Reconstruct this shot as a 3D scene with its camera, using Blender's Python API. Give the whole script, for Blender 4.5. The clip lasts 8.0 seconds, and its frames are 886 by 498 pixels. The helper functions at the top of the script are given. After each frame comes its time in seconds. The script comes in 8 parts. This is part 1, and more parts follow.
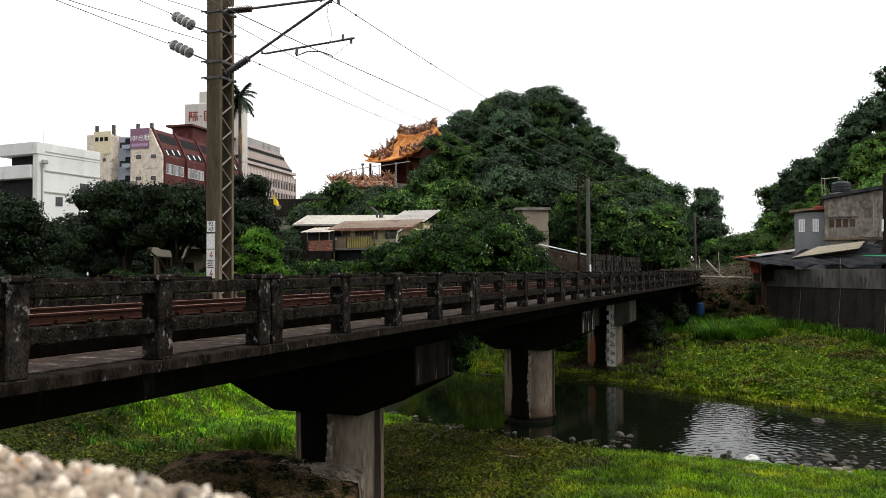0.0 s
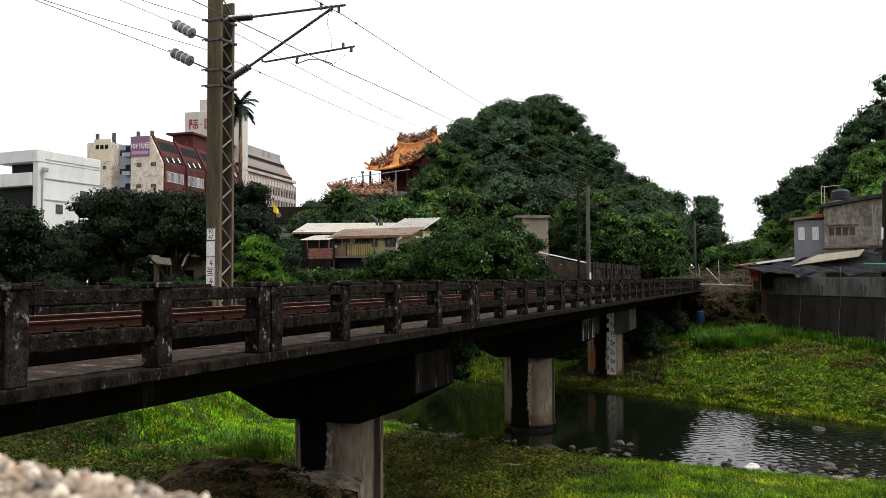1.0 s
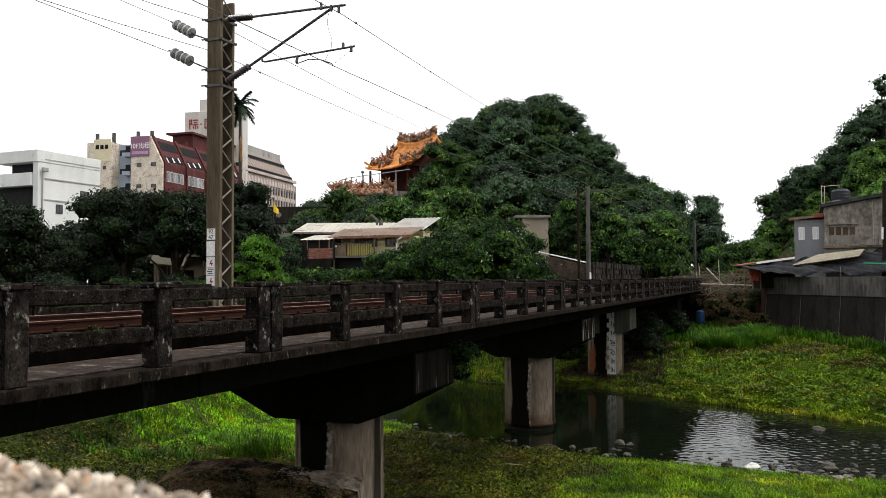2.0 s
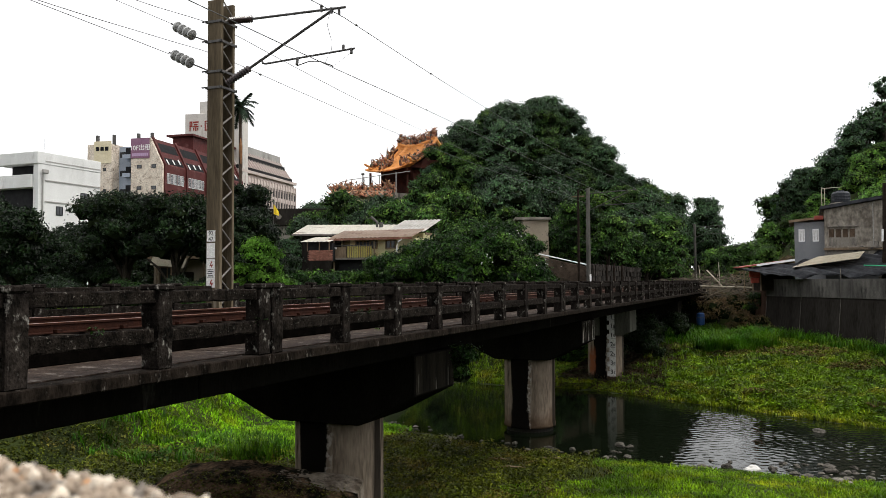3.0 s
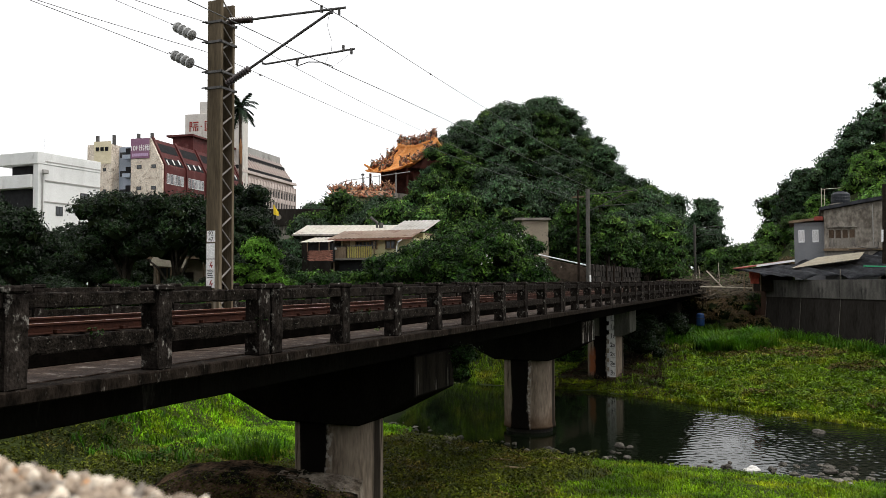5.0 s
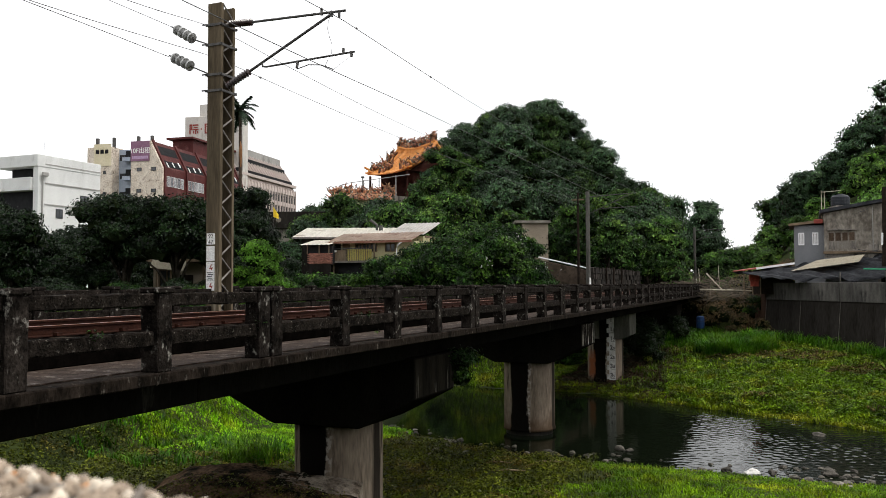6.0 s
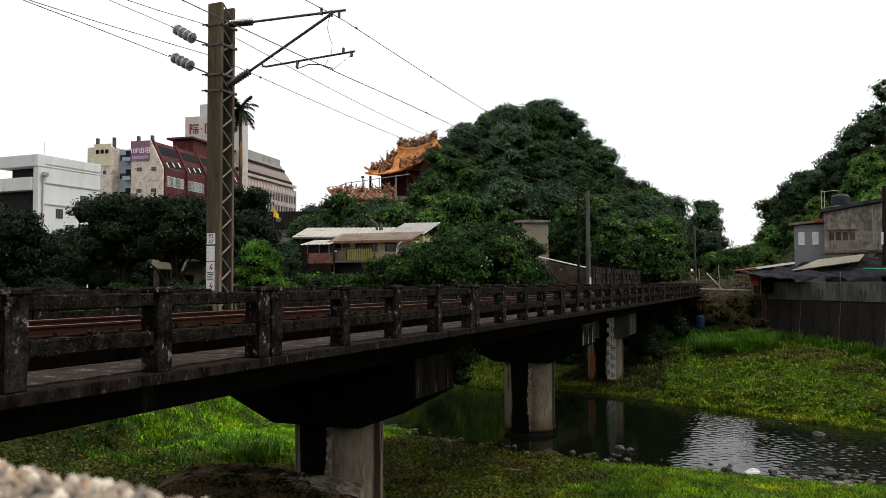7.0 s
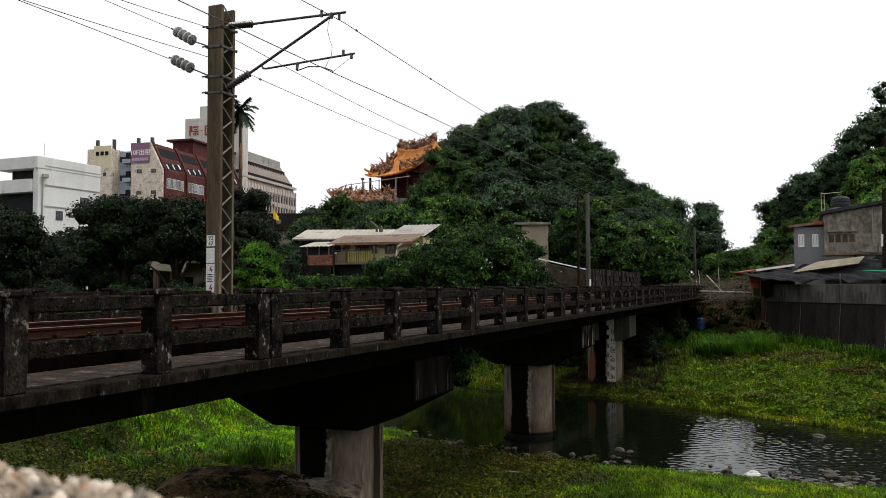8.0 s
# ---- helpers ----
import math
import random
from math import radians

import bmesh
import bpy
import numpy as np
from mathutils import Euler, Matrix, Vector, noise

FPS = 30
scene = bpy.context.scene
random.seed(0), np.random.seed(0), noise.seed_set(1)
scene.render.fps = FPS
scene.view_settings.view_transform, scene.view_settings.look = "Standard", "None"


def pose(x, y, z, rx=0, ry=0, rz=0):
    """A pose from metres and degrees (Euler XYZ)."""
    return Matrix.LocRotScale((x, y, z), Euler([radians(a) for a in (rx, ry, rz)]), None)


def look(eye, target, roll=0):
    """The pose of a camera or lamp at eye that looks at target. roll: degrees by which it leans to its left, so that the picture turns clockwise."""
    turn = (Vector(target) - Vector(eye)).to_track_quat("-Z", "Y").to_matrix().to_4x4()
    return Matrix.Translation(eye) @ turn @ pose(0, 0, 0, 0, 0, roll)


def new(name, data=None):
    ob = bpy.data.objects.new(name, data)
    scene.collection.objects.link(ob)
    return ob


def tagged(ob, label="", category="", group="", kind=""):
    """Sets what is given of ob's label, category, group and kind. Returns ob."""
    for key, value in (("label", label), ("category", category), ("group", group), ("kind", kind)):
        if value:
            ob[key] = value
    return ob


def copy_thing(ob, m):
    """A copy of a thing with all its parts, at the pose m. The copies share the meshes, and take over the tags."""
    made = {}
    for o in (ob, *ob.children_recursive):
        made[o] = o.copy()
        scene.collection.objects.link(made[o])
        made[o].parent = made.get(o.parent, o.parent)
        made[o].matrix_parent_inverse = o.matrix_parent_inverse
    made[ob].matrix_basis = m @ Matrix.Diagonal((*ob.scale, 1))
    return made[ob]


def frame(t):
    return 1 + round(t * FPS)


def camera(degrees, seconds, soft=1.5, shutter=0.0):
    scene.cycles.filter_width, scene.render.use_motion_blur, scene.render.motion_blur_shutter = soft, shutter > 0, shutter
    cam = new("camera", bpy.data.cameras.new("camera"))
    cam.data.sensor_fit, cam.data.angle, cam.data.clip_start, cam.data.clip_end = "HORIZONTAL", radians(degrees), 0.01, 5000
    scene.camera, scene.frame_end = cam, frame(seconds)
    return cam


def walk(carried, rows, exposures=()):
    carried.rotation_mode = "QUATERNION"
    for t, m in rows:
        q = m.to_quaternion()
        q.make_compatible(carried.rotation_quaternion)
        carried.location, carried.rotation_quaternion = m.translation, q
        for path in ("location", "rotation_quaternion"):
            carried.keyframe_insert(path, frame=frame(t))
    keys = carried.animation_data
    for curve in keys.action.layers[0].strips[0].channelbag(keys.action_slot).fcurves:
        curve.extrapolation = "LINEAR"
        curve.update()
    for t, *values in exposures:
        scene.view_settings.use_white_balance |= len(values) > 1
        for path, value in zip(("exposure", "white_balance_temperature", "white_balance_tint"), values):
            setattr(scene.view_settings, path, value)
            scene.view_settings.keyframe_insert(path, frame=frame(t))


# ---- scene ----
# The world's y axis runs along the railway bridge, z = 0 is the river's level.
YAW = 22.6
EYE = (0.0, 0.0, 6.24)
cam = camera(57.0, 8.0, soft=0.75)
cam.data.dof.use_dof = True
cam.data.dof.focus_distance = 40.0
cam.data.dof.aperture_fstop = 9.0
TILT = [
    (0.0, 1.58, 0.27, 22.62), (0.5, 1.75, 0.27, 22.62), (1.0, 2.13, 0.24, 22.61), (1.5, 2.07, 0.27, 22.61),
    (3.0, 2.26, 0.24, 22.62), (3.5, 2.07, 0.26, 22.61), (4.0, 2.05, 0.26, 22.61), (4.5, 2.14, 0.23, 22.61),
    (6.0, 2.48, 0.19, 22.60), (6.5, 2.47, 0.22, 22.61), (7.0, 2.46, 0.22, 22.61), (7.5, 2.44, 0.20, 22.61),
    (8.0, 2.60, 0.20, 22.60)]
walk(cam, [(t, pose(*EYE, 90 + p, r, y)) for t, p, r, y in TILT],
     [(0.0, 0.42), (6.0, 0.40), (6.9, 0.10), (8.0, 0.0)])

# ---- light: a white overcast sky ----
world = bpy.data.worlds.new("overcast_sky")
scene.world = world
world.use_nodes = True
wn = world.node_tree.nodes
wl = world.node_tree.links
sky = wn.new("ShaderNodeTexSky")
sky.sky_type = "NISHITA"
sky.sun_disc = False
sky.sun_elevation = radians(58)
sky.sun_rotation = radians(81)
grey = wn.new("ShaderNodeHueSaturation")
grey.inputs["Saturation"].default_value = 0.15
grey.inputs["Value"].default_value = 0.04
veil = wn.new("ShaderNodeMix")
veil.data_type = "RGBA"
veil.blend_type = "ADD"
veil.inputs["Factor"].default_value = 1.0
veil.inputs["B"].default_value = (0.80, 0.80, 0.81, 1)
wl.new(sky.outputs[0], grey.inputs["Color"])
wl.new(grey.outputs[0], veil.inputs["A"])
# cloud cover is brighter overhead than at the horizon
way = wn.new("ShaderNodeTexCoord")
up = wn.new("ShaderNodeSeparateXYZ")
lift = wn.new("ShaderNodeMapRange")
lift.inputs["From Min"].default_value, lift.inputs["From Max"].default_value = 0.1, 1.0
lift.inputs["To Min"].default_value, lift.inputs["To Max"].default_value = 1.0, 1.3
cloud = wn.new("ShaderNodeVectorMath")
cloud.operation = "SCALE"
wl.new(way.outputs["Generated"], up.inputs[0])
wl.new(up.outputs["Z"], lift.inputs["Value"])
wl.new(veil.outputs["Result"], cloud.inputs[0])
wl.new(lift.outputs[0], cloud.inputs["Scale"])
wl.new(cloud.outputs[0], wn["Background"].inputs["Color"])
wn["Background"].inputs["Strength"].default_value = 1.0

sun = new("sun", bpy.data.lights.new("sun", "SUN"))
sun.data.energy = 1.6
sun.data.angle = radians(14)
sun.data.color = (1.0, 0.96, 0.9)
sun.matrix_world = look((38, 36, 62), (0, 30, 0))


# ---- small tools ----
def survey(r, a, z=0.0):
    """Metres to the right and ahead of the viewpoint's axis, as a world place."""
    c, s = math.cos(radians(YAW)), math.sin(radians(YAW))
    return Vector((r * c - a * s, r * s + a * c, z))


def sstep(e0, e1, x):
    t = np.clip((np.asarray(x, float) - e0) / (e1 - e0), 0, 1)
    return t * t * (3 - 2 * t)


def bm_obj(name, bm, material, parent=None, smooth=False):
    me = bpy.data.meshes.new(name)
    bmesh.ops.recalc_face_normals(bm, faces=bm.faces)
    bm.to_mesh(me)
    bm.free()
    if smooth:
        me.polygons.foreach_set("use_smooth", [True] * len(me.polygons))
    for m in (material if isinstance(material, (list, tuple)) else [material]):
        me.materials.append(m)
    ob = new(name, me)
    if parent is not None:
        ob.parent = parent
    return ob


def part(name, bm, material, parent, label="", smooth=False):
    ob = bm_obj(name, bm, material, parent, smooth)
    return tagged(ob, label) if label else ob


def shared(name, mesh, parent, m):
    """One more piece on a mesh that is there already."""
    ob = new(name, mesh)
    ob.parent = parent
    ob.matrix_basis = m
    return ob


def thing(name, label, category, m=None, group="", kind=""):
    ob = new(name)
    ob.empty_display_size = 0.2
    if m is not None:
        ob.matrix_basis = m
    return tagged(ob, label, category, group, kind)


def box(bm, x0, x1, y0, y1, z0, z1, bevel=0.0, slot=0, jitter=0.0):
    vs = [bm.verts.new((x, y, z)) for x in (x0, x1) for y in (y0, y1) for z in (z0, z1)]
    if jitter:
        for v in vs:
            v.co += Vector([random.uniform(-jitter, jitter) for _ in range(3)])
    fs = []
    for q in ((0, 1, 3, 2), (4, 6, 7, 5), (0, 4, 5, 1), (2, 3, 7, 6), (0, 2, 6, 4), (1, 5, 7, 3)):
        f = bm.faces.new([vs[i] for i in q])
        f.material_index = slot
        fs.append(f)
    if bevel:
        es = list({e for f in fs for e in f.edges})
        bmesh.ops.bevel(bm, geom=es, offset=bevel, segments=1, affect="EDGES", profile=0.6)
    return bm


def boxes(*specs, bevel=0.0):
    bm = bmesh.new()
    for s in specs:
        box(bm, *s, bevel=bevel)
    return bm


def prism(bm, outline, axis, lo, hi, slot=0):
    """An outline of (u, v) pushed along an axis: 'x' takes (y, z), 'y' takes (x, z), 'z' takes (x, y)."""
    def put(u, v, w):
        return {"x": (w, u, v), "y": (u, w, v), "z": (u, v, w)}[axis]
    a = [bm.verts.new(put(u, v, lo)) for u, v in outline]
    b = [bm.verts.new(put(u, v, hi)) for u, v in outline]
    n = len(outline)
    made = [bm.faces.new(a[::-1]), bm.faces.new(b)]
    for i in range(n):
        made.append(bm.faces.new((a[i], a[(i + 1) % n], b[(i + 1) % n], b[i])))
    for f in made:
        f.material_index = slot
    return bm


def tube(bm, pts, radii, seg=8, cap=True, slot=0):
    pts = [Vector(p) for p in pts]
    if not isinstance(radii, (list, tuple)):
        radii = [radii] * len(pts)
    rings = []
    for i, p in enumerate(pts):
        d = (pts[min(i + 1, len(pts) - 1)] - pts[max(i - 1, 0)]).normalized()
        up = Vector((0, 0, 1)) if abs(d.z) < 0.9 else Vector((1, 0, 0))
        u = d.cross(up).normalized()
        v = d.cross(u)
        rings.append([bm.verts.new(p + (u * math.cos(k * math.tau / seg) + v * math.sin(k * math.tau / seg)) * radii[i])
                      for k in range(seg)])
    fs = []
    for a, b in zip(rings, rings[1:]):
        for k in range(seg):
            fs.append(bm.faces.new((a[k], a[(k + 1) % seg], b[(k + 1) % seg], b[k])))
    if cap:
        fs.append(bm.faces.new(rings[0][::-1]))
        fs.append(bm.faces.new(rings[-1]))
    for f in fs:
        f.material_index = slot
    return bm


def lathe(bm, profile, seg=20, at=(0, 0, 0)):
    rings = [[bm.verts.new((at[0] + r * math.cos(k * math.tau / seg), at[1] + r * math.sin(k * math.tau / seg), at[2] + z))
              for k in range(seg)] for r, z in profile]
    for a, b in zip(rings, rings[1:]):
        for k in range(seg):
            bm.faces.new((a[k], a[(k + 1) % seg], b[(k + 1) % seg], b[k]))
    bm.faces.new(rings[0][::-1])
    bm.faces.new(rings[-1])
    return bm


def raw_obj(name, verts, faces, material, parent=None):
    me = bpy.data.meshes.new(name)
    verts = np.asarray(verts, np.float32)
    faces = np.asarray(faces, np.int32)
    n, k = faces.shape
    me.vertices.add(len(verts))
    me.vertices.foreach_set("co", verts.ravel())
    me.loops.add(n * k)
    me.loops.foreach_set("vertex_index", faces.ravel())
    me.polygons.add(n)
    me.polygons.foreach_set("loop_start", np.arange(n, dtype=np.int32) * k)
    me.polygons.foreach_set("loop_total", np.full(n, k, np.int32))
    me.update(calc_edges=True)
    me.materials.append(material)
    ob = new(name, me)
    if parent is not None:
        ob.parent = parent
    return ob


# ---- materials ----
def mat(name, a, b, scale=3.0, rough=0.8, bump=0.25, fine=30.0, stretch=(1, 1, 1), metal=0.0, spots=None,
        spot_scale=1.0, spot_edge=(0.55, 0.65), per_object=0.0, per_island=0.0, position=False, spec=0.12, swing=0.25):
    m = bpy.data.materials.new(name)
    m.use_nodes = True
    nt = m.node_tree
    ns, ln = nt.nodes, nt.links
    bsdf = ns["Principled BSDF"]
    bsdf.inputs["Roughness"].default_value = rough
    bsdf.inputs["Metallic"].default_value = metal
    bsdf.inputs["Specular IOR Level"].default_value = spec
    if position:
        src = ns.new("ShaderNodeNewGeometry").outputs["Position"]
    else:
        src = ns.new("ShaderNodeTexCoord").outputs["Object"]
    mp = ns.new("ShaderNodeMapping")
    mp.inputs["Scale"].default_value = stretch
    ln.new(src, mp.inputs["Vector"])
    vec = mp.outputs[0]
    if per_object:
        info = ns.new("ShaderNodeObjectInfo")
        sh = ns.new("ShaderNodeVectorMath")
        sh.operation = "MULTIPLY_ADD"
        ln.new(info.outputs["Random"], sh.inputs[0])
        sh.inputs[1].default_value = (37.0, 53.0, 71.0)
        ln.new(vec, sh.inputs[2])
        vec = sh.outputs[0]
    big = ns.new("ShaderNodeTexNoise")
    big.inputs["Scale"].default_value = scale
    big.inputs["Detail"].default_value = 5
    big.inputs["Roughness"].default_value = 0.65
    ln.new(vec, big.inputs["Vector"])
    small = ns.new("ShaderNodeTexNoise")
    small.inputs["Scale"].default_value = fine
    small.inputs["Detail"].default_value = 3
    ln.new(vec, small.inputs["Vector"])
    ramp = ns.new("ShaderNodeMapRange")
    ramp.inputs["From Min"].default_value = 0.35
    ramp.inputs["From Max"].default_value = 0.65
    ln.new(big.outputs["Fac"], ramp.inputs["Value"])
    mix = ns.new("ShaderNodeMix")
    mix.data_type = "RGBA"
    mix.inputs["A"].default_value = (*a, 1)
    mix.inputs["B"].default_value = (*b, 1)
    ln.new(ramp.outputs[0], mix.inputs["Factor"])
    col = mix.outputs["Result"]
    if spots:
        sp = ns.new("ShaderNodeTexNoise")
        sp.inputs["Scale"].default_value = spot_scale
        sp.inputs["Detail"].default_value = 8
        sp.inputs["Roughness"].default_value = 0.7
        ln.new(vec, sp.inputs["Vector"])
        sr = ns.new("ShaderNodeMapRange")
        sr.inputs["From Min"].default_value, sr.inputs["From Max"].default_value = spot_edge
        ln.new(sp.outputs["Fac"], sr.inputs["Value"])
        m2 = ns.new("ShaderNodeMix")
        m2.data_type = "RGBA"
        ln.new(sr.outputs[0], m2.inputs["Factor"])
        ln.new(col, m2.inputs["A"])
        m2.inputs["B"].default_value = (*spots, 1)
        col = m2.outputs["Result"]
    val = ns.new("ShaderNodeHueSaturation")
    fr = ns.new("ShaderNodeMapRange")
    fr.inputs["From Min"].default_value, fr.inputs["From Max"].default_value = 0.3, 0.7
    fr.inputs["To Min"].default_value, fr.inputs["To Max"].default_value = 1 - swing, 1 + swing
    ln.new(small.outputs["Fac"], fr.inputs["Value"])
    vo = fr.outputs[0]
    for on, node, sock in ((per_island, "ShaderNodeNewGeometry", "Random Per Island"), (per_object, "ShaderNodeObjectInfo", "Random")):
        if on:
            g = ns.new(node)
            pr = ns.new("ShaderNodeMapRange")
            pr.inputs["To Min"].default_value, pr.inputs["To Max"].default_value = 1 - on, 1 + on
            ln.new(g.outputs[sock], pr.inputs["Value"])
            mu = ns.new("ShaderNodeMath")
            mu.operation = "MULTIPLY"
            ln.new(vo, mu.inputs[0])
            ln.new(pr.outputs[0], mu.inputs[1])
            vo = mu.outputs[0]
    ln.new(vo, val.inputs["Value"])
    ln.new(col, val.inputs["Color"])
    ln.new(val.outputs[0], bsdf.inputs["Base Color"])
    if bump:
        bp = ns.new("ShaderNodeBump")
        bp.inputs["Strength"].default_value = bump
        bp.inputs["Distance"].default_value = 0.02
        ln.new(small.outputs["Fac"], bp.inputs["Height"])
        ln.new(bp.outputs[0], bsdf.inputs["Normal"])
    return m


def leaf_mat(name, a, b, tip=None, glow=0.25, vary=0.6, rough=0.42, per_object=0.0, spec=0.10):
    """Leaves: colour from leaf to leaf and from clump to clump, a little light passing through."""
    m = mat(name, a, b, scale=0.5, rough=rough, bump=0.0, fine=1.1, swing=0.6, per_island=vary, position=True, spots=tip, per_object=per_object,
            spot_scale=0.6, spot_edge=(0.50, 0.68), spec=spec)
    ns, ln = m.node_tree.nodes, m.node_tree.links
    bsdf = ns["Principled BSDF"]
    tr = ns.new("ShaderNodeBsdfTranslucent")
    ln.new(bsdf.inputs["Base Color"].links[0].from_socket, tr.inputs["Color"])
    ms = ns.new("ShaderNodeMixShader")
    ms.inputs[0].default_value = glow
    ln.new(bsdf.outputs[0], ms.inputs[1])
    ln.new(tr.outputs[0], ms.inputs[2])
    ln.new(ms.outputs[0], ns["Material Output"].inputs["Surface"])
    return m


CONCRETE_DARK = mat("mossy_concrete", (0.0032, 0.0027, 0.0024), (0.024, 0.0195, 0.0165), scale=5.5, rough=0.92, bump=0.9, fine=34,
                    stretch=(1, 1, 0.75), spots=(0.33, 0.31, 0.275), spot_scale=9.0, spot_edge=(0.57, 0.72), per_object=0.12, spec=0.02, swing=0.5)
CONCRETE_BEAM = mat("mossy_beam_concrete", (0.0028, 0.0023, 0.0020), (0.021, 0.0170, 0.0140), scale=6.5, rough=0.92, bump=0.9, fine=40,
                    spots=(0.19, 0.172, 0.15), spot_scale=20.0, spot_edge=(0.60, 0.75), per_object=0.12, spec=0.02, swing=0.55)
CONCRETE_DECK = mat("deck_concrete", (0.017, 0.0115, 0.0083), (0.056, 0.039, 0.030), scale=4.0, rough=0.85, bump=0.6, fine=26,
                    spots=(0.19, 0.175, 0.16), spot_scale=4.0, spot_edge=(0.57, 0.70), spec=0.06, swing=0.5)
CONCRETE_PIER = mat("pier_concrete", (0.105, 0.080, 0.057), (0.225, 0.182, 0.140), scale=1.3, rough=0.9, bump=0.35, fine=14,
                    stretch=(1.4, 1.4, 0.22), spots=(0.045, 0.031, 0.021), spot_scale=1.5, spot_edge=(0.56, 0.70), spec=0.02)

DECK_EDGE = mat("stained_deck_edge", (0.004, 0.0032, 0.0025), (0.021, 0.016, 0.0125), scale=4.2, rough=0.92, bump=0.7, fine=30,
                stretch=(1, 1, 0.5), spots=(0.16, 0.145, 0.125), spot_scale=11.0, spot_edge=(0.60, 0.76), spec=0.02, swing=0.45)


def run_off(m, x0, x1):
    """A black band of run-off down the side of a pier that faces -y, with ragged edges."""
    ns, ln = m.node_tree.nodes, m.node_tree.links
    tc = ns.new("ShaderNodeTexCoord")
    mp = ns.new("ShaderNodeMapping")
    mp.inputs["Scale"].default_value = (3.0, 3.0, 0.5)
    nz = ns.new("ShaderNodeTexNoise")
    nz.inputs["Scale"].default_value = 1.0
    nz.inputs["Detail"].default_value = 6
    nz.inputs["Roughness"].default_value = 0.7
    sp = ns.new("ShaderNodeSeparateXYZ")
    ln.new(tc.outputs["Object"], mp.inputs[0])
    ln.new(mp.outputs[0], nz.inputs["Vector"])
    ln.new(tc.outputs["Object"], sp.inputs[0])
    ad = ns.new("ShaderNodeMath")
    ad.operation = "MULTIPLY_ADD"
    ln.new(nz.outputs["Fac"], ad.inputs[0])
    ad.inputs[1].default_value = 0.5
    ln.new(sp.outputs["X"], ad.inputs[2])
    out = None
    for lo, hi, src in ((x0 + 0.22, x0 + 0.28, ad.outputs[0]), (x1 + 0.28, x1 + 0.24, ad.outputs[0]), (0.0, -0.2, sp.outputs["Y"])):
        mr = ns.new("ShaderNodeMapRange")
        mr.inputs["From Min"].default_value, mr.inputs["From Max"].default_value = lo, hi
        ln.new(src, mr.inputs["Value"])
        if out is None:
            out = mr.outputs[0]
        else:
            mu = ns.new("ShaderNodeMath")
            mu.operation = "MULTIPLY"
            ln.new(out, mu.inputs[0])
            ln.new(mr.outputs[0], mu.inputs[1])
            out = mu.outputs[0]
    b = ns["Principled BSDF"].inputs["Base Color"]
    mx = ns.new("ShaderNodeMix")
    mx.data_type = "RGBA"
    ln.new(b.links[0].from_socket, mx.inputs["A"])
    mx.inputs["B"].default_value = (0.006, 0.005, 0.004, 1)
    ln.new(out, mx.inputs["Factor"])
    # a ragged line of pale lime along the band's edge
    lime = None
    for lo, hi in ((x1 + 0.22, x1 + 0.26), (x1 + 0.36, x1 + 0.30)):
        mr = ns.new("ShaderNodeMapRange")
        mr.inputs["From Min"].default_value, mr.inputs["From Max"].default_value = lo, hi
        ln.new(ad.outputs[0], mr.inputs["Value"])
        if lime is None:
            lime = mr.outputs[0]
        else:
            mu = ns.new("ShaderNodeMath")
            mu.operation = "MULTIPLY"
            ln.new(lime, mu.inputs[0])
            ln.new(mr.outputs[0], mu.inputs[1])
            lime = mu.outputs[0]
    gap = ns.new("ShaderNodeTexNoise")
    gap.inputs["Scale"].default_value = 7.0
    gap.inputs["Detail"].default_value = 5
    ln.new(tc.outputs["Object"], gap.inputs["Vector"])
    gr = ns.new("ShaderNodeMapRange")
    gr.inputs["From Min"].default_value, gr.inputs["From Max"].default_value = 0.46, 0.58
    ln.new(gap.outputs["Fac"], gr.inputs["Value"])
    mu = ns.new("ShaderNodeMath")
    mu.operation = "MULTIPLY"
    ln.new(lime, mu.inputs[0])
    ln.new(gr.outputs[0], mu.inputs[1])
    lm = ns.new("ShaderNodeMix")
    lm.data_type = "RGBA"
    ln.new(mx.outputs["Result"], lm.inputs["A"])
    lm.inputs["B"].default_value = (0.34, 0.31, 0.27, 1)
    ln.new(mu.outputs[0], lm.inputs["Factor"])
    ln.new(lm.outputs["Result"], b)


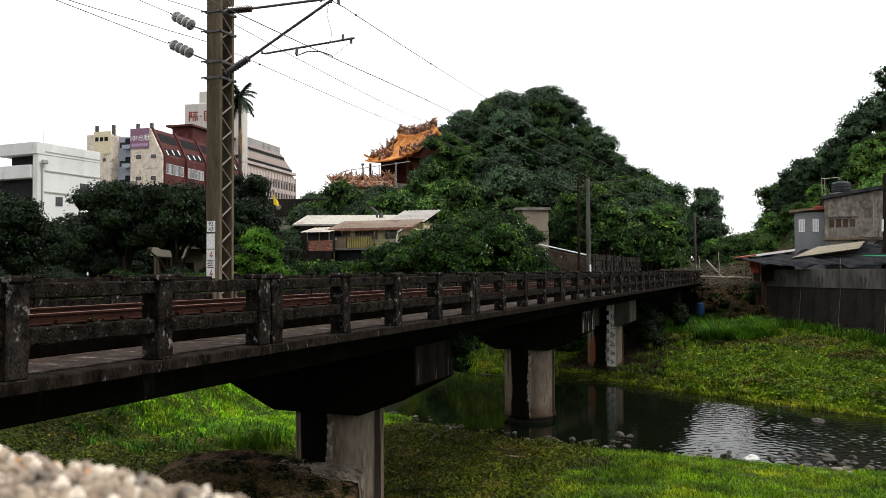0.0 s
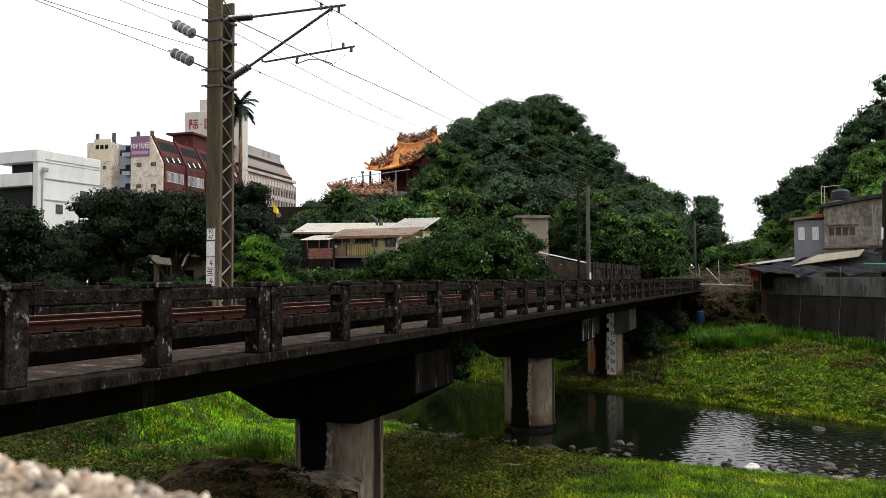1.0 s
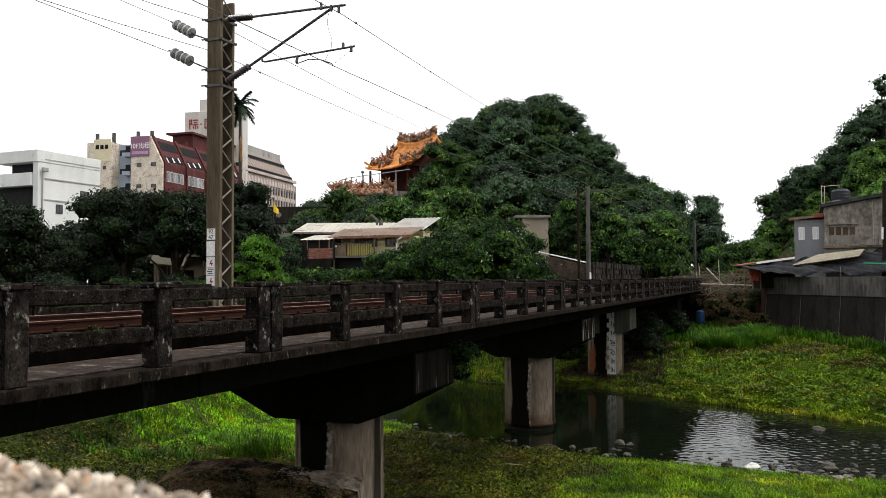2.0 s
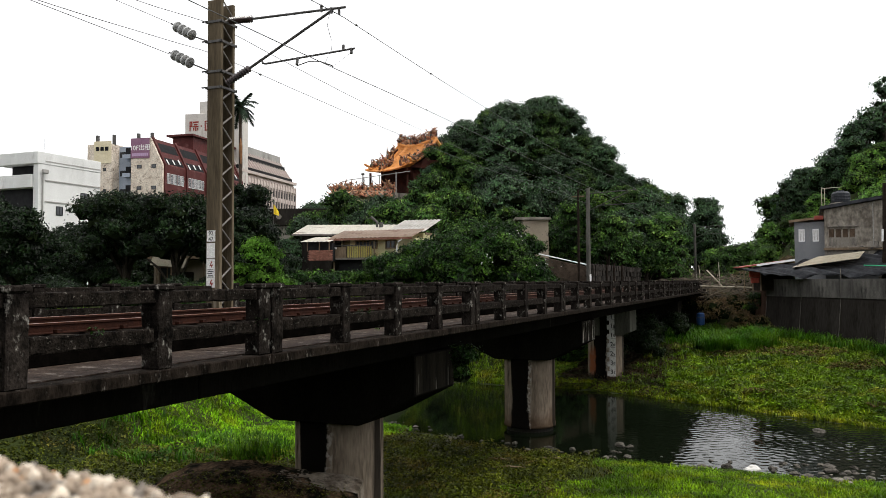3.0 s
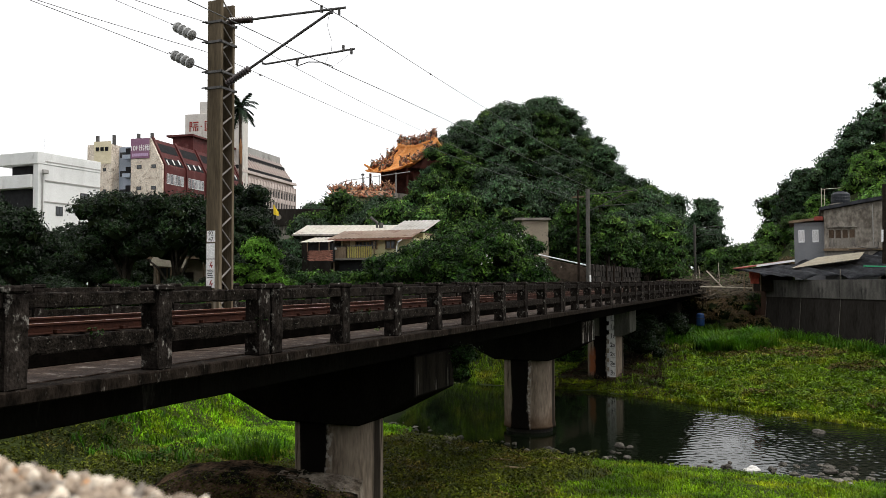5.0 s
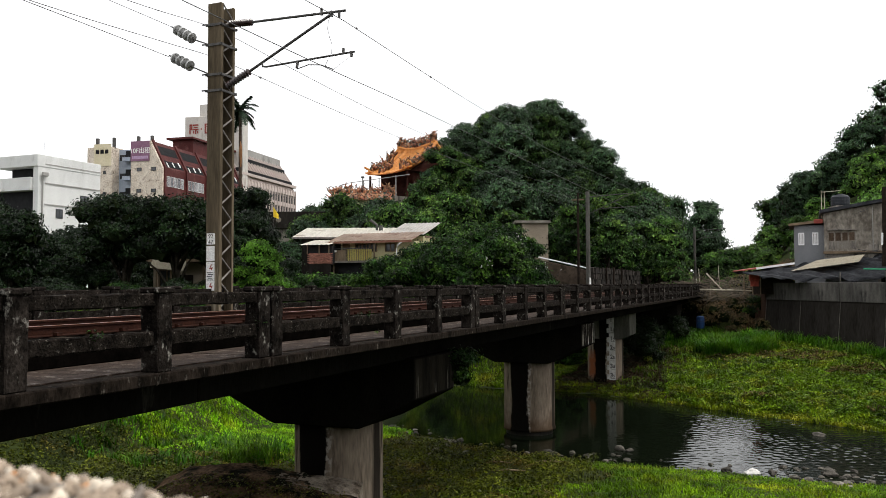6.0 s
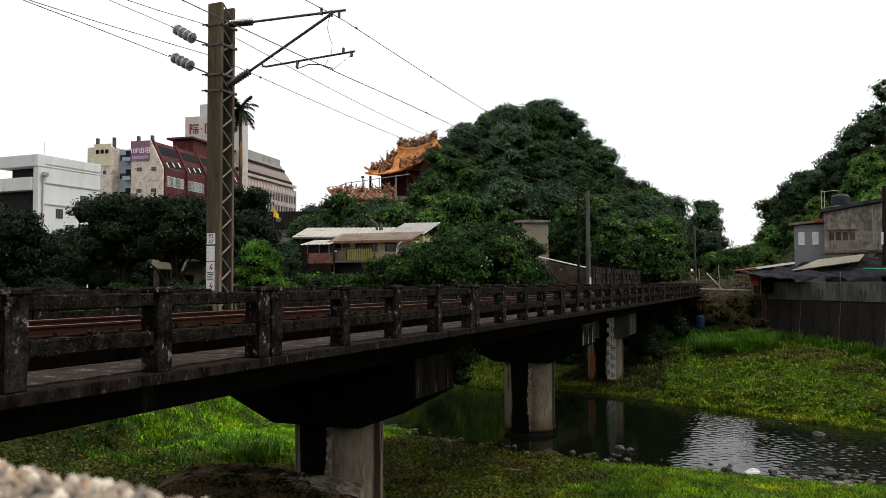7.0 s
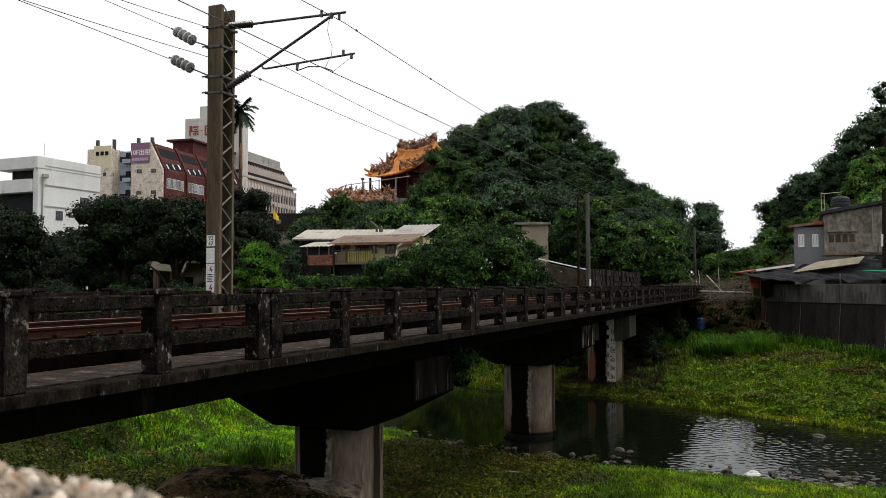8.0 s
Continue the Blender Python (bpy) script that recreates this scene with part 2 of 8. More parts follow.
def tide_stain(m, z0, z1, colour):
    """A brown tide mark round the foot of a pier, with a ragged upper edge."""
    ns, ln = m.node_tree.nodes, m.node_tree.links
    tc = ns.new("ShaderNodeTexCoord")
    sp = ns.new("ShaderNodeSeparateXYZ")
    nz = ns.new("ShaderNodeTexNoise")
    nz.inputs["Scale"].default_value = 2.6
    nz.inputs["Detail"].default_value = 6
    ln.new(tc.outputs["Object"], sp.inputs[0])
    ln.new(tc.outputs["Object"], nz.inputs["Vector"])
    ad = ns.new("ShaderNodeMath")
    ad.operation = "MULTIPLY_ADD"
    ln.new(nz.outputs["Fac"], ad.inputs[0])
    ad.inputs[1].default_value = 1.1
    ln.new(sp.outputs["Z"], ad.inputs[2])
    mr = ns.new("ShaderNodeMapRange")
    mr.inputs["From Min"].default_value, mr.inputs["From Max"].default_value = z1 + 0.55, z0 + 0.55
    mr.inputs["To Max"].default_value = 0.85
    ln.new(ad.outputs[0], mr.inputs["Value"])
    b = ns["Principled BSDF"].inputs["Base Color"]
    mx = ns.new("ShaderNodeMix")
    mx.data_type = "RGBA"
    ln.new(b.links[0].from_socket, mx.inputs["A"])
    mx.inputs["B"].default_value = (*colour, 1)
    ln.new(mr.outputs[0], mx.inputs["Factor"])
    ln.new(mx.outputs["Result"], b)


tide_stain(CONCRETE_PIER, 0.25, 0.95, (0.060, 0.036, 0.020))
run_off(CONCRETE_PIER, -0.52, 0.26)


def side_streak(m, y0, y1, colour):
    """A narrow dark drip line down the side of a pier that faces +x."""
    ns, ln = m.node_tree.nodes, m.node_tree.links
    tc = ns.new("ShaderNodeTexCoord")
    mp = ns.new("ShaderNodeMapping")
    mp.inputs["Scale"].default_value = (4.0, 4.0, 0.35)
    nz = ns.new("ShaderNodeTexNoise")
    nz.inputs["Detail"].default_value = 5
    nz.inputs["Scale"].default_value = 1.0
    sp = ns.new("ShaderNodeSeparateXYZ")
    ln.new(tc.outputs["Object"], mp.inputs[0])
    ln.new(mp.outputs[0], nz.inputs["Vector"])
    ln.new(tc.outputs["Object"], sp.inputs[0])
    ad = ns.new("ShaderNodeMath")
    ad.operation = "MULTIPLY_ADD"
    ln.new(nz.outputs["Fac"], ad.inputs[0])
    ad.inputs[1].default_value = 0.3
    ln.new(sp.outputs["Y"], ad.inputs[2])
    up = ns.new("ShaderNodeMapRange")
    up.inputs["From Min"].default_value, up.inputs["From Max"].default_value = y0 + 0.12, y0 + 0.18
    dn = ns.new("ShaderNodeMapRange")
    dn.inputs["From Min"].default_value, dn.inputs["From Max"].default_value = y1 + 0.18, y1 + 0.12
    sx = ns.new("ShaderNodeMapRange")
    sx.inputs["From Min"].default_value, sx.inputs["From Max"].default_value = 0.3, 0.5
    sx.inputs["To Max"].default_value = 0.9
    ln.new(ad.outputs[0], up.inputs["Value"])
    ln.new(ad.outputs[0], dn.inputs["Value"])
    ln.new(sp.outputs["X"], sx.inputs["Value"])
    out = up.outputs[0]
    for o in (dn.outputs[0], sx.outputs[0]):
        mu = ns.new("ShaderNodeMath")
        mu.operation = "MULTIPLY"
        ln.new(out, mu.inputs[0])
        ln.new(o, mu.inputs[1])
        out = mu.outputs[0]
    b = ns["Principled BSDF"].inputs["Base Color"]
    mx = ns.new("ShaderNodeMix")
    mx.data_type = "RGBA"
    ln.new(b.links[0].from_socket, mx.inputs["A"])
    mx.inputs["B"].default_value = (*colour, 1)
    ln.new(out, mx.inputs["Factor"])
    ln.new(mx.outputs["Result"], b)


side_streak(CONCRETE_PIER, -0.22, 0.10, (0.012, 0.010, 0.008))
PIER_RUSTY = CONCRETE_PIER.copy()
PIER_RUSTY.name = "rust_stained_pier_concrete"


def rust_patch(m, x0, x1, z0, z1):
    """An orange rust stain with soft ragged edges between two heights on a pier."""
    ns, ln = m.node_tree.nodes, m.node_tree.links
    tc, sp, nz = ns.new("ShaderNodeTexCoord"), ns.new("ShaderNodeSeparateXYZ"), ns.new("ShaderNodeTexNoise")
    nz.inputs["Scale"].default_value, nz.inputs["Detail"].default_value = 2.2, 5
    ln.new(tc.outputs["Object"], nz.inputs["Vector"])
    ln.new(tc.outputs["Object"], sp.inputs[0])
    out = nz.outputs["Fac"]
    for axis, lo, hi in (("X", x0, x0 + 0.15), ("X", x1, x1 - 0.15), ("Z", z0, z0 + 0.7), ("Z", z1, z1 - 0.6)):
        mr, mu = ns.new("ShaderNodeMapRange"), ns.new("ShaderNodeMath")
        mr.inputs["From Min"].default_value, mr.inputs["From Max"].default_value = lo, hi
        ln.new(sp.outputs[axis], mr.inputs["Value"])
        mu.operation = "MULTIPLY"
        ln.new(out, mu.inputs[0])
        ln.new(mr.outputs[0], mu.inputs[1])
        out = mu.outputs[0]
    st = ns.new("ShaderNodeMapRange")
    st.inputs["From Min"].default_value, st.inputs["From Max"].default_value = 0.2, 0.55
    ln.new(out, st.inputs["Value"])
    b = ns["Principled BSDF"].inputs["Base Color"]
    mx = ns.new("ShaderNodeMix")
    mx.data_type = "RGBA"
    ln.new(b.links[0].from_socket, mx.inputs["A"])
    mx.inputs["B"].default_value = (0.19, 0.065, 0.028, 1)
    ln.new(st.outputs[0], mx.inputs["Factor"])
    ln.new(mx.outputs["Result"], b)


rust_patch(PIER_RUSTY, -0.95, -0.30, 0.3, 2.6)
# near-black concrete: the shade under the deck is put into the colour
GIRDER = mat("shaded_girder_concrete", (0.005, 0.0045, 0.004), (0.011, 0.010, 0.0085), scale=0.6, rough=0.95, bump=0.3,
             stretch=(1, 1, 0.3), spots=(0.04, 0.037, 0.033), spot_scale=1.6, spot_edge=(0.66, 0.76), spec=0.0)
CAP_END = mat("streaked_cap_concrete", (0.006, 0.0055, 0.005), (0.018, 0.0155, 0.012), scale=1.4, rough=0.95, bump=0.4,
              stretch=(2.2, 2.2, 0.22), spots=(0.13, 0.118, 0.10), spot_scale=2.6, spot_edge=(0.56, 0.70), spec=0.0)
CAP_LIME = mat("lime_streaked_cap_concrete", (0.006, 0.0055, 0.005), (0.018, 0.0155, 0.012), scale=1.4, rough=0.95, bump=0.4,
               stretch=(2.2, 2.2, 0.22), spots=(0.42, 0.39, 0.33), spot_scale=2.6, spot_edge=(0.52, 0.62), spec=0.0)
CAP_LIT = mat("lit_cap_concrete", (0.055, 0.055, 0.046), (0.115, 0.112, 0.095), scale=1.4, rough=0.95, bump=0.4,
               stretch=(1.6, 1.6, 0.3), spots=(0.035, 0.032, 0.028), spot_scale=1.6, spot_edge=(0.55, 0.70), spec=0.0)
FOOTING_SHADOW = mat("wet_shadowed_footing", (0.006, 0.005, 0.004), (0.018, 0.014, 0.010), scale=2.5, rough=0.5, bump=0.4, spec=0.2)
RUST = mat("rusty_steel", (0.018, 0.0058, 0.0032), (0.034, 0.0115, 0.0062), scale=3, rough=0.75, metal=0.2, bump=0.3)
SHINE = mat("rail_head_steel", (0.19, 0.085, 0.05), (0.27, 0.14, 0.095), scale=2, rough=0.4, metal=0.6, bump=0.05)
TIMBER = mat("tarred_timber", (0.010, 0.008, 0.006), (0.024, 0.018, 0.014), scale=4, rough=0.85, per_object=0.3, spec=0.02)
GAP_BLACK = mat("gap_shade_board", (0.0012, 0.001, 0.0008), (0.004, 0.0033, 0.0028), scale=4, rough=0.95, spec=0.0)
BALLAST = mat("ballast", (0.010, 0.009, 0.008), (0.024, 0.02, 0.018), scale=9, rough=0.95, bump=1.0, fine=25, spec=0.02)
POLE_A = mat("weathered_pole_concrete", (0.065, 0.050, 0.031), (0.125, 0.098, 0.064), scale=1.8, rough=0.9, bump=0.4, fine=30,
             stretch=(1, 1, 0.12), spots=(0.26, 0.22, 0.165), spot_scale=2.4, spot_edge=(0.56, 0.66))
POLE_GREY = mat("grey_pole_concrete", (0.055, 0.053, 0.046), (0.105, 0.10, 0.09), scale=2.0, rough=0.9, bump=0.2, stretch=(1, 1, 0.2))
STEEL_DARK = mat("dark_galvanised_steel", (0.06, 0.058, 0.056), (0.11, 0.105, 0.10), scale=6, rough=0.55, metal=0.5)
LATTICE = mat("grey_lattice_steel", (0.15, 0.14, 0.125), (0.22, 0.20, 0.18), scale=4, rough=0.7, metal=0.2)
BROWN_CERAMIC = mat("brown_ceramic", (0.022, 0.012, 0.011), (0.035, 0.02, 0.018), scale=5, rough=0.25, bump=0.0, spec=0.5)
GREY_CERAMIC = mat("pale_ceramic", (0.27, 0.27, 0.265), (0.38, 0.38, 0.37), scale=5, rough=0.25, bump=0.0, spec=0.5)
WIRE = mat("wire", (0.08, 0.08, 0.08), (0.11, 0.11, 0.11), rough=0.6, metal=0.3, bump=0)
WHITE_SIGN = mat("white_enamel", (0.70, 0.69, 0.67), (0.78, 0.77, 0.75), scale=4, rough=0.5, bump=0.0)
BLACK_INK = mat("black_paint", (0.02, 0.02, 0.02), (0.03, 0.03, 0.03), rough=0.6, bump=0)
RED_INK = mat("red_paint", (0.22, 0.025, 0.02), (0.28, 0.04, 0.03), rough=0.6, bump=0)
BARK = mat("bark", (0.022, 0.018, 0.014), (0.06, 0.05, 0.04), scale=3, rough=0.95, bump=0.8, stretch=(1, 1, 0.3), spec=0.02)
# crown cores: the inner shade of the foliage as a flat dark colour
CORE_SHADE = mat("crown_core_shade", (0.008, 0.012, 0.005), (0.014, 0.02, 0.008), scale=2, rough=1.0, bump=0, spec=0.0)
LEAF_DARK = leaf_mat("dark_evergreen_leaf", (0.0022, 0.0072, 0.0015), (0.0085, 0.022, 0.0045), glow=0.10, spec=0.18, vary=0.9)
LEAF_HILL = leaf_mat("hill_leaf", (0.011, 0.032, 0.007), (0.042, 0.092, 0.018), tip=(0.115, 0.19, 0.030), per_object=0.4, spec=0.15, vary=0.9)
LEAF_HILL_COOL = leaf_mat("cool_hill_leaf", (0.011, 0.030, 0.012), (0.034, 0.074, 0.028), tip=(0.072, 0.125, 0.048), per_object=0.4, spec=0.28, vary=0.85)
LEAF_HILL_LIGHT = leaf_mat("light_hill_leaf", (0.028, 0.075, 0.012), (0.075, 0.16, 0.022), tip=(0.14, 0.22, 0.03), per_object=0.4, spec=0.25, vary=0.85)
LEAF_BUSH = leaf_mat("creeper_leaf", (0.0030, 0.012, 0.0016), (0.015, 0.044, 0.005), tip=(0.070, 0.145, 0.016), spec=0.13, glow=0.08, vary=0.9)
LEAF_BRIGHT = leaf_mat("bright_leaf", (0.05, 0.125, 0.013), (0.095, 0.20, 0.022), glow=0.3)
GRASS = leaf_mat("lush_grass", (0.060, 0.14, 0.003), (0.150, 0.265, 0.005), tip=(0.23, 0.27, 0.007), glow=0.35, vary=0.65)
GRASS_FAR = leaf_mat("river_grass", (0.038, 0.082, 0.004), (0.112, 0.185, 0.006), tip=(0.19, 0.19, 0.014), glow=0.3, vary=0.75)
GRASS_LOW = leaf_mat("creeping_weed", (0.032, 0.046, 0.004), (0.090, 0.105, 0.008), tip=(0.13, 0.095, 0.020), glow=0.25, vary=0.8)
GROUND = mat("grassy_soil", (0.014, 0.020, 0.005), (0.028, 0.038, 0.008), scale=0.25, rough=0.95, bump=1.0, fine=7, position=True,
             spots=(0.032, 0.024, 0.014), spot_scale=0.35, spot_edge=(0.56, 0.66))
STONE = mat("river_stone", (0.04, 0.036, 0.03), (0.105, 0.095, 0.08), scale=3, rough=0.85, bump=0.4, per_object=0.45)
STONE_WHITE = mat("white_stone", (0.5, 0.48, 0.45), (0.6, 0.58, 0.55), scale=3, rough=0.8)
WALL_DARK = mat("black_stained_shaded_concrete", (0.011, 0.0095, 0.008), (0.027, 0.024, 0.021), scale=0.8, rough=0.95, bump=0.4, fine=9,
                stretch=(1, 1, 0.25), spots=(0.08, 0.076, 0.07), spot_scale=1.6, spot_edge=(0.70, 0.78), spec=0.02)
PARAPET = mat("streaked_parapet", (0.036, 0.034, 0.031), (0.105, 0.099, 0.089), scale=1.2, rough=0.95, stretch=(1, 1, 0.25),
              spots=(0.012, 0.012, 0.011), spot_scale=1.3)


def water_mat():
    m = bpy.data.materials.new("river_water")
    m.use_nodes = True
    ns, ln = m.node_tree.nodes, m.node_tree.links
    b = ns["Principled BSDF"]
    b.inputs["Base Color"].default_value = (0.004, 0.006, 0.003, 1)
    b.inputs["Roughness"].default_value = 0.06
    b.inputs["IOR"].default_value = 1.33
    b.inputs["Specular IOR Level"].default_value = 0.17
    tc = ns.new("ShaderNodeTexCoord")
    heights = []
    for sc, st, w in ((1.7, (0.8, 1.25, 1), 0.5), (5.2, (0.8, 1.25, 1), 0.28)):
        mp = ns.new("ShaderNodeMapping")
        mp.inputs["Scale"].default_value = st
        mp.inputs["Rotation"].default_value = (0, 0, radians(-20))
        n = ns.new("ShaderNodeTexNoise")
        n.inputs["Scale"].default_value = sc
        n.inputs["Detail"].default_value = 3
        ln.new(tc.outputs["Object"], mp.inputs[0])
        ln.new(mp.outputs[0], n.inputs["Vector"])
        mu = ns.new("ShaderNodeMath")
        mu.operation = "MULTIPLY"
        mu.inputs[1].default_value = w
        ln.new(n.outputs["Fac"], mu.inputs[0])
        heights.append(mu.outputs[0])
    ad = ns.new("ShaderNodeMath")
    ln.new(heights[0], ad.inputs[0])
    ln.new(heights[1], ad.inputs[1])
    # calm pool under the bridge, riffle in the shallows to the east
    sx = ns.new("ShaderNodeSeparateXYZ")
    ln.new(tc.outputs["Object"], sx.inputs[0])
    calm = ns.new("ShaderNodeMapRange")
    calm.inputs["From Min"].default_value, calm.inputs["From Max"].default_value = -7.0, 2.5
    calm.inputs["To Min"].default_value, calm.inputs["To Max"].default_value = 0.02, 0.12
    ln.new(sx.outputs["X"], calm.inputs["Value"])
    bp = ns.new("ShaderNodeBump")
    bp.inputs["Distance"].default_value = 0.07
    ln.new(calm.outputs[0], bp.inputs["Strength"])
    ln.new(ad.outputs[0], bp.inputs["Height"])
    ln.new(bp.outputs[0], b.inputs["Normal"])
    return m


WATER = water_mat()

# ---- the ground: one sheet with the river's bed, banks, terraces and hills ----
RIDGE_R = [-60, -36, -27, -15, -4, 0, 8, 11, 18, 22.5, 26.6, 31, 36, 41, 46, 52, 60]
RIDGE_Z = [3, 4, 10.0, 12.0, 13.0, 22.8, 26.4, 28.7, 29.5, 28.0, 23.4, 19.0, 14.6, 10.6, 7.0, 4, 4]
HILL2_R = [30, 38, 42, 46, 51, 57, 66, 76, 110]
HILL2_Z = [5, 5, 6.6, 10.2, 15.0, 18.4, 22.0, 28.0, 32]
WALL_LINE = [(-2.9, 80.0), (-1.2, 70.0), (6.1, 58.9), (16.0, 44.0), (32.0, 20.0)]


def river_mid(x):
    return np.interp(x, [-60, -30, -16, -10, 0, 4, 20, 60], [52, 43, 39.5, 37.7, 34.5, 33.5, 27, 12])


def river_half(x):
    return np.interp(x, [-60, -30, -16, -10, -5, 0, 4, 20], [6, 6.5, 7.2, 8.7, 7.4, 6.1, 5.0, 5.0])


def height(x, y):
    x = np.asarray(x, float)
    y = np.asarray(y, float)
    c, s = math.cos(radians(YAW)), math.sin(radians(YAW))
    r, a = x * c + y * s, -x * s + y * c
    far_a = np.maximum(a, 30.0)
    r1, r2 = r * 150 / far_a, r * 110 / far_a
    off = y - river_mid(x)
    side = np.abs(off) - river_half(x)
    near = 0.22 * sstep(0, 3.0, side) + 0.38 * sstep(3, 14, side)
    far = 0.45 * sstep(0, 2.5, side) + 1.3 * sstep(3, 24, side)
    bed = -0.6 * sstep(0, -2.5, side)
    h = np.where(side < 0, bed, np.where(off > 0, far, near))
    # the wooded west bank and the park behind the bridge
    h = np.maximum(h, np.where((off > 0) & (side > 1.5), (h + 4.0) * sstep(1.5, 6, side) * sstep(-13, -19, x), -1))
    h = np.maximum(h, np.where(x < -19, 4.9 * sstep(-19, -27, x), -1))
    # the terrace behind the river wall and the far embankment
    wx = np.interp(-y, [-p[1] for p in WALL_LINE], [p[0] for p in WALL_LINE])
    terrace = (x > wx + 0.9) & (off > 0) & (y < 81.0)
    h = np.where(terrace, np.maximum(h, 5.4), h)
    h = np.where(y > 83.0, np.maximum(h, 5.0), h)
    # hills
    h = h + np.maximum(np.interp(r1, RIDGE_R, RIDGE_Z) - 4, 0) * sstep(86, 146, a) * sstep(330, 170, a)
    h = h + np.maximum(np.interp(r2, HILL2_R, HILL2_Z) - 5, 0) * sstep(66, 104, a) * sstep(300, 150, a)
    # the viewpoint's own bank
    h = np.maximum(h, np.where(y < 2.2, 4.9 * sstep(2.2, 0.6, y), -1))
    return h


def ground():
    xs = np.concatenate([[-3000, -1200, -500, -300], np.arange(-220, -50, 6.0), np.arange(-50, 24, 0.55), np.arange(24, 140, 6.0),
                         [220, 500, 1200, 3000]])
    ys = np.concatenate([[-2500, -800, -250, -80, -30, -12], np.arange(-4, 86, 0.55), np.arange(86, 240, 5.0), [300, 500, 1200, 3500]])
    gx, gy = np.meshgrid(xs, ys)
    gz = height(gx, gy)
    rng = np.random.default_rng(4)
    gz = gz + rng.normal(0, 0.03, gz.shape)
    nx, ny = len(xs), len(ys)
    i = np.arange((ny - 1) * (nx - 1))
    j = (i // (nx - 1)) * nx + i % (nx - 1)
    ob = raw_obj("ground", np.stack([gx, gy, gz], -1).reshape(-1, 3), np.stack([j, j + 1, j + nx + 1, j + nx], -1), GROUND)
    ob.data.polygons.foreach_set("use_smooth", [True] * len(ob.data.polygons))
    tagged(ob, "grassy river valley with low banks and wooded hills", "ground", kind="structure")


ground()

# unseen wall, added to block the light from the south
bms = bmesh.new()
box(bms, -45, 45, -10.5, -10.0, 2.0, 14.0)
tagged(bm_obj("wall_south", bms, PARAPET), "unseen plain grey wall added behind the viewpoint to block light", "wall", kind="structure")

def water_sheet():
    """The river's surface: calm under the bridge, with low standing waves in the shallows to the east."""
    rng = np.random.default_rng(12)
    xs = np.concatenate([np.arange(-90, -10, 4.0), np.arange(-10, 9, 0.055), np.arange(9, 62, 4.0)])
    ys = np.concatenate([np.arange(-2, 26, 4.0), np.arange(26, 44, 0.055), np.arange(44, 78, 4.0)])
    gx, gy = np.meshgrid(xs, ys)
    gz = np.zeros_like(gx)
    for k in range(46):
        lam = rng.uniform(0.18, 0.50)
        ang = rng.normal(radians(70), 1.4)
        gz += lam * np.sin((gx * math.cos(ang) + gy * math.sin(ang)) * math.tau / lam + rng.uniform(0, math.tau))
    gust = 0.6 + 0.4 * np.sin(gx * 0.7 + 1.1 * np.sin(gy * 0.9)) * np.sin(gy * 0.8)
    gz *= 0.0027 * (0.03 + sstep(-7.5, 1.5, gx) * gust) * sstep(-10, -9, gx) * sstep(9, 8, gx) * sstep(26, 27, gy) * sstep(44, 43, gy)
    nx, ny = len(xs), len(ys)
    i = np.arange((ny - 1) * (nx - 1))
    j = (i // (nx - 1)) * nx + i % (nx - 1)
    ob = raw_obj("water", np.stack([gx, gy, gz], -1).reshape(-1, 3), np.stack([j, j + 1, j + nx + 1, j + nx], -1), WATER)
    ob.data.polygons.foreach_set("use_smooth", [True] * len(ob.data.polygons))
    return tagged(ob, "dark shallow river water with small ripples", "water", kind="structure")


river = water_sheet()


# ---- the railway bridge ----
JOINT0, PANEL = 9.43, 8.03
EDGE_NEAR, EDGE_FAR = -6.45, -13.45


def railing_panel(bridge, y0, x, inward):
    """Concrete railing between two joints: five posts, a top beam and a middle beam."""
    root = new("railing_panel")
    root.parent = bridge
    root.matrix_basis = pose(x, y0, 0)
    gap = 0.15
    step = (PANEL - 2 * gap) / 4
    for i in range(5):
        ob = shared("post", POST_MESH, root, pose(inward * 0.14, gap + i * step, 5.26, 0, 0, 180 * (i % 2)))
    for i in range(4):
        shared("top_beam", TOP_MESH, root, pose(inward * 0.14, gap + (i + 0.5) * step, 6.075, 180 * (i % 2), 0, 0))
        shared("middle_beam", MID_MESH, root, pose(inward * 0.14, gap + (i + 0.5) * step, 5.64, 180 * (i % 2), 0, 0))
    return root


def rough_box(w, d, h, z0, cuts=3, amount=0.006, cap=None, seed=1):
    """A cast concrete bar with worn, uneven edges."""
    rng = random.Random(seed)
    bm = bmesh.new()
    box(bm, -w / 2, w / 2, -d / 2, d / 2, z0, z0 + h)
    long = max(w, d, h)
    es = [e for e in bm.edges if e.calc_length() > long * 0.95]
    bmesh.ops.subdivide_edges(bm, edges=es, cuts=cuts, use_grid_fill=True)
    bmesh.ops.bevel(bm, geom=[e for e in bm.edges if e.calc_face_angle(0) > 1], offset=0.014, segments=1, affect="EDGES")
    for v in bm.verts:
        v.co += Vector((rng.uniform(-1, 1), rng.uniform(-1, 1), rng.uniform(-1, 1))) * amount
    if cap:
        box(bm, -cap / 2, cap / 2, -cap / 2, cap / 2, z0 + h - 0.002, z0 + h + 0.07, bevel=0.02)
    return bm


def mesh_of(name, bm, material):
    me = bpy.data.meshes.new(name)
    bmesh.ops.recalc_face_normals(bm, faces=bm.faces)
    bm.to_mesh(me)
    bm.free()
    me.materials.append(material)
    return me


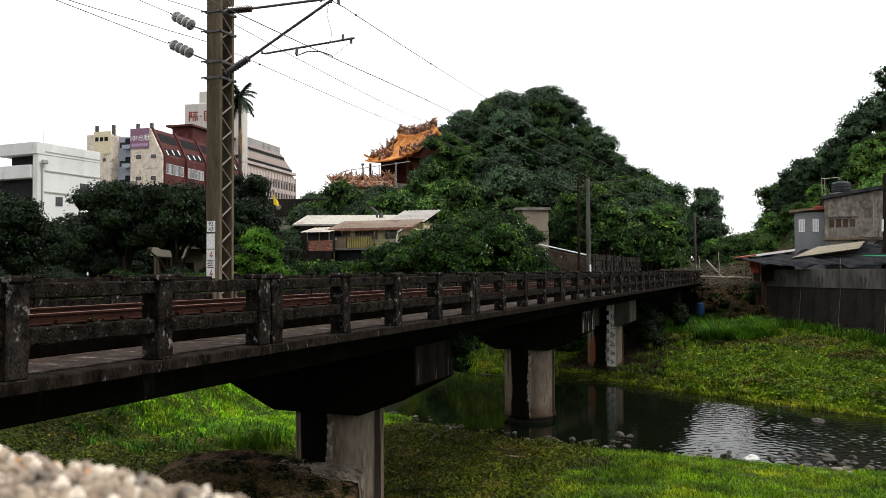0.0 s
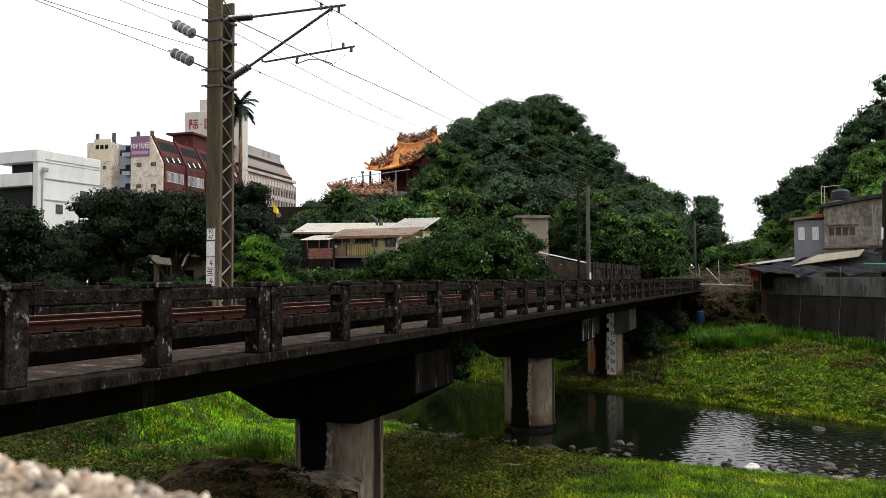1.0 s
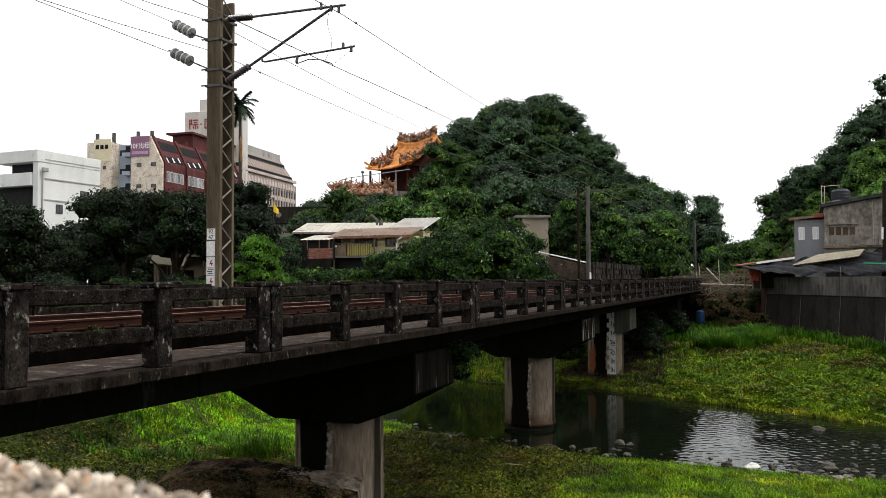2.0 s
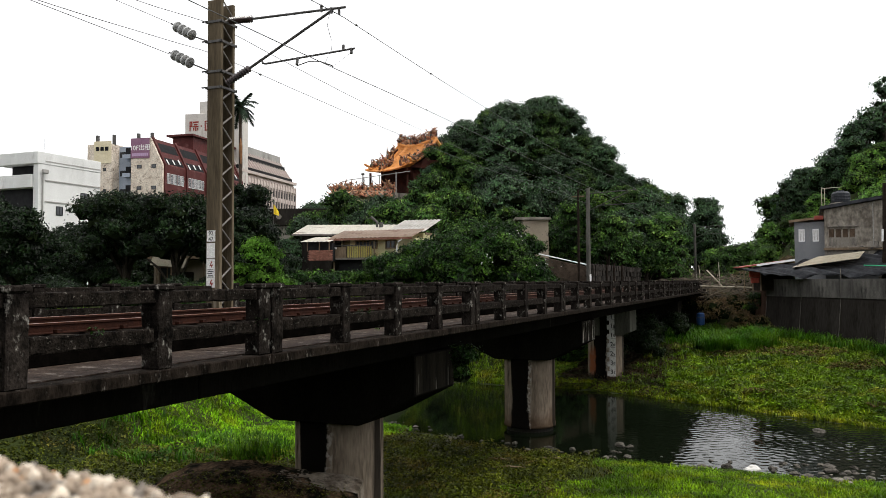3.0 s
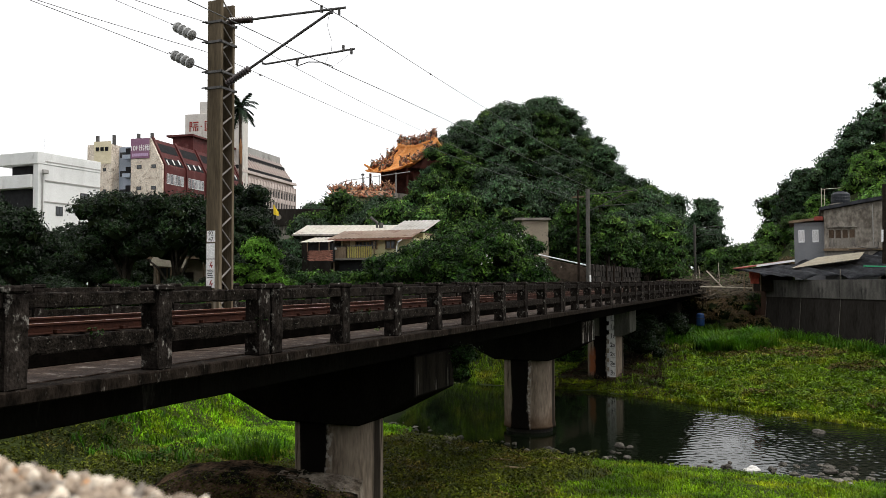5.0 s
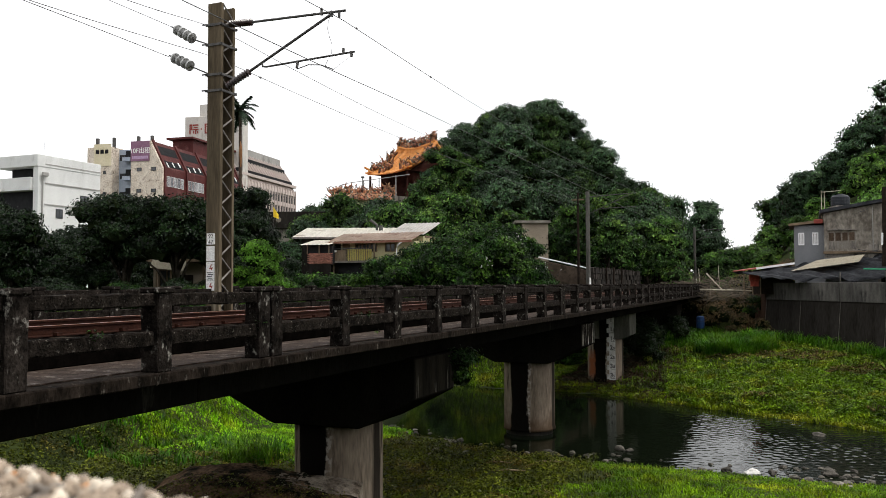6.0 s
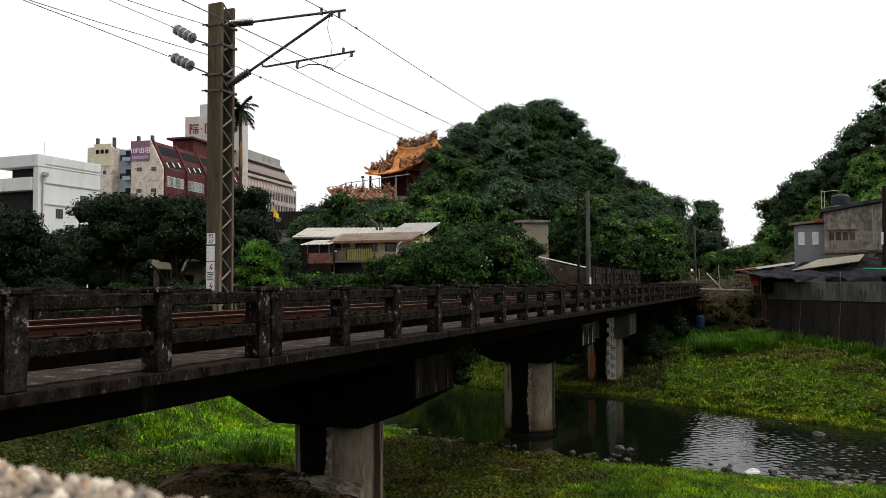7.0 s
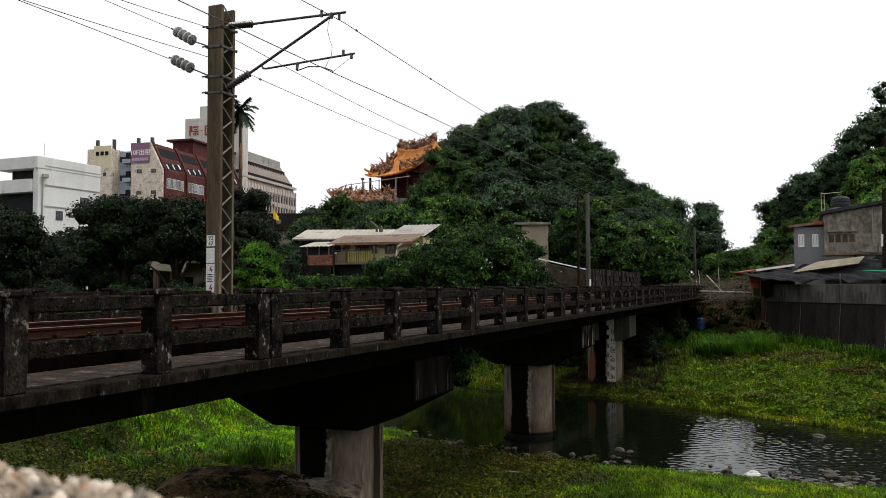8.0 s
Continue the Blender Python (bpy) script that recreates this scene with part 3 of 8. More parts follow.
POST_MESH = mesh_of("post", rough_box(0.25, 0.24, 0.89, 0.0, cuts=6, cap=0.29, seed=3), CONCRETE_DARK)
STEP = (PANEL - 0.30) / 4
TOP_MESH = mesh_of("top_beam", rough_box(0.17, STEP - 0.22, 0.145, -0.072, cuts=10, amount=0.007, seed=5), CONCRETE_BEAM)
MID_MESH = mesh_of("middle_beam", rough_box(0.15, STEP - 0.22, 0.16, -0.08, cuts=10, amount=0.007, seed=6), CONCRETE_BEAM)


def short_cap(bridge, y):
    """The short cap over the pier that carries the level board: front painted pale as if lit, black run-off between."""
    bm = bmesh.new()
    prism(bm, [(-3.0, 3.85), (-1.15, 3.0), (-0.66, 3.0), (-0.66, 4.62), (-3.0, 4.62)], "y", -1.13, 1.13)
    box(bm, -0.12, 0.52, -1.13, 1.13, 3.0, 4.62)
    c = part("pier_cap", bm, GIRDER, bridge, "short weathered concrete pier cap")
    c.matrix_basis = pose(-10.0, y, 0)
    # paler colour on the front stands for the light that reaches it
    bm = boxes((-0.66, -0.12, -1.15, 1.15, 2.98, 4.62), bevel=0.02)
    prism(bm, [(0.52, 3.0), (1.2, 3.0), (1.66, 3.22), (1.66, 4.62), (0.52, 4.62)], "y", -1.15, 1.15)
    part("cap_face", bm, CAP_LIT, c, "cap concrete painted pale as if lit")


def pier_parts(bridge, y, ground_z, short=False):
    bm = bmesh.new()
    foot = 0.17 if ground_z < 0 else ground_z - 0.8
    lathe(bm, [(1.09, foot), (1.085, foot + 0.10), (1.06, foot + 0.2), (1.06, 1.6), (1.06, 3.05)], seg=40)
    p = part("pier", bm, CONCRETE_PIER, bridge, "round stained concrete pier", smooth=False)
    if short:
        p.data.materials[0] = PIER_RUSTY
    p.matrix_basis = pose(-10.0, y, 0)
    for f in p.data.polygons:
        f.use_smooth = abs(f.normal.z) < 0.5
    # narrower footing, coloured black for the shadow under the pier rim
    if ground_z < 0:
        bm = bmesh.new()
        lathe(bm, [(0.98, -0.9), (0.98, 0.17)], seg=40)
        part("footing", bm, FOOTING_SHADOW, p, "wet pier footing, black for the shadow under the rim", smooth=False)
    if short:
        short_cap(bridge, y)
        return p
    bm = bmesh.new()
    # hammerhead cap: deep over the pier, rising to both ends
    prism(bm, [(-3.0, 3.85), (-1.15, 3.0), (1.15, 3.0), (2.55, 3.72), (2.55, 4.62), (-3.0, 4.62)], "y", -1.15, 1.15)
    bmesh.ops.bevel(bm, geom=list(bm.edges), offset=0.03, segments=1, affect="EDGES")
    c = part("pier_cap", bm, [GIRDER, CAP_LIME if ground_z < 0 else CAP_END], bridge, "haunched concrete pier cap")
    # end faces are streaked; the others keep the colour with shade in it
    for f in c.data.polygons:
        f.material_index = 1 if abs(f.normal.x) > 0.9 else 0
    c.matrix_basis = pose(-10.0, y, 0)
    return p


def railway_bridge():
    y0, y1 = JOINT0 - 2 * PANEL, JOINT0 + 9 * PANEL
    b = thing("railway_bridge", "old dark stained concrete railway bridge over a river", "bridge")
    n = 11
    for k in range(n):
        ya, yb = JOINT0 + (k - 2) * PANEL, JOINT0 + (k - 1) * PANEL - 0.02
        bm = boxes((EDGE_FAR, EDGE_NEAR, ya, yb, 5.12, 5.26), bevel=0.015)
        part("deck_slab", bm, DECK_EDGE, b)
        bm = boxes((-7.85, EDGE_NEAR - 0.30, ya + 0.01, yb - 0.01, 5.262, 5.275))
        part("walkway", bm, CONCRETE_DECK, b, "worn grey concrete walkway")
        bm = boxes((-12.9, -12.15, ya + 0.01, yb - 0.01, 5.262, 5.275))
        part("walkway", bm, CONCRETE_DECK, b, "worn grey concrete walkway")
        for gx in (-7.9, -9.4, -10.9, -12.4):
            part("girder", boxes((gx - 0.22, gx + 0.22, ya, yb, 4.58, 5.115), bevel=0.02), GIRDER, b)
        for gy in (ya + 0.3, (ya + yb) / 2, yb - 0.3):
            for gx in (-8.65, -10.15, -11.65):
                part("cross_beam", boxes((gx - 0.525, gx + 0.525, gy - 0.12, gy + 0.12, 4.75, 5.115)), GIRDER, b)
        railing_panel(b, ya, EDGE_NEAR, -1)
        railing_panel(b, ya, EDGE_FAR, 1)
    # kerb trough that carries the track; its black boards paint a shaded gap
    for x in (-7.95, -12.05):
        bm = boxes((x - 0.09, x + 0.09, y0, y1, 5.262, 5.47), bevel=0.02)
        part("ballast_kerb", bm, GAP_BLACK, b, "kerb board, black for the shaded gap")
    for k, gz in ((-1, 1.0), (1, 1.0), (3, -0.4), (5, 0.45), (7, 2.0)):
        pier_parts(b, JOINT0 + k * PANEL - 0.02, gz, short=k == 5)
    bm = bmesh.new()
    prism(bm, [(-14.2, 1.0), (-5.6, 1.0), (-5.9, 5.1), (-13.9, 5.1)], "y", y1 - 1.2, y1 + 2.5)
    part("abutment", bm, WALL_DARK, b, "dark stained abutment")
    return b


BRIDGE = railway_bridge()


def railway_track():
    t = thing("railway_track", "single rusty railway track on dark sleepers", "railway track")
    prof = [(-0.065, 0), (0.065, 0), (0.065, 0.012), (0.012, 0.025), (0.012, 0.11), (0.035, 0.12), (0.035, 0.145), (-0.035, 0.145),
            (-0.035, 0.12), (-0.012, 0.11), (-0.012, 0.025), (-0.065, 0.012)]
    for x, z in ((-9.5, 5.53), (-10.57, 5.56)):
        bm = bmesh.new()
        prism(bm, [(x + u, z + v) for u, v in prof], "y", -8, 110)
        r = part("rail", bm, RUST, t, "rust-brown steel rail")
        bm = boxes((x - 0.034, x + 0.034, -8, 110, z + 0.146, z + 0.152))
        part("rail_head", bm, SHINE, r, "worn bright rail head")
    me = None
    for i in range(190):
        y = -7.6 + 0.62 * i
        m = pose(-10.035, y, 5.47, 0, 1.6, random.uniform(-1, 1))
        if me is None:
            bm = boxes((-1.05, 1.05, -0.11, 0.11, -0.08, 0.07), bevel=0.012)
            me = part("sleeper", bm, TIMBER, t).data
            t.children[-1].matrix_basis = m
        else:
            shared("sleeper", me, t, m)
    bm = bmesh.new()
    box(bm, -0.04, 0.04, -0.05, 0.05, 0, 0.045)
    clip = mesh_of("rail_clip", bm, RUST)
    for i in range(60):
        y = -7.6 + 0.62 * i
        for x in (-9.40, -9.60):
            shared("rail_clip", clip, t, pose(x, y, 5.54))
    bm = boxes((-11.95, -8.05, JOINT0 - 2 * PANEL, 83, 5.265, 5.46))
    part("ballast_bed", bm, BALLAST, t, "dark ballast bed")
    return t


railway_track()


# ---- trees ----
def leaf_cards(P, N, size, rng, thin=0.55):
    n = len(P)
    N = N / (np.linalg.norm(N, axis=1, keepdims=True) + 1e-9)
    T = np.cross(N, rng.normal(size=(n, 3)))
    T /= np.linalg.norm(T, axis=1, keepdims=True) + 1e-9
    B = np.cross(N, T)
    s = size[:, None]
    droop = N * s * 0.12
    V = np.stack([P - T * s * 0.5, P + B * s * thin * 0.5 + droop, P + T * s * 0.5 - droop, P - B * s * thin * 0.5 + droop], 1)
    F = np.arange(n * 4).reshape(n, 4)
    return V.reshape(-1, 3), F


def unit_dirs(n, rng, low=-0.45):
    z = low + (1 - low) * rng.uniform(0, 1, n) ** 0.8
    t = rng.uniform(0, math.tau, n)
    q = np.sqrt(1 - z * z)
    return np.stack([q * np.cos(t), q * np.sin(t), z], 1)


def lobe_leaves(lobes, n, leaf, rng, low=-0.2, gaps=0.3):
    """Leaves in tilted sprays on the upper shells of overlapping lobes (x, y, z, radius), with gaps between the sprays."""
    L = np.array(lobes)
    w = L[:, 3] ** 2
    pick = rng.choice(len(L), n // 8, p=w / w.sum())
    D = unit_dirs(len(pick), rng, low)
    lump = np.sin(D[:, 0] * 7 + pick * 1.7) * np.sin(D[:, 1] * 6.3 + pick) * np.cos(D[:, 2] * 8 + pick * 0.6)
    keep = (lump > -gaps) | (rng.uniform(0, 1, len(pick)) < 0.25)
    pick, D, lump = pick[keep], D[keep], lump[keep]
    rad = L[pick, 3] * rng.uniform(0.84, 1.02, len(pick)) * (1 + 0.17 * lump)
    C = L[pick, :3] + D * rad[:, None] * np.array([1, 1, 0.74])
    tilt = D + rng.normal(0, 0.42, D.shape) + np.array([0, 0, 0.08])
    off = rng.normal(0, 0.85, (len(C) * 9, 3)) * np.array([1, 1, 0.55])
    P = np.repeat(C, 9, 0) + off * leaf
    N = np.repeat(tilt, 9, 0) + 0.45 * off + rng.normal(0, 0.16, off.shape)
    S = leaf * rng.uniform(0.55, 1.3, len(P))
    return leaf_cards(P, N, S, rng)


def crown_mesh(name, lobes, n, leaf, material, parent, rng, low=-0.2, gaps=0.3):
    V, F = lobe_leaves(lobes, n, leaf, rng, low, gaps)
    # near-black core in each lobe, painting the shade between the leaf sprays
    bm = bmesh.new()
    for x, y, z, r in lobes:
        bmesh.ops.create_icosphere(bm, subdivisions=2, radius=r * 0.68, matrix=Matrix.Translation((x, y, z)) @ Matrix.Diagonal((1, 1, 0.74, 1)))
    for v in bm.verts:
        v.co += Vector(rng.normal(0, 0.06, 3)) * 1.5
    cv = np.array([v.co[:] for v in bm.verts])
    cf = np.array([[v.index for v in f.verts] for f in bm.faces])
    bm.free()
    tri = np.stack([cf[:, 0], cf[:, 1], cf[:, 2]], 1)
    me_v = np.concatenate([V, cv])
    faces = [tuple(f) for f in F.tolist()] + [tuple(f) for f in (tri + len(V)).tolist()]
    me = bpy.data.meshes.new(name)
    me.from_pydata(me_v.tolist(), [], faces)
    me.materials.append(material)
    me.materials.append(CORE_SHADE)
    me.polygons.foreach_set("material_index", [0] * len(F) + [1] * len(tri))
    ob = new(name, me)
    ob.parent = parent
    return ob


def tree(name, label, seed, tall, wide, leaf, n, material, base=0.25, lobes_n=16, trunk=0.16, group="", lobe=(0.24, 0.44), low=-0.2, gaps=0.3):
    rng = np.random.default_rng(seed)
    rnd = random.Random(seed)
    root = thing(name, label, "tree" if name != "shrub" else "shrub", group=group)
    lobes = []
    for i in range(lobes_n):
        f = (i + 0.5) / lobes_n
        z = tall * (base + (0.86 - base) * f)
        spread = wide * math.sqrt(max(0.06, 1 - ((f - 0.35) / 0.72) ** 2)) * 0.75
        a = i * 2.4 + rnd.uniform(-0.5, 0.5)
        d = spread * rnd.uniform(0.35, 1.0)
        r = wide * rnd.uniform(*lobe)
        lobes.append((math.cos(a) * d, math.sin(a) * d, z, r))
    bm = bmesh.new()
    lean = (rnd.uniform(-0.3, 0.3), rnd.uniform(-0.3, 0.3))
    tube(bm, [(0, 0, -0.4), (lean[0] * 0.3, lean[1] * 0.3, tall * 0.25), (lean[0], lean[1], tall * 0.55), (lean[0], lean[1], tall * 0.8)],
         [trunk * 1.5, trunk, trunk * 0.7, trunk * 0.25], 8)
    for x, y, z, r in lobes[::2]:
        z0 = max(0.12 * tall, z - 0.35 * tall)
        tube(bm, [(lean[0] * 0.5, lean[1] * 0.5, z0), (x * 0.5, y * 0.5, (z0 + z) / 2 + 0.05 * tall), (x, y, z)],
             [trunk * 0.5, trunk * 0.35, trunk * 0.12], 5)
    part("trunk", bm, BARK, root, smooth=True)
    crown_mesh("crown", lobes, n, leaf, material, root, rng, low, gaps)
    return root


def on_ground(p, sink=0.2):
    return float(height(p.x, p.y)) - sink


def plant(protos, spots, rnd, smin, smax):
    used = set()
    for p in spots:
        i = rnd.randrange(len(protos))
        s = rnd.uniform(smin, smax)
        m = pose(p.x, p.y, on_ground(p), rnd.uniform(-4, 4), rnd.uniform(-4, 4), rnd.uniform(0, 360))
        if i not in used:
            used.add(i)
            protos[i].matrix_basis = m
            protos[i].scale = (s, s, s * rnd.uniform(0.9, 1.1))
        else:
            ob = copy_thing(protos[i], m)
            ob.scale = (s, s, s * rnd.uniform(0.9, 1.1))


def hill_woods():
    protos = [tree("tree", "dense dark green broadleaf tree on the hillside", 20 + i, 8.0, 3.7 + 0.3 * (i % 3), 0.36, 7800,
                   (LEAF_HILL, LEAF_HILL_COOL, LEAF_HILL_COOL)[i % 3], base=0.12, lobes_n=20, lobe=(0.18, 0.36), low=-0.32, gaps=0.06, group="woodland on the hills") for i in range(6)]
    rnd = random.Random(8)
    spots, feet, light = [], [], []
    a = 90.0
    while a < 158:
        r = -30.0
        while r < 60:
            rr, aa = r + rnd.uniform(-1.8, 1.8), a + rnd.uniform(-2, 2)
            r += 5.6
            if (-14.5 < rr < 2.5 and 121 < aa < 138) or (-14.5 < rr < -0.5 and aa < 146 and aa > 121) or (-21 < rr < -10 and 119 < aa < 134):
                continue
            if not -29 < rr * 150 / aa < 51 or (rr * 150 / aa > 41 and aa < 128):
                continue
            spots.append(survey(rr, aa))
        a += 5.8
    a = 78.0
    while a < 122:
        r = 26.0
        while r < 76:
            rr, aa = r + rnd.uniform(-1.8, 1.8), a + rnd.uniform(-2, 2)
            r += 5.4
            if rr * 110 / aa > 45 and aa < 98:
                light.append(survey(rr, aa))
            elif rr * 110 / aa > 45:
                spots.append(survey(rr, aa))
            elif rr * 110 / aa > 39.5:
                feet.append(survey(rr, aa))
        a += 6.0
    plant(protos, spots, rnd, 0.72, 1.28)
    fresh = [tree("tree", "fresh green broadleaf tree on the lower hillside", 30 + i, 6.0, 3.2, 0.32, 6500, LEAF_HILL_LIGHT, base=0.1, lobes_n=18, lobe=(0.18, 0.36), low=-0.35, gaps=0.15,
                  group="woodland on the hills") for i in range(3)]
    plant(fresh, light, rnd, 0.6, 1.0)
    rest = [(p, rnd.uniform(0.42, 0.65)) for p in feet]
    for p, k in rest:
        ob = copy_thing(fresh[rnd.randrange(len(fresh))], pose(p.x, p.y, on_ground(p), 0, 0, rnd.uniform(0, 360)))
        ob.scale = (k, k, k)


hill_woods()


def park_trees():
    rnd = random.Random(3)
    for i, (r, a, tall, wide) in enumerate([(-26.5, 46, 7.0, 3.3), (-23.8, 45, 6.0, 2.7), (-18.4, 47, 7.2, 3.5), (-15.0, 46, 6.9, 3.3),
                                            (-11.8, 47, 6.2, 2.6), (-12.2, 51, 8.5, 2.3), (-16.5, 55, 6.4, 3.4), (-29.0, 50, 8.0, 4.0), (-25.0, 58, 5.6, 3.4), (-21.4, 57, 4.6, 2.8), (-30, 62, 6.0, 4.0), (-13.5, 60, 5.0, 3.0), (-27.5, 66, 5.4, 3.6), (-23.5, 64, 4.8, 3.2)]):
        p = survey(r, a)
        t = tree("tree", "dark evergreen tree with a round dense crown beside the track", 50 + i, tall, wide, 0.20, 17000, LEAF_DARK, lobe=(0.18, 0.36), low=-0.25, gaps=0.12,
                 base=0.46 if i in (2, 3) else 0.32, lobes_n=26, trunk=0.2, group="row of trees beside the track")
        t.matrix_basis = pose(p.x, p.y, on_ground(p), 0, 0, rnd.uniform(0, 360))


park_trees()


def shrubs():
    rnd = random.Random(5)
    # mound of trees overgrown with creepers beside the bridge
    for i, (r, a, tall, wide) in enumerate([(-4.2, 62, 3.5, 2.2), (-2.0, 63, 5.0, 2.7), (0.6, 62.5, 5.9, 2.8), (3.0, 62.5, 6.3, 2.8), (4.9, 62.5, 6.3, 2.5), (5.8, 62, 5.5, 2.2),
                                            (7.0, 61, 3.4, 1.9), (6.0, 60, 4.4, 2.3), (8.2, 61, 2.3, 1.7), (0.0, 60, 4.8, 2.7), (4.0, 60, 5.4, 2.8), (2.0, 59.5, 4.8, 2.8),
                                            (-2.6, 60.5, 3.8, 2.4), (5.6, 59.5, 4.2, 2.4), (9.4, 62, 1.6, 1.4), (-6.4, 62, 2.2, 1.8), (9.6, 64, 1.5, 1.4), (-12.6, 60, 2.6, 1.9),
                                            (-10.4, 61, 2.3, 1.8), (-8.2, 60.5, 2.2, 1.8), (-7.0, 64, 2.2, 1.8), (-3.6, 65, 4.0, 2.3), (-14.6, 62, 3.2, 2.1), (-1.4, 66, 5.2, 2.4)]):
        p = survey(r, a)
        t = tree("shrub", "mound of green creepers over trees beside the bridge", 80 + i, tall, wide, 0.25, 12500, LEAF_BUSH, lobe=(0.20, 0.40), low=-0.3, gaps=0.06,
                 base=0.10, lobes_n=20, trunk=0.08, group="overgrown mound beside the bridge")
        t.matrix_basis = pose(p.x, p.y, on_ground(p), 0, 0, rnd.uniform(0, 360))
    for i, (r, a, tall, wide, m) in enumerate([(-9.5, 42, 4.9, 1.6, LEAF_BRIGHT), (-8.3, 43, 3.6, 1.4, LEAF_BUSH), (-8.0, 45, 2.6, 1.4, LEAF_BUSH), (-7.0, 47, 2.2, 1.5, LEAF_BUSH),
                                               (-12.0, 40, 1.4, 1.2, LEAF_BUSH), (-15.0, 40, 1.3, 1.3, LEAF_DARK), (-18.5, 40, 1.4, 1.3, LEAF_DARK),
                                               (-22.0, 40, 1.4, 1.3, LEAF_DARK), (-5.0, 48, 1.8, 1.3, LEAF_BUSH), (9.6, 60, 2.0, 1.3, LEAF_BRIGHT), (8.4, 56, 1.8, 1.3, LEAF_BUSH), (-25.0, 40, 1.6, 1.4, LEAF_DARK), (-20.0, 42, 1.8, 1.5, LEAF_DARK), (-23.5, 42, 2.0, 1.6, LEAF_DARK),
                                               (-27.5, 42, 2.2, 1.7, LEAF_DARK), (-24.4, 45, 3.0, 1.8, LEAF_DARK), (-22.4, 46, 3.0, 1.8, LEAF_DARK), (-20.6, 47, 2.8, 1.8, LEAF_DARK), (-26.4, 45, 3.0, 2.0, LEAF_DARK), (-13.4, 43, 1.7, 1.4, LEAF_DARK), (-19.8, 50.5, 2.4, 1.6, LEAF_DARK), (-14.0, 50.0, 1.8, 1.3, LEAF_DARK), (-16.6, 43, 1.5, 1.3, LEAF_BUSH), (-9.0, 48, 2.0, 1.5, LEAF_BUSH)]):
        p = survey(r, a)
        t = tree("shrub", "bright green shrub beside the track" if m is LEAF_BRIGHT else "low leafy green shrub beside the track", 120 + i, tall, wide,
                 0.15, 15000 if m is LEAF_BRIGHT else 6500, m, base=0.06, lobes_n=20 if m is LEAF_BRIGHT else 10, trunk=0.05, group="shrubs beside the track")
        t.matrix_basis = pose(p.x, p.y, on_ground(p), 0, 0, rnd.uniform(0, 360))


shrubs()


def single_trees():
    for i, (r, a, tall, wide) in enumerate([(31.6, 93, 4.6, 2.3), (33.4, 95, 5.4, 2.2), (35.2, 96, 5.2, 2.1), (34.4, 101, 5.8, 2.2), (37.0, 98, 4.9, 2.2), (29.6, 104, 4.6, 2.4), (38.8, 97, 5.2, 2.2)]):
        p = survey(r, a)
        t = tree("shrub", "fresh green shrub beside the railway cutting", 220 + i, tall, wide, 0.30, 5200, LEAF_HILL if i in (0, 1, 5) else LEAF_HILL_LIGHT, base=0.05, lobes_n=14, trunk=0.08, group="shrubs by the cutting")
        t.matrix_basis = pose(p.x, p.y, on_ground(p))
    p = survey(48.5, 150)
    t = tree("tree", "tall dark tree with a rounded crown beside the railway cutting", 201, 12.4, 3.6, 0.42, 9000, LEAF_HILL_COOL, base=0.25, lobes_n=26, trunk=0.25)
    t.matrix_basis = pose(p.x, p.y, 10.0)
    for i, (r, a, tall, wide, z) in enumerate([(54.6, 100, 14, 2.0, 21.0), (43.6, 104, 9.5, 1.8, 13.0), (44.6, 104, 7.5, 1.6, 15.0), (52.6, 102, 9.0, 2.0, 20.0), (50.2, 104, 8.0, 1.8, 19.0)]):
        p = survey(r, a)
        t = tree("tree", "thin open-branched tree on the hilltop", 210 + i, tall, wide, 0.36, 1500, LEAF_HILL_COOL, base=0.35, lobes_n=16, trunk=0.14, lobe=(0.16, 0.34), gaps=0.0)
        t.matrix_basis = pose(p.x, p.y, min(z, on_ground(p)))


single_trees()


def slope_trees():
    for i, (r, a, tall, wide) in enumerate([(13.6, 82, 10.0, 3.0), (17.0, 84, 8.8, 3.1), (19.6, 88, 7.0, 3.0), (23.0, 92, 6.0, 2.8), (26.0, 104, 5.6, 2.6)]):
        p = survey(r, a)
        t = tree("tree", "leafy green tree on the slope above the track", 240 + i, tall, wide, 0.30, 8500, LEAF_HILL if i % 2 else LEAF_BUSH, base=0.36 if i < 4 else 0.2, lobes_n=22, lobe=(0.18, 0.36),
                 trunk=0.14, group="trees on the slope above the track")
        t.matrix_basis = pose(p.x, p.y, min(5.0, on_ground(p)), 0, 0, 40 * i)
    rnd = random.Random(44)
    for i, (r, a, tall, wide) in enumerate([(-8.0, 117, 5.0, 2.8), (-4.6, 121, 8.6, 2.8), (-1.8, 123, 10.2, 3.2), (0.6, 121, 10.6, 3.6), (-12.6, 115, 4.2, 2.6), (-17.0, 114, 4.6, 2.8), (-15.0, 117, 4.8, 2.6), (-10.2, 119, 4.6, 2.6), (2.6, 126, 9.0, 3.6)]):
        p = survey(r, a)
        t = tree("tree", "dark green tree below the temple", 260 + i, tall, wide, 0.36, 7000, LEAF_HILL if i % 2 else LEAF_HILL_COOL, base=0.12, lobes_n=12, trunk=0.16,
                 group="trees below the temple")
        t.matrix_basis = pose(p.x, p.y, on_ground(p), 0, 0, rnd.uniform(0, 360))


slope_trees()


# ---- overhead line ----
def ribbed(bm, a, b, r0, r1, n):
    """A ribbed insulator from a to b."""
    a, b = Vector(a), Vector(b)
    pts, rad = [], []
    for i in range(n * 2 + 1):
        pts.append(a.lerp(b, i / (n * 2)))
        rad.append(r1 if i % 2 else r0)
    tube(bm, pts, rad, 12)
    return bm


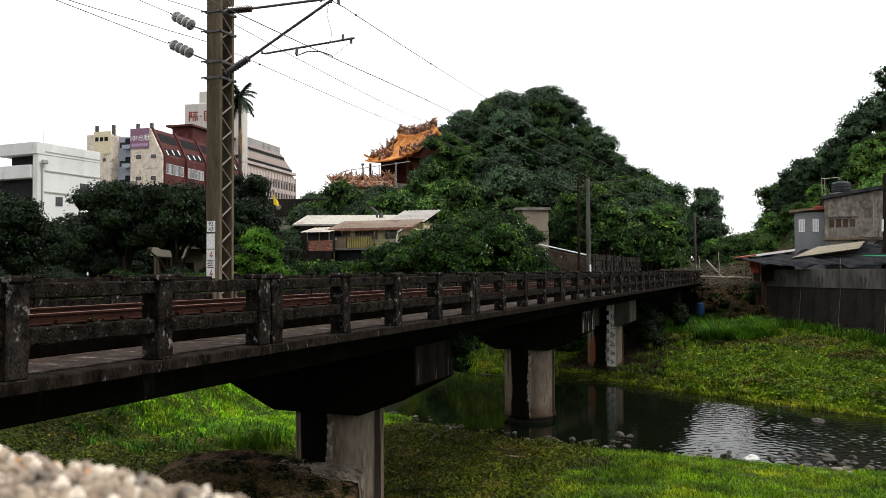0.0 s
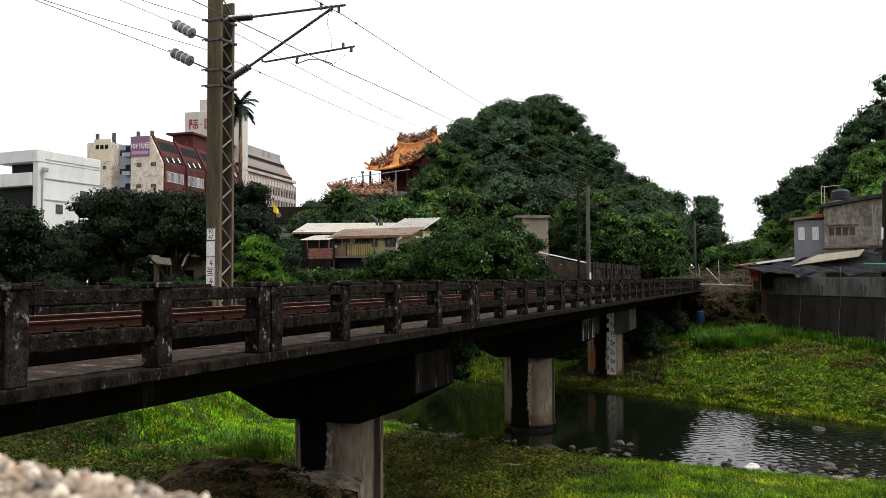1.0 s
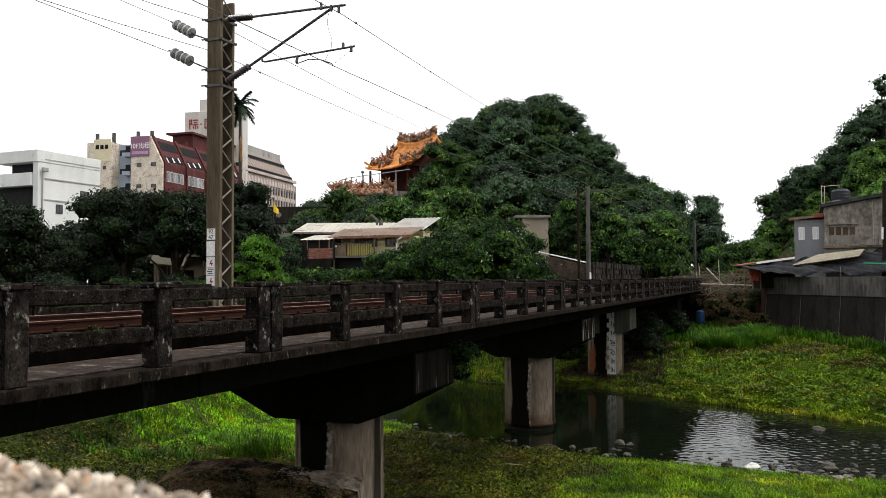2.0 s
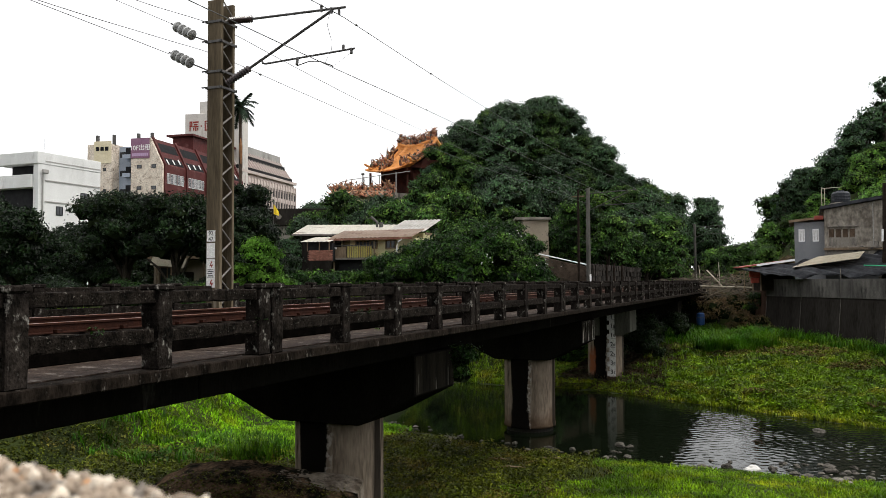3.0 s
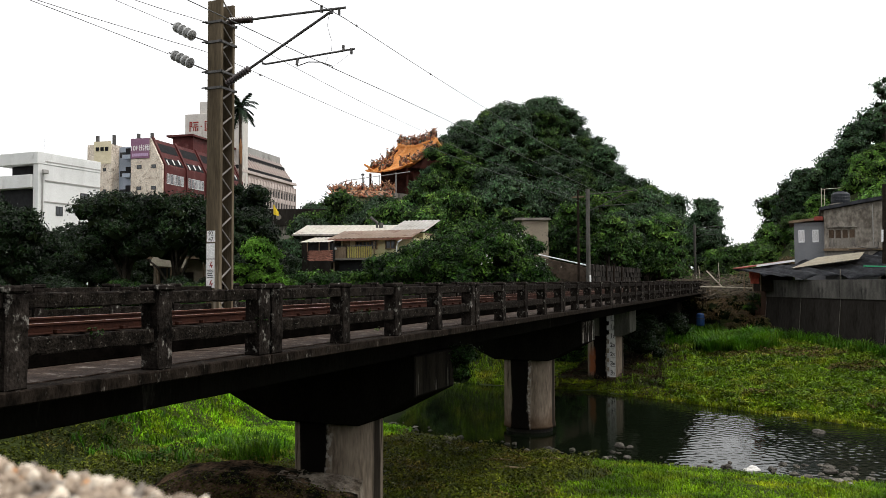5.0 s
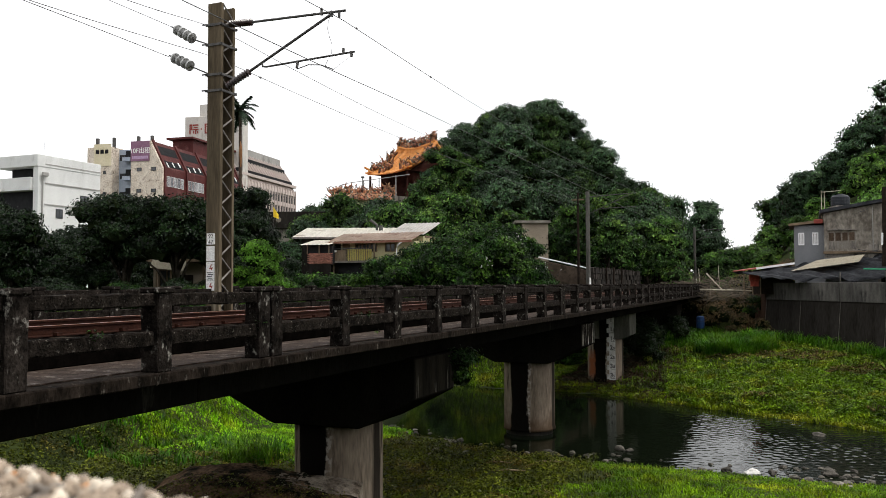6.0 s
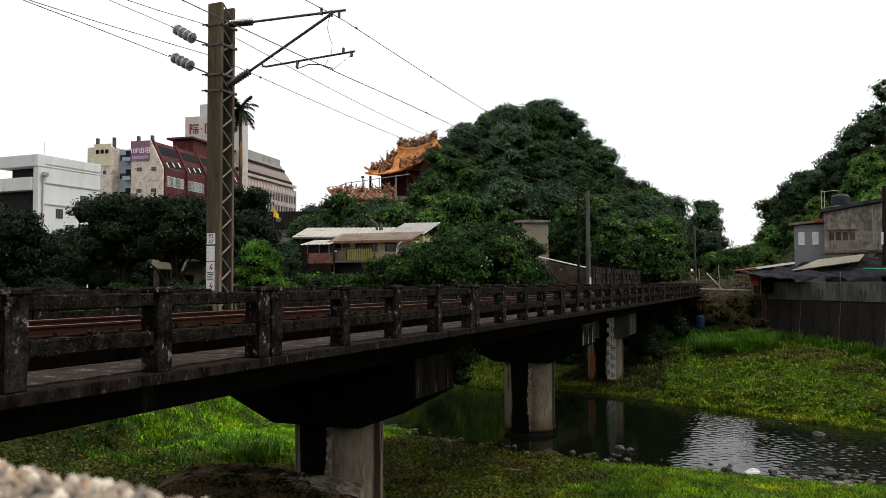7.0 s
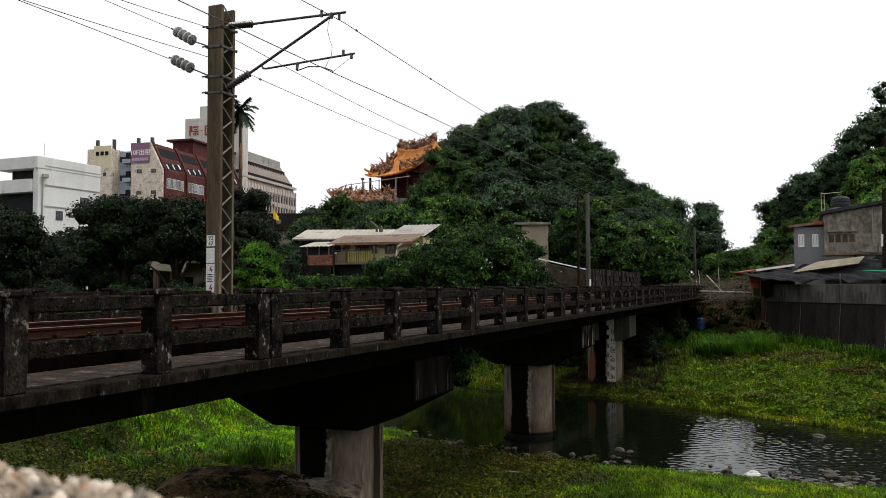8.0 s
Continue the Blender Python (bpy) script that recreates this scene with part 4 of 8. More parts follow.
def lattice_pole(name, label, x, y, z0, z1, signs=False):
    p = thing(name, label, "catenary pole", pose(x, y, z0), group="overhead line poles")
    h = z1 - z0
    w, d = 0.42, 0.58
    bm = bmesh.new()
    box(bm, -w / 2, w / 2, -d / 2, -d / 2 + 0.11, -0.5, h, bevel=0.012)
    part("front_flange", bm, POLE_A, p, "brown weathered concrete flange")
    bm = bmesh.new()
    box(bm, -w / 2, w / 2, d / 2 - 0.09, d / 2, -0.5, h, bevel=0.012)
    part("rear_flange", bm, POLE_A, p)
    bm = bmesh.new()
    box(bm, -w / 2 + 0.02, -w / 2 + 0.09, -d / 2 + 0.11, d / 2 - 0.09, -0.5, h - 0.25)
    part("web", bm, POLE_A, p)
    n = 13
    step = h / n
    for i in range(n):
        bm = bmesh.new()
        za, zb = i * step + 0.05, (i + 0.5) * step
        zc = (i + 1) * step
        y0, y1 = -d / 2 + 0.10, d / 2 - 0.08
        tube(bm, [(w / 2 - 0.03, y0, za), (w / 2 - 0.03, y1, zb)], 0.024, 6)
        tube(bm, [(w / 2 - 0.03, y1, zb), (w / 2 - 0.03, y0, zc)], 0.020, 6)
        part("lattice_bar", bm, LATTICE, p)
    return p


def catenary_pole_near():
    p = lattice_pole("catenary_pole", "tall weathered concrete overhead line pole with steel lattice", -13.22, 16.98, 5.0, 13.42)
    # clamps round the pole
    for z in (12.86, 12.35, 11.58, 11.17):
        bm = bmesh.new()
        for (x0, x1, y0, y1) in ((-0.26, 0.26, -0.315, -0.295), (-0.26, 0.26, 0.295, 0.315), (0.215, 0.235, -0.34, 0.34), (-0.235, -0.215, -0.34, 0.34)):
            box(bm, x0, x1, y0, y1, z - 5.0 - 0.03, z - 5.0 + 0.03)
        tube(bm, [(-0.20, -0.36, z - 5.0), (-0.32, -0.36, z - 5.0)], 0.02, 6)
        part("clamp", bm, STEEL_DARK, p, "dark steel clamp")
    # number plate and notices on the front flange
    y = -0.293
    bm = boxes((-0.17, 0.08, y - 0.012, y, 2.26, 2.54))
    pl = part("number_plate", bm, WHITE_SIGN, p, "white plate with black numbers")
    text_on(pl, "92", (-0.045, y - 0.015, 2.42), 0.15, BLACK_INK)
    text_on(pl, "47", (-0.045, y - 0.015, 2.275), 0.15, BLACK_INK)
    bm = boxes((-0.16, 0.08, y - 0.010, y, 2.40, 2.41))
    part("bar", bm, BLACK_INK, pl)
    bm = boxes((-0.18, 0.07, y - 0.010, y, 1.84, 2.22))
    part("paper_notice", bm, WHITE_SIGN, p, "torn white paper notice")
    bm = boxes((-0.18, 0.07, y - 0.011, y, 1.10, 1.82))
    w = part("warning_notice", bm, WHITE_SIGN, p, "white warning notice with red lightning marks")
    for z0 in (1.60, 1.14):
        bm = bmesh.new()
        prism(bm, [(-0.03, z0 + 0.16), (0.0, z0 + 0.16), (-0.045, z0 + 0.07), (0.03, z0 + 0.09), (-0.02, z0), (-0.03, z0 + 0.05), (-0.085, z0 + 0.045)],
              "y", y - 0.016, y - 0.012)
        part("lightning_mark", bm, RED_INK, w)
    for i in range(5):
        bm = boxes((-0.15 + 0.02 * (i % 2), 0.04 - 0.02 * (i % 3), y - 0.015, y - 0.012, 1.36 + i * 0.045, 1.38 + i * 0.045))
        part("text_bar", bm, BLACK_INK, w)
    # cantilever over the track
    o = Vector((-13.22, 16.98, 5.0))

    def arm(name, pts, r, material, label="", seg=8):
        bm = bmesh.new()
        tube(bm, [Vector(q) - o for q in pts], r, seg)
        return part(name, bm, material, p, label, smooth=False)

    ins = bmesh.new()
    ribbed(ins, Vector((-12.97, 16.98, 12.93)) - o, Vector((-12.27, 16.98, 12.89)) - o, 0.055, 0.095, 10)
    part("insulator", ins, BROWN_CERAMIC, p, "ribbed brown ceramic insulator")
    arm("top_tube", [(-12.3, 16.98, 12.89), (-9.58, 16.98, 12.83)], 0.032, STEEL_DARK, "dark steel cantilever tube")
    ins = bmesh.new()
    ribbed(ins, Vector((-13.05, 16.98, 11.32)) - o, Vector((-12.34, 16.98, 11.64)) - o, 0.055, 0.10, 10)
    part("insulator", ins, BROWN_CERAMIC, p, "ribbed brown ceramic insulator")
    arm("strut_tube", [(-12.36, 16.98, 11.63), (-9.93, 16.98, 12.81)], 0.034, STEEL_DARK, "dark steel cantilever tube")
    arm("registration_tube", [(-11.97, 16.98, 11.81), (-11.95, 16.98, 11.72), (-11.85, 16.98, 11.70), (-9.33, 16.98, 11.80)], 0.026, STEEL_DARK)
    arm("steady_arm", [(-10.93, 16.95, 11.62), (-10.93, 16.95, 11.54), (-10.6, 16.95, 11.61), (-10.25, 16.95, 11.57), (-9.93, 16.95, 11.44), (-9.91, 16.95, 11.38)],
        0.014, STEEL_DARK)
    arm("drop_bracket", [(-10.92, 16.98, 11.75), (-10.93, 16.95, 11.57)], 0.035, STEEL_DARK)
    arm("jumper_wire", [(-10.0, 16.98, 12.78), (-10.06, 16.98, 12.62), (-10.08, 16.98, 12.44), (-10.02, 16.98, 12.22), (-9.95, 16.98, 12.03), (-9.97, 16.98, 11.83), (-10.08, 16.98, 11.66), (-10.14, 16.98, 11.54)], 0.006, WIRE)
    arm("drop_wire", [(-9.42, 16.98, 11.72), (-9.92, 16.97, 11.42)], 0.004, WIRE)
    for x, z in ((-9.97, 12.80), (-9.76, 12.74), (-10.25, 12.87), (-9.64, 11.85), (-9.42, 11.75)):
        arm("fitting", [(x, 16.98, z - 0.07), (x, 16.98, z + 0.07)], 0.035, STEEL_DARK)
    # two strings of pale discs that hold the feeder wires
    for (a, b, c) in (((-13.45, 16.95, 12.40), (-14.05, 16.97, 12.64), (-14.86, 17.0, 13.10)), ((-13.45, 16.95, 11.63), (-14.1, 16.97, 11.92), (-14.93, 17.0, 12.34))):
        bm = bmesh.new()
        tube(bm, [Vector(a) - o, Vector(b) - o], 0.02, 6)
        tube(bm, [Vector(b) - o, Vector(c) - o], 0.022, 6)
        s = part("strain_link", bm, STEEL_DARK, p, "steel link")
        d = (Vector(c) - Vector(b))
        for i in range(4):
            q = Vector(b) + d * (0.16 + 0.2 * i) - o
            e = d.normalized()
            bm = bmesh.new()
            tube(bm, [q - e * 0.05, q - e * 0.03, q + e * 0.02, q + e * 0.06], [0.05, 0.145, 0.14, 0.05], 18)
            part("disc", bm, GREY_CERAMIC, s, "pale ceramic disc")
    return p


def text_on(parent, text, at, size, material, rot=(90, 0, 0), align="CENTER", extrude=0.002, bold=0.0):
    cu = bpy.data.curves.new("lettering", "FONT")
    cu.body = text
    cu.size = size
    cu.align_x = align
    cu.extrude = extrude
    cu.offset = bold
    cu.materials.append(material)
    ob = new("lettering", cu)
    ob.parent = parent
    ob.matrix_basis = pose(*at, *rot)
    return ob


catenary_pole_near()


def slim_pole(x, y, z0, z1, arm_len):
    p = thing("catenary_pole", "slim grey concrete overhead line pole with a bracket arm", "catenary pole", pose(x, y, z0), group="overhead line poles")
    h = z1 - z0
    bm = bmesh.new()
    tube(bm, [(0, 0, -1.0), (0, 0, h)], [0.17, 0.15], 12)
    part("shaft", bm, POLE_GREY, p)
    bm = bmesh.new()
    tube(bm, [(0.15, -0.1, 0.0), (0.15, -0.1, 1.9)], 0.07, 8)
    part("cable_pipe", bm, WHITE_SIGN, p, "white cable pipe")
    bm = bmesh.new()
    tube(bm, [(0, 0, h - 0.4), (arm_len, 0, h - 0.25)], 0.035, 6)
    part("top_tube", bm, STEEL_DARK, p)
    bm = bmesh.new()
    tube(bm, [(0, 0, h - 1.7), (arm_len * 0.85, 0, h - 0.35)], 0.035, 6)
    part("strut_tube", bm, STEEL_DARK, p)
    bm = bmesh.new()
    tube(bm, [(arm_len * 0.3, 0, h - 1.3), (arm_len, 0, h - 1.25)], 0.03, 6)
    part("registration_tube", bm, STEEL_DARK, p)
    return p


slim_pole(-13.3, 60.0, 4.8, 13.1, 3.6)
q3 = survey(31.2, 101)
slim_pole(q3.x, q3.y, 5.0, 13.2, 3.6)


def wire(pts, r=0.012, label="thin dark overhead wire"):
    w = thing("overhead_wire", label, "wire", group="overhead wires")
    bm = bmesh.new()
    out = []
    P = [Vector(q) for q in pts]
    for i in range(len(P) - 1):
        a, b, c, d = P[max(i - 1, 0)], P[i], P[i + 1], P[min(i + 2, len(P) - 1)]
        for k in range(6):
            t = k / 6
            out.append(0.5 * ((2 * b) + (c - a) * t + (2 * a - 5 * b + 4 * c - d) * t * t + (3 * b - a - 3 * c + d) * t ** 3))
    out.append(P[-1])
    tube(bm, out, r, 5)
    part("strand", bm, WIRE, w)
    return w


def clamp_on(w, at, r=0.05):
    bm = bmesh.new()
    bmesh.ops.create_icosphere(bm, subdivisions=1, radius=r, matrix=Matrix.Translation(at) @ Matrix.Diagonal((1, 1.6, 1, 1)))
    part("clamp", bm, STEEL_DARK, w)


w = wire([(-9.8, -30, 13.1), (-9.75, -6, 12.2), (-9.75, 8, 12.38), (-9.75, 15.2, 12.60), (-9.75, 17.0, 12.66), (-9.75, 17.8, 12.65), (-9.75, 22.5, 12.53), (-9.75, 27.4, 12.46),
          (-9.8, 38, 12.42), (-9.8, 60, 12.9), (-9.6, 100, 12.8)], 0.0095, "messenger wire of the overhead line")
for q in ((-9.75, 17.83, 12.66), (-9.75, 22.5, 12.53), (-9.75, 16.15, 12.63)):
    clamp_on(w, q, 0.032)
w = wire([(-9.93, -30, 11.42), (-9.93, 0, 11.40), (-9.93, 12, 11.39), (-9.93, 17, 11.40), (-9.93, 22.5, 11.45), (-9.93, 38, 11.46), (-9.93, 60, 11.48), (-9.7, 100, 11.4)],
         0.010, "contact wire over the track")
clamp_on(w, (-9.93, 22.6, 11.46), 0.025)
wire([(-13.9, -30, 13.2), (-13.7, 2, 11.85), (-13.5, 13.8, 12.64), (-13.5, 15.0, 12.73), (-13.5, 16.75, 12.89), (-13.3, 17.7, 12.79), (-13.3, 20.5, 12.63), (-13.3, 25.2, 12.42),
      (-13.3, 30.4, 12.30), (-13.3, 40, 12.2), (-13.4, 60, 12.9)], 0.0085)
w = wire([(-13.5, -30, 12.4), (-13.4, 2, 11.45), (-13.5, 11.2, 11.81), (-13.5, 15.0, 12.02), (-13.5, 16.75, 12.13), (-13.3, 17.7, 12.04), (-13.3, 21.3, 11.93), (-13.3, 27.7, 11.80),
          (-13.3, 40, 11.75), (-13.4, 60, 12.0)], 0.0085)
clamp_on(w, (-13.3, 18.79, 12.0), 0.035)
wire([(-15.2, -30, 13.9), (-14.95, 2, 13.2), (-14.9, 14.7, 13.13), (-14.86, 17.0, 13.10)], 0.008)
wire([(-15.2, -30, 13.0), (-14.95, 2, 12.44), (-14.92, 12.3, 12.36), (-14.93, 17.0, 12.30)], 0.0095)


GAUGE_WHITE = mat("dirty_white_board", (0.34, 0.33, 0.31), (0.46, 0.45, 0.43), scale=3, rough=0.7, bump=0.05, spots=(0.20, 0.18, 0.15), spot_scale=2.5, spot_edge=(0.55, 0.7))
GREY_MOUNT = mat("grey_mount_steel", (0.05, 0.05, 0.05), (0.09, 0.09, 0.09), rough=0.7, bump=0)


def level_board():
    g = thing("river_gauge", "white flood level board with black numbers on a bridge pier", "gauge", pose(-9.42, 48.34, 0, 0, 0, 27))
    boards = [(4.11, "1", ""), (3.57, "1", "0"), (3.03, "1", "5"), (2.49, "2", "0"), (1.95, "2", "5"), (1.41, "3", "0"), (0.87, "3", "5")]
    for z, m, s in boards:
        bm = boxes((-0.12, 0.26, -0.02, 0, z - 0.27, z + 0.268), (-0.25, -0.12, -0.02, 0, z - 0.22, z + 0.06))
        b = part("board", bm, GAUGE_WHITE, g, "white board with a notched edge")
        text_on(b, m, (0.01, -0.025, z - 0.12), 0.36, BLACK_INK, bold=0.008)
        if s:
            text_on(b, s, (0.16, -0.025, z - 0.12), 0.22, BLACK_INK, bold=0.006)
        part("rule", boxes((-0.02, 0.24, -0.026, -0.021, z - 0.20, z - 0.18)), BLACK_INK, b)
    part("mounting_bar", boxes((0.0, 0.1, 0.0, 0.05, 0.6, 4.38)), GREY_MOUNT, g, "grey steel mounting bar")
    return g


level_board()


# ---- materials of the buildings ----
WHITE_WALL = mat("white_rendered_wall", (0.56, 0.56, 0.545), (0.68, 0.68, 0.665), scale=0.15, rough=0.9, bump=0.1, stretch=(1, 1, 0.4),
                 spots=(0.34, 0.33, 0.31), spot_scale=0.5, spot_edge=(0.58, 0.78))
MOTTLED_WALL = mat("peeling_cream_wall", (0.50, 0.42, 0.34), (0.66, 0.59, 0.50), scale=0.5, rough=0.9, bump=0.1,
                   spots=(0.17, 0.125, 0.095), spot_scale=1.1, spot_edge=(0.53, 0.66), swing=0.35, fine=4.0)
PALE_PURPLE = mat("pale_purple_print", (0.40, 0.28, 0.42), (0.48, 0.35, 0.5), rough=0.7, bump=0)
CREAM = mat("cream_paint", (0.56, 0.49, 0.33), (0.64, 0.57, 0.41), scale=0.3, rough=0.8, bump=0.05)
BLUE_WALL = mat("blue_grey_wall", (0.28, 0.32, 0.38), (0.34, 0.38, 0.44), scale=0.3, rough=0.85, bump=0.05)
MAROON = mat("maroon_cladding", (0.055, 0.013, 0.012), (0.085, 0.022, 0.02), scale=0.4, rough=0.6, bump=0.1, spots=(0.12, 0.05, 0.045), spot_scale=0.3)
PURPLE = mat("purple_banner", (0.20, 0.10, 0.16), (0.24, 0.13, 0.19), scale=0.5, rough=0.7, bump=0.05)
PINK = mat("pink_grey_panel", (0.36, 0.30, 0.27), (0.48, 0.41, 0.375), scale=0.3, rough=0.85, bump=0.1, stretch=(1, 1, 0.3))
GREY_WALL = mat("grey_concrete_wall", (0.26, 0.25, 0.235), (0.34, 0.33, 0.31), scale=0.4, rough=0.9, bump=0.2, stretch=(1, 1, 0.35),
                spots=(0.12, 0.115, 0.105), spot_scale=0.5, spot_edge=(0.56, 0.68))
# near-black: the shade of recesses and openings as colour, dark frames too
DARK_VOID = mat("shade_and_frame_black", (0.012, 0.012, 0.013), (0.02, 0.02, 0.021), scale=1, rough=0.9, bump=0)
PANE = mat("window_glass", (0.03, 0.033, 0.037), (0.05, 0.055, 0.06), scale=0.5, rough=0.12, bump=0.0, spec=0.6)
WHITE_FRAME = mat("white_window_frame", (0.62, 0.62, 0.62), (0.70, 0.70, 0.70), rough=0.6, bump=0)
ORANGE_TILE = mat("orange_glazed_tile", (0.50, 0.19, 0.05), (0.64, 0.29, 0.09), scale=1.2, rough=0.45, bump=0.2, fine=8, per_object=0.12)
TEMPLE_RED = mat("temple_red", (0.16, 0.035, 0.02), (0.26, 0.06, 0.03), scale=1.0, rough=0.7)
ORNAMENT = mat("glazed_ornament", (0.16, 0.045, 0.035), (0.38, 0.20, 0.10), scale=1.5, rough=0.5, spots=(0.05, 0.10, 0.09), spot_scale=2.2,
               spot_edge=(0.52, 0.58), per_island=0.75)
YELLOW_WALL = mat("pale_yellow_wall", (0.50, 0.46, 0.27), (0.58, 0.54, 0.34), scale=0.5, rough=0.85)
ROOF_WHITE = mat("white_metal_roof", (0.64, 0.60, 0.52), (0.76, 0.73, 0.66), scale=0.5, rough=0.55, bump=0.1, spots=(0.36, 0.30, 0.24), spot_scale=0.5)
ROOF_BROWN = mat("faded_brown_roof", (0.30, 0.22, 0.17), (0.40, 0.31, 0.25), scale=0.6, rough=0.6, bump=0.1, spots=(0.22, 0.13, 0.09), spot_scale=0.7)
YELLOW_PANEL = mat("yellow_corrugated_panel", (0.58, 0.48, 0.12), (0.66, 0.56, 0.18), scale=1, rough=0.6, bump=0.05)
BRICK_RED = mat("red_brickwork", (0.22, 0.085, 0.055), (0.30, 0.13, 0.09), scale=2.0, rough=0.9, bump=0.4)
TAN_WALL = mat("tan_render", (0.25, 0.205, 0.155), (0.34, 0.285, 0.22), scale=0.5, rough=0.9, spots=(0.16, 0.13, 0.10), spot_scale=0.4, spot_edge=(0.58, 0.7))
STAINED_WALL = mat("rain_stained_wall", (0.15, 0.135, 0.115), (0.25, 0.228, 0.20), scale=0.7, rough=0.95, bump=0.3, stretch=(1, 1, 0.25),
                   spots=(0.055, 0.05, 0.045), spot_scale=0.8, spot_edge=(0.50, 0.62))
SLATE_WALL = mat("blue_grey_siding", (0.155, 0.16, 0.168), (0.20, 0.206, 0.215), scale=0.6, rough=0.8, bump=0.1)
TARP = mat("black_shade_cloth", (0.016, 0.017, 0.020), (0.045, 0.047, 0.053), scale=1.5, rough=0.6, bump=0.6, fine=6)
TANK = mat("dark_water_tank", (0.02, 0.022, 0.026), (0.03, 0.033, 0.038), rough=0.5, bump=0)
RED_PAINT = mat("faded_red_paint", (0.20, 0.04, 0.03), (0.28, 0.08, 0.06), scale=3, rough=0.6)
WOOD_OLD = mat("old_boards", (0.12, 0.085, 0.055), (0.20, 0.15, 0.10), scale=2, rough=0.9, stretch=(1, 1, 0.3))
FIBRO = mat("cream_fibre_sheet", (0.38, 0.34, 0.26), (0.52, 0.47, 0.37), scale=1, rough=0.8, spots=(0.2, 0.17, 0.13), spot_scale=1.0)
YELLOW_FLAG = mat("yellow_cloth", (0.75, 0.52, 0.03), (0.8, 0.58, 0.05), rough=0.8, bump=0)


def window(parent, m, w, h, frame_mat=None, pane=None, bars=1):
    """A window in the plane y = 0 of m, facing -y."""
    root = new("window")
    root.parent = parent
    root.matrix_basis = m
    f = 0.09
    fm = frame_mat or DARK_VOID
    bm = boxes((-w / 2 - f, w / 2 + f, -0.10, 0.05, -f, 0), (-w / 2 - f, w / 2 + f, -0.10, 0.05, h, h + f), (-w / 2 - f, -w / 2, -0.10, 0.05, 0, h),
               (w / 2, w / 2 + f, -0.10, 0.05, 0, h))
    for i in range(bars):
        x = -w / 2 + w * (i + 1) / (bars + 1)
        box(bm, x - 0.04, x + 0.04, -0.07, 0.05, 0, h)
    part("window_frame", bm, fm, root)
    bm = boxes((-w / 2, w / 2, -0.03, 0.02, 0, h))
    part("pane", bm, pane or PANE, root)
    return root


FACE_X = pose(0, 0, 0, 0, 0, 90)   # turns a window to face +x


def white_building():
    b = thing("white_building", "plain white concrete building with few small windows behind the trees", "building",
              survey_pose(-79.7, 160, 2.5, 67.8))
    part("wall", boxes((0, 16, 0, 1.35, 0, 27.3), bevel=0.05), WHITE_WALL, b)
    part("rear_wall", boxes((2.2, 16, 1.36, 9.0, 0, 27.2)), WHITE_WALL, b)
    part("dark_recess", boxes((1.8, 2.19, 1.4, 9.2, 25.3, 27.25)), DARK_VOID, b)
    part("roof", boxes((-0.3, 16, -0.1, 11.3, 27.3, 29.7), bevel=0.08), WHITE_WALL, b, "thick white roof slab")
    part("wing_parapet", boxes((-0.5, 2.1, 1.4, 26, 22.6, 25.2), bevel=0.06), WHITE_WALL, b)
    part("dark_recess", boxes((1.2, 2.19, 1.4, 26, 17.2, 22.55)), DARK_VOID, b)
    part("wing_wall", boxes((-0.3, 2.1, 1.4, 26, 0, 17.1)), WHITE_WALL, b)
    for z in (27.8, 24.0, 19.8):
        part("string_course", boxes((1.6, 15.8, -0.16, 0.0, z, z + 0.22)), GREY_WALL, b)
    for x, z, w in ((11.6, 20.7, 1.9), (5.2, 17.4, 1.5)):
        window(b, pose(x, 0, z), w, 1.7, DARK_VOID, PANE, 1)
    bm = bmesh.new()
    tube(bm, [(0.9, -0.25, 14), (0.9, -0.25, 25.6)], 0.16, 6)
    part("downpipe", bm, GREY_WALL, b)
    part("floodlight", boxes((0.5, 1.8, -0.9, -0.3, 25.4, 26.2), bevel=0.1), GREY_WALL, b)
    bm = bmesh.new()
    tube(bm, [(4, 3, 29.5), (4, 3, 33.0)], 0.03, 5)
    part("aerial", bm, STEEL_DARK, b)


def survey_pose(r, a, z, turn=0.0):
    p = survey(r, a, z)
    return pose(p.x, p.y, p.z, 0, 0, YAW + turn)


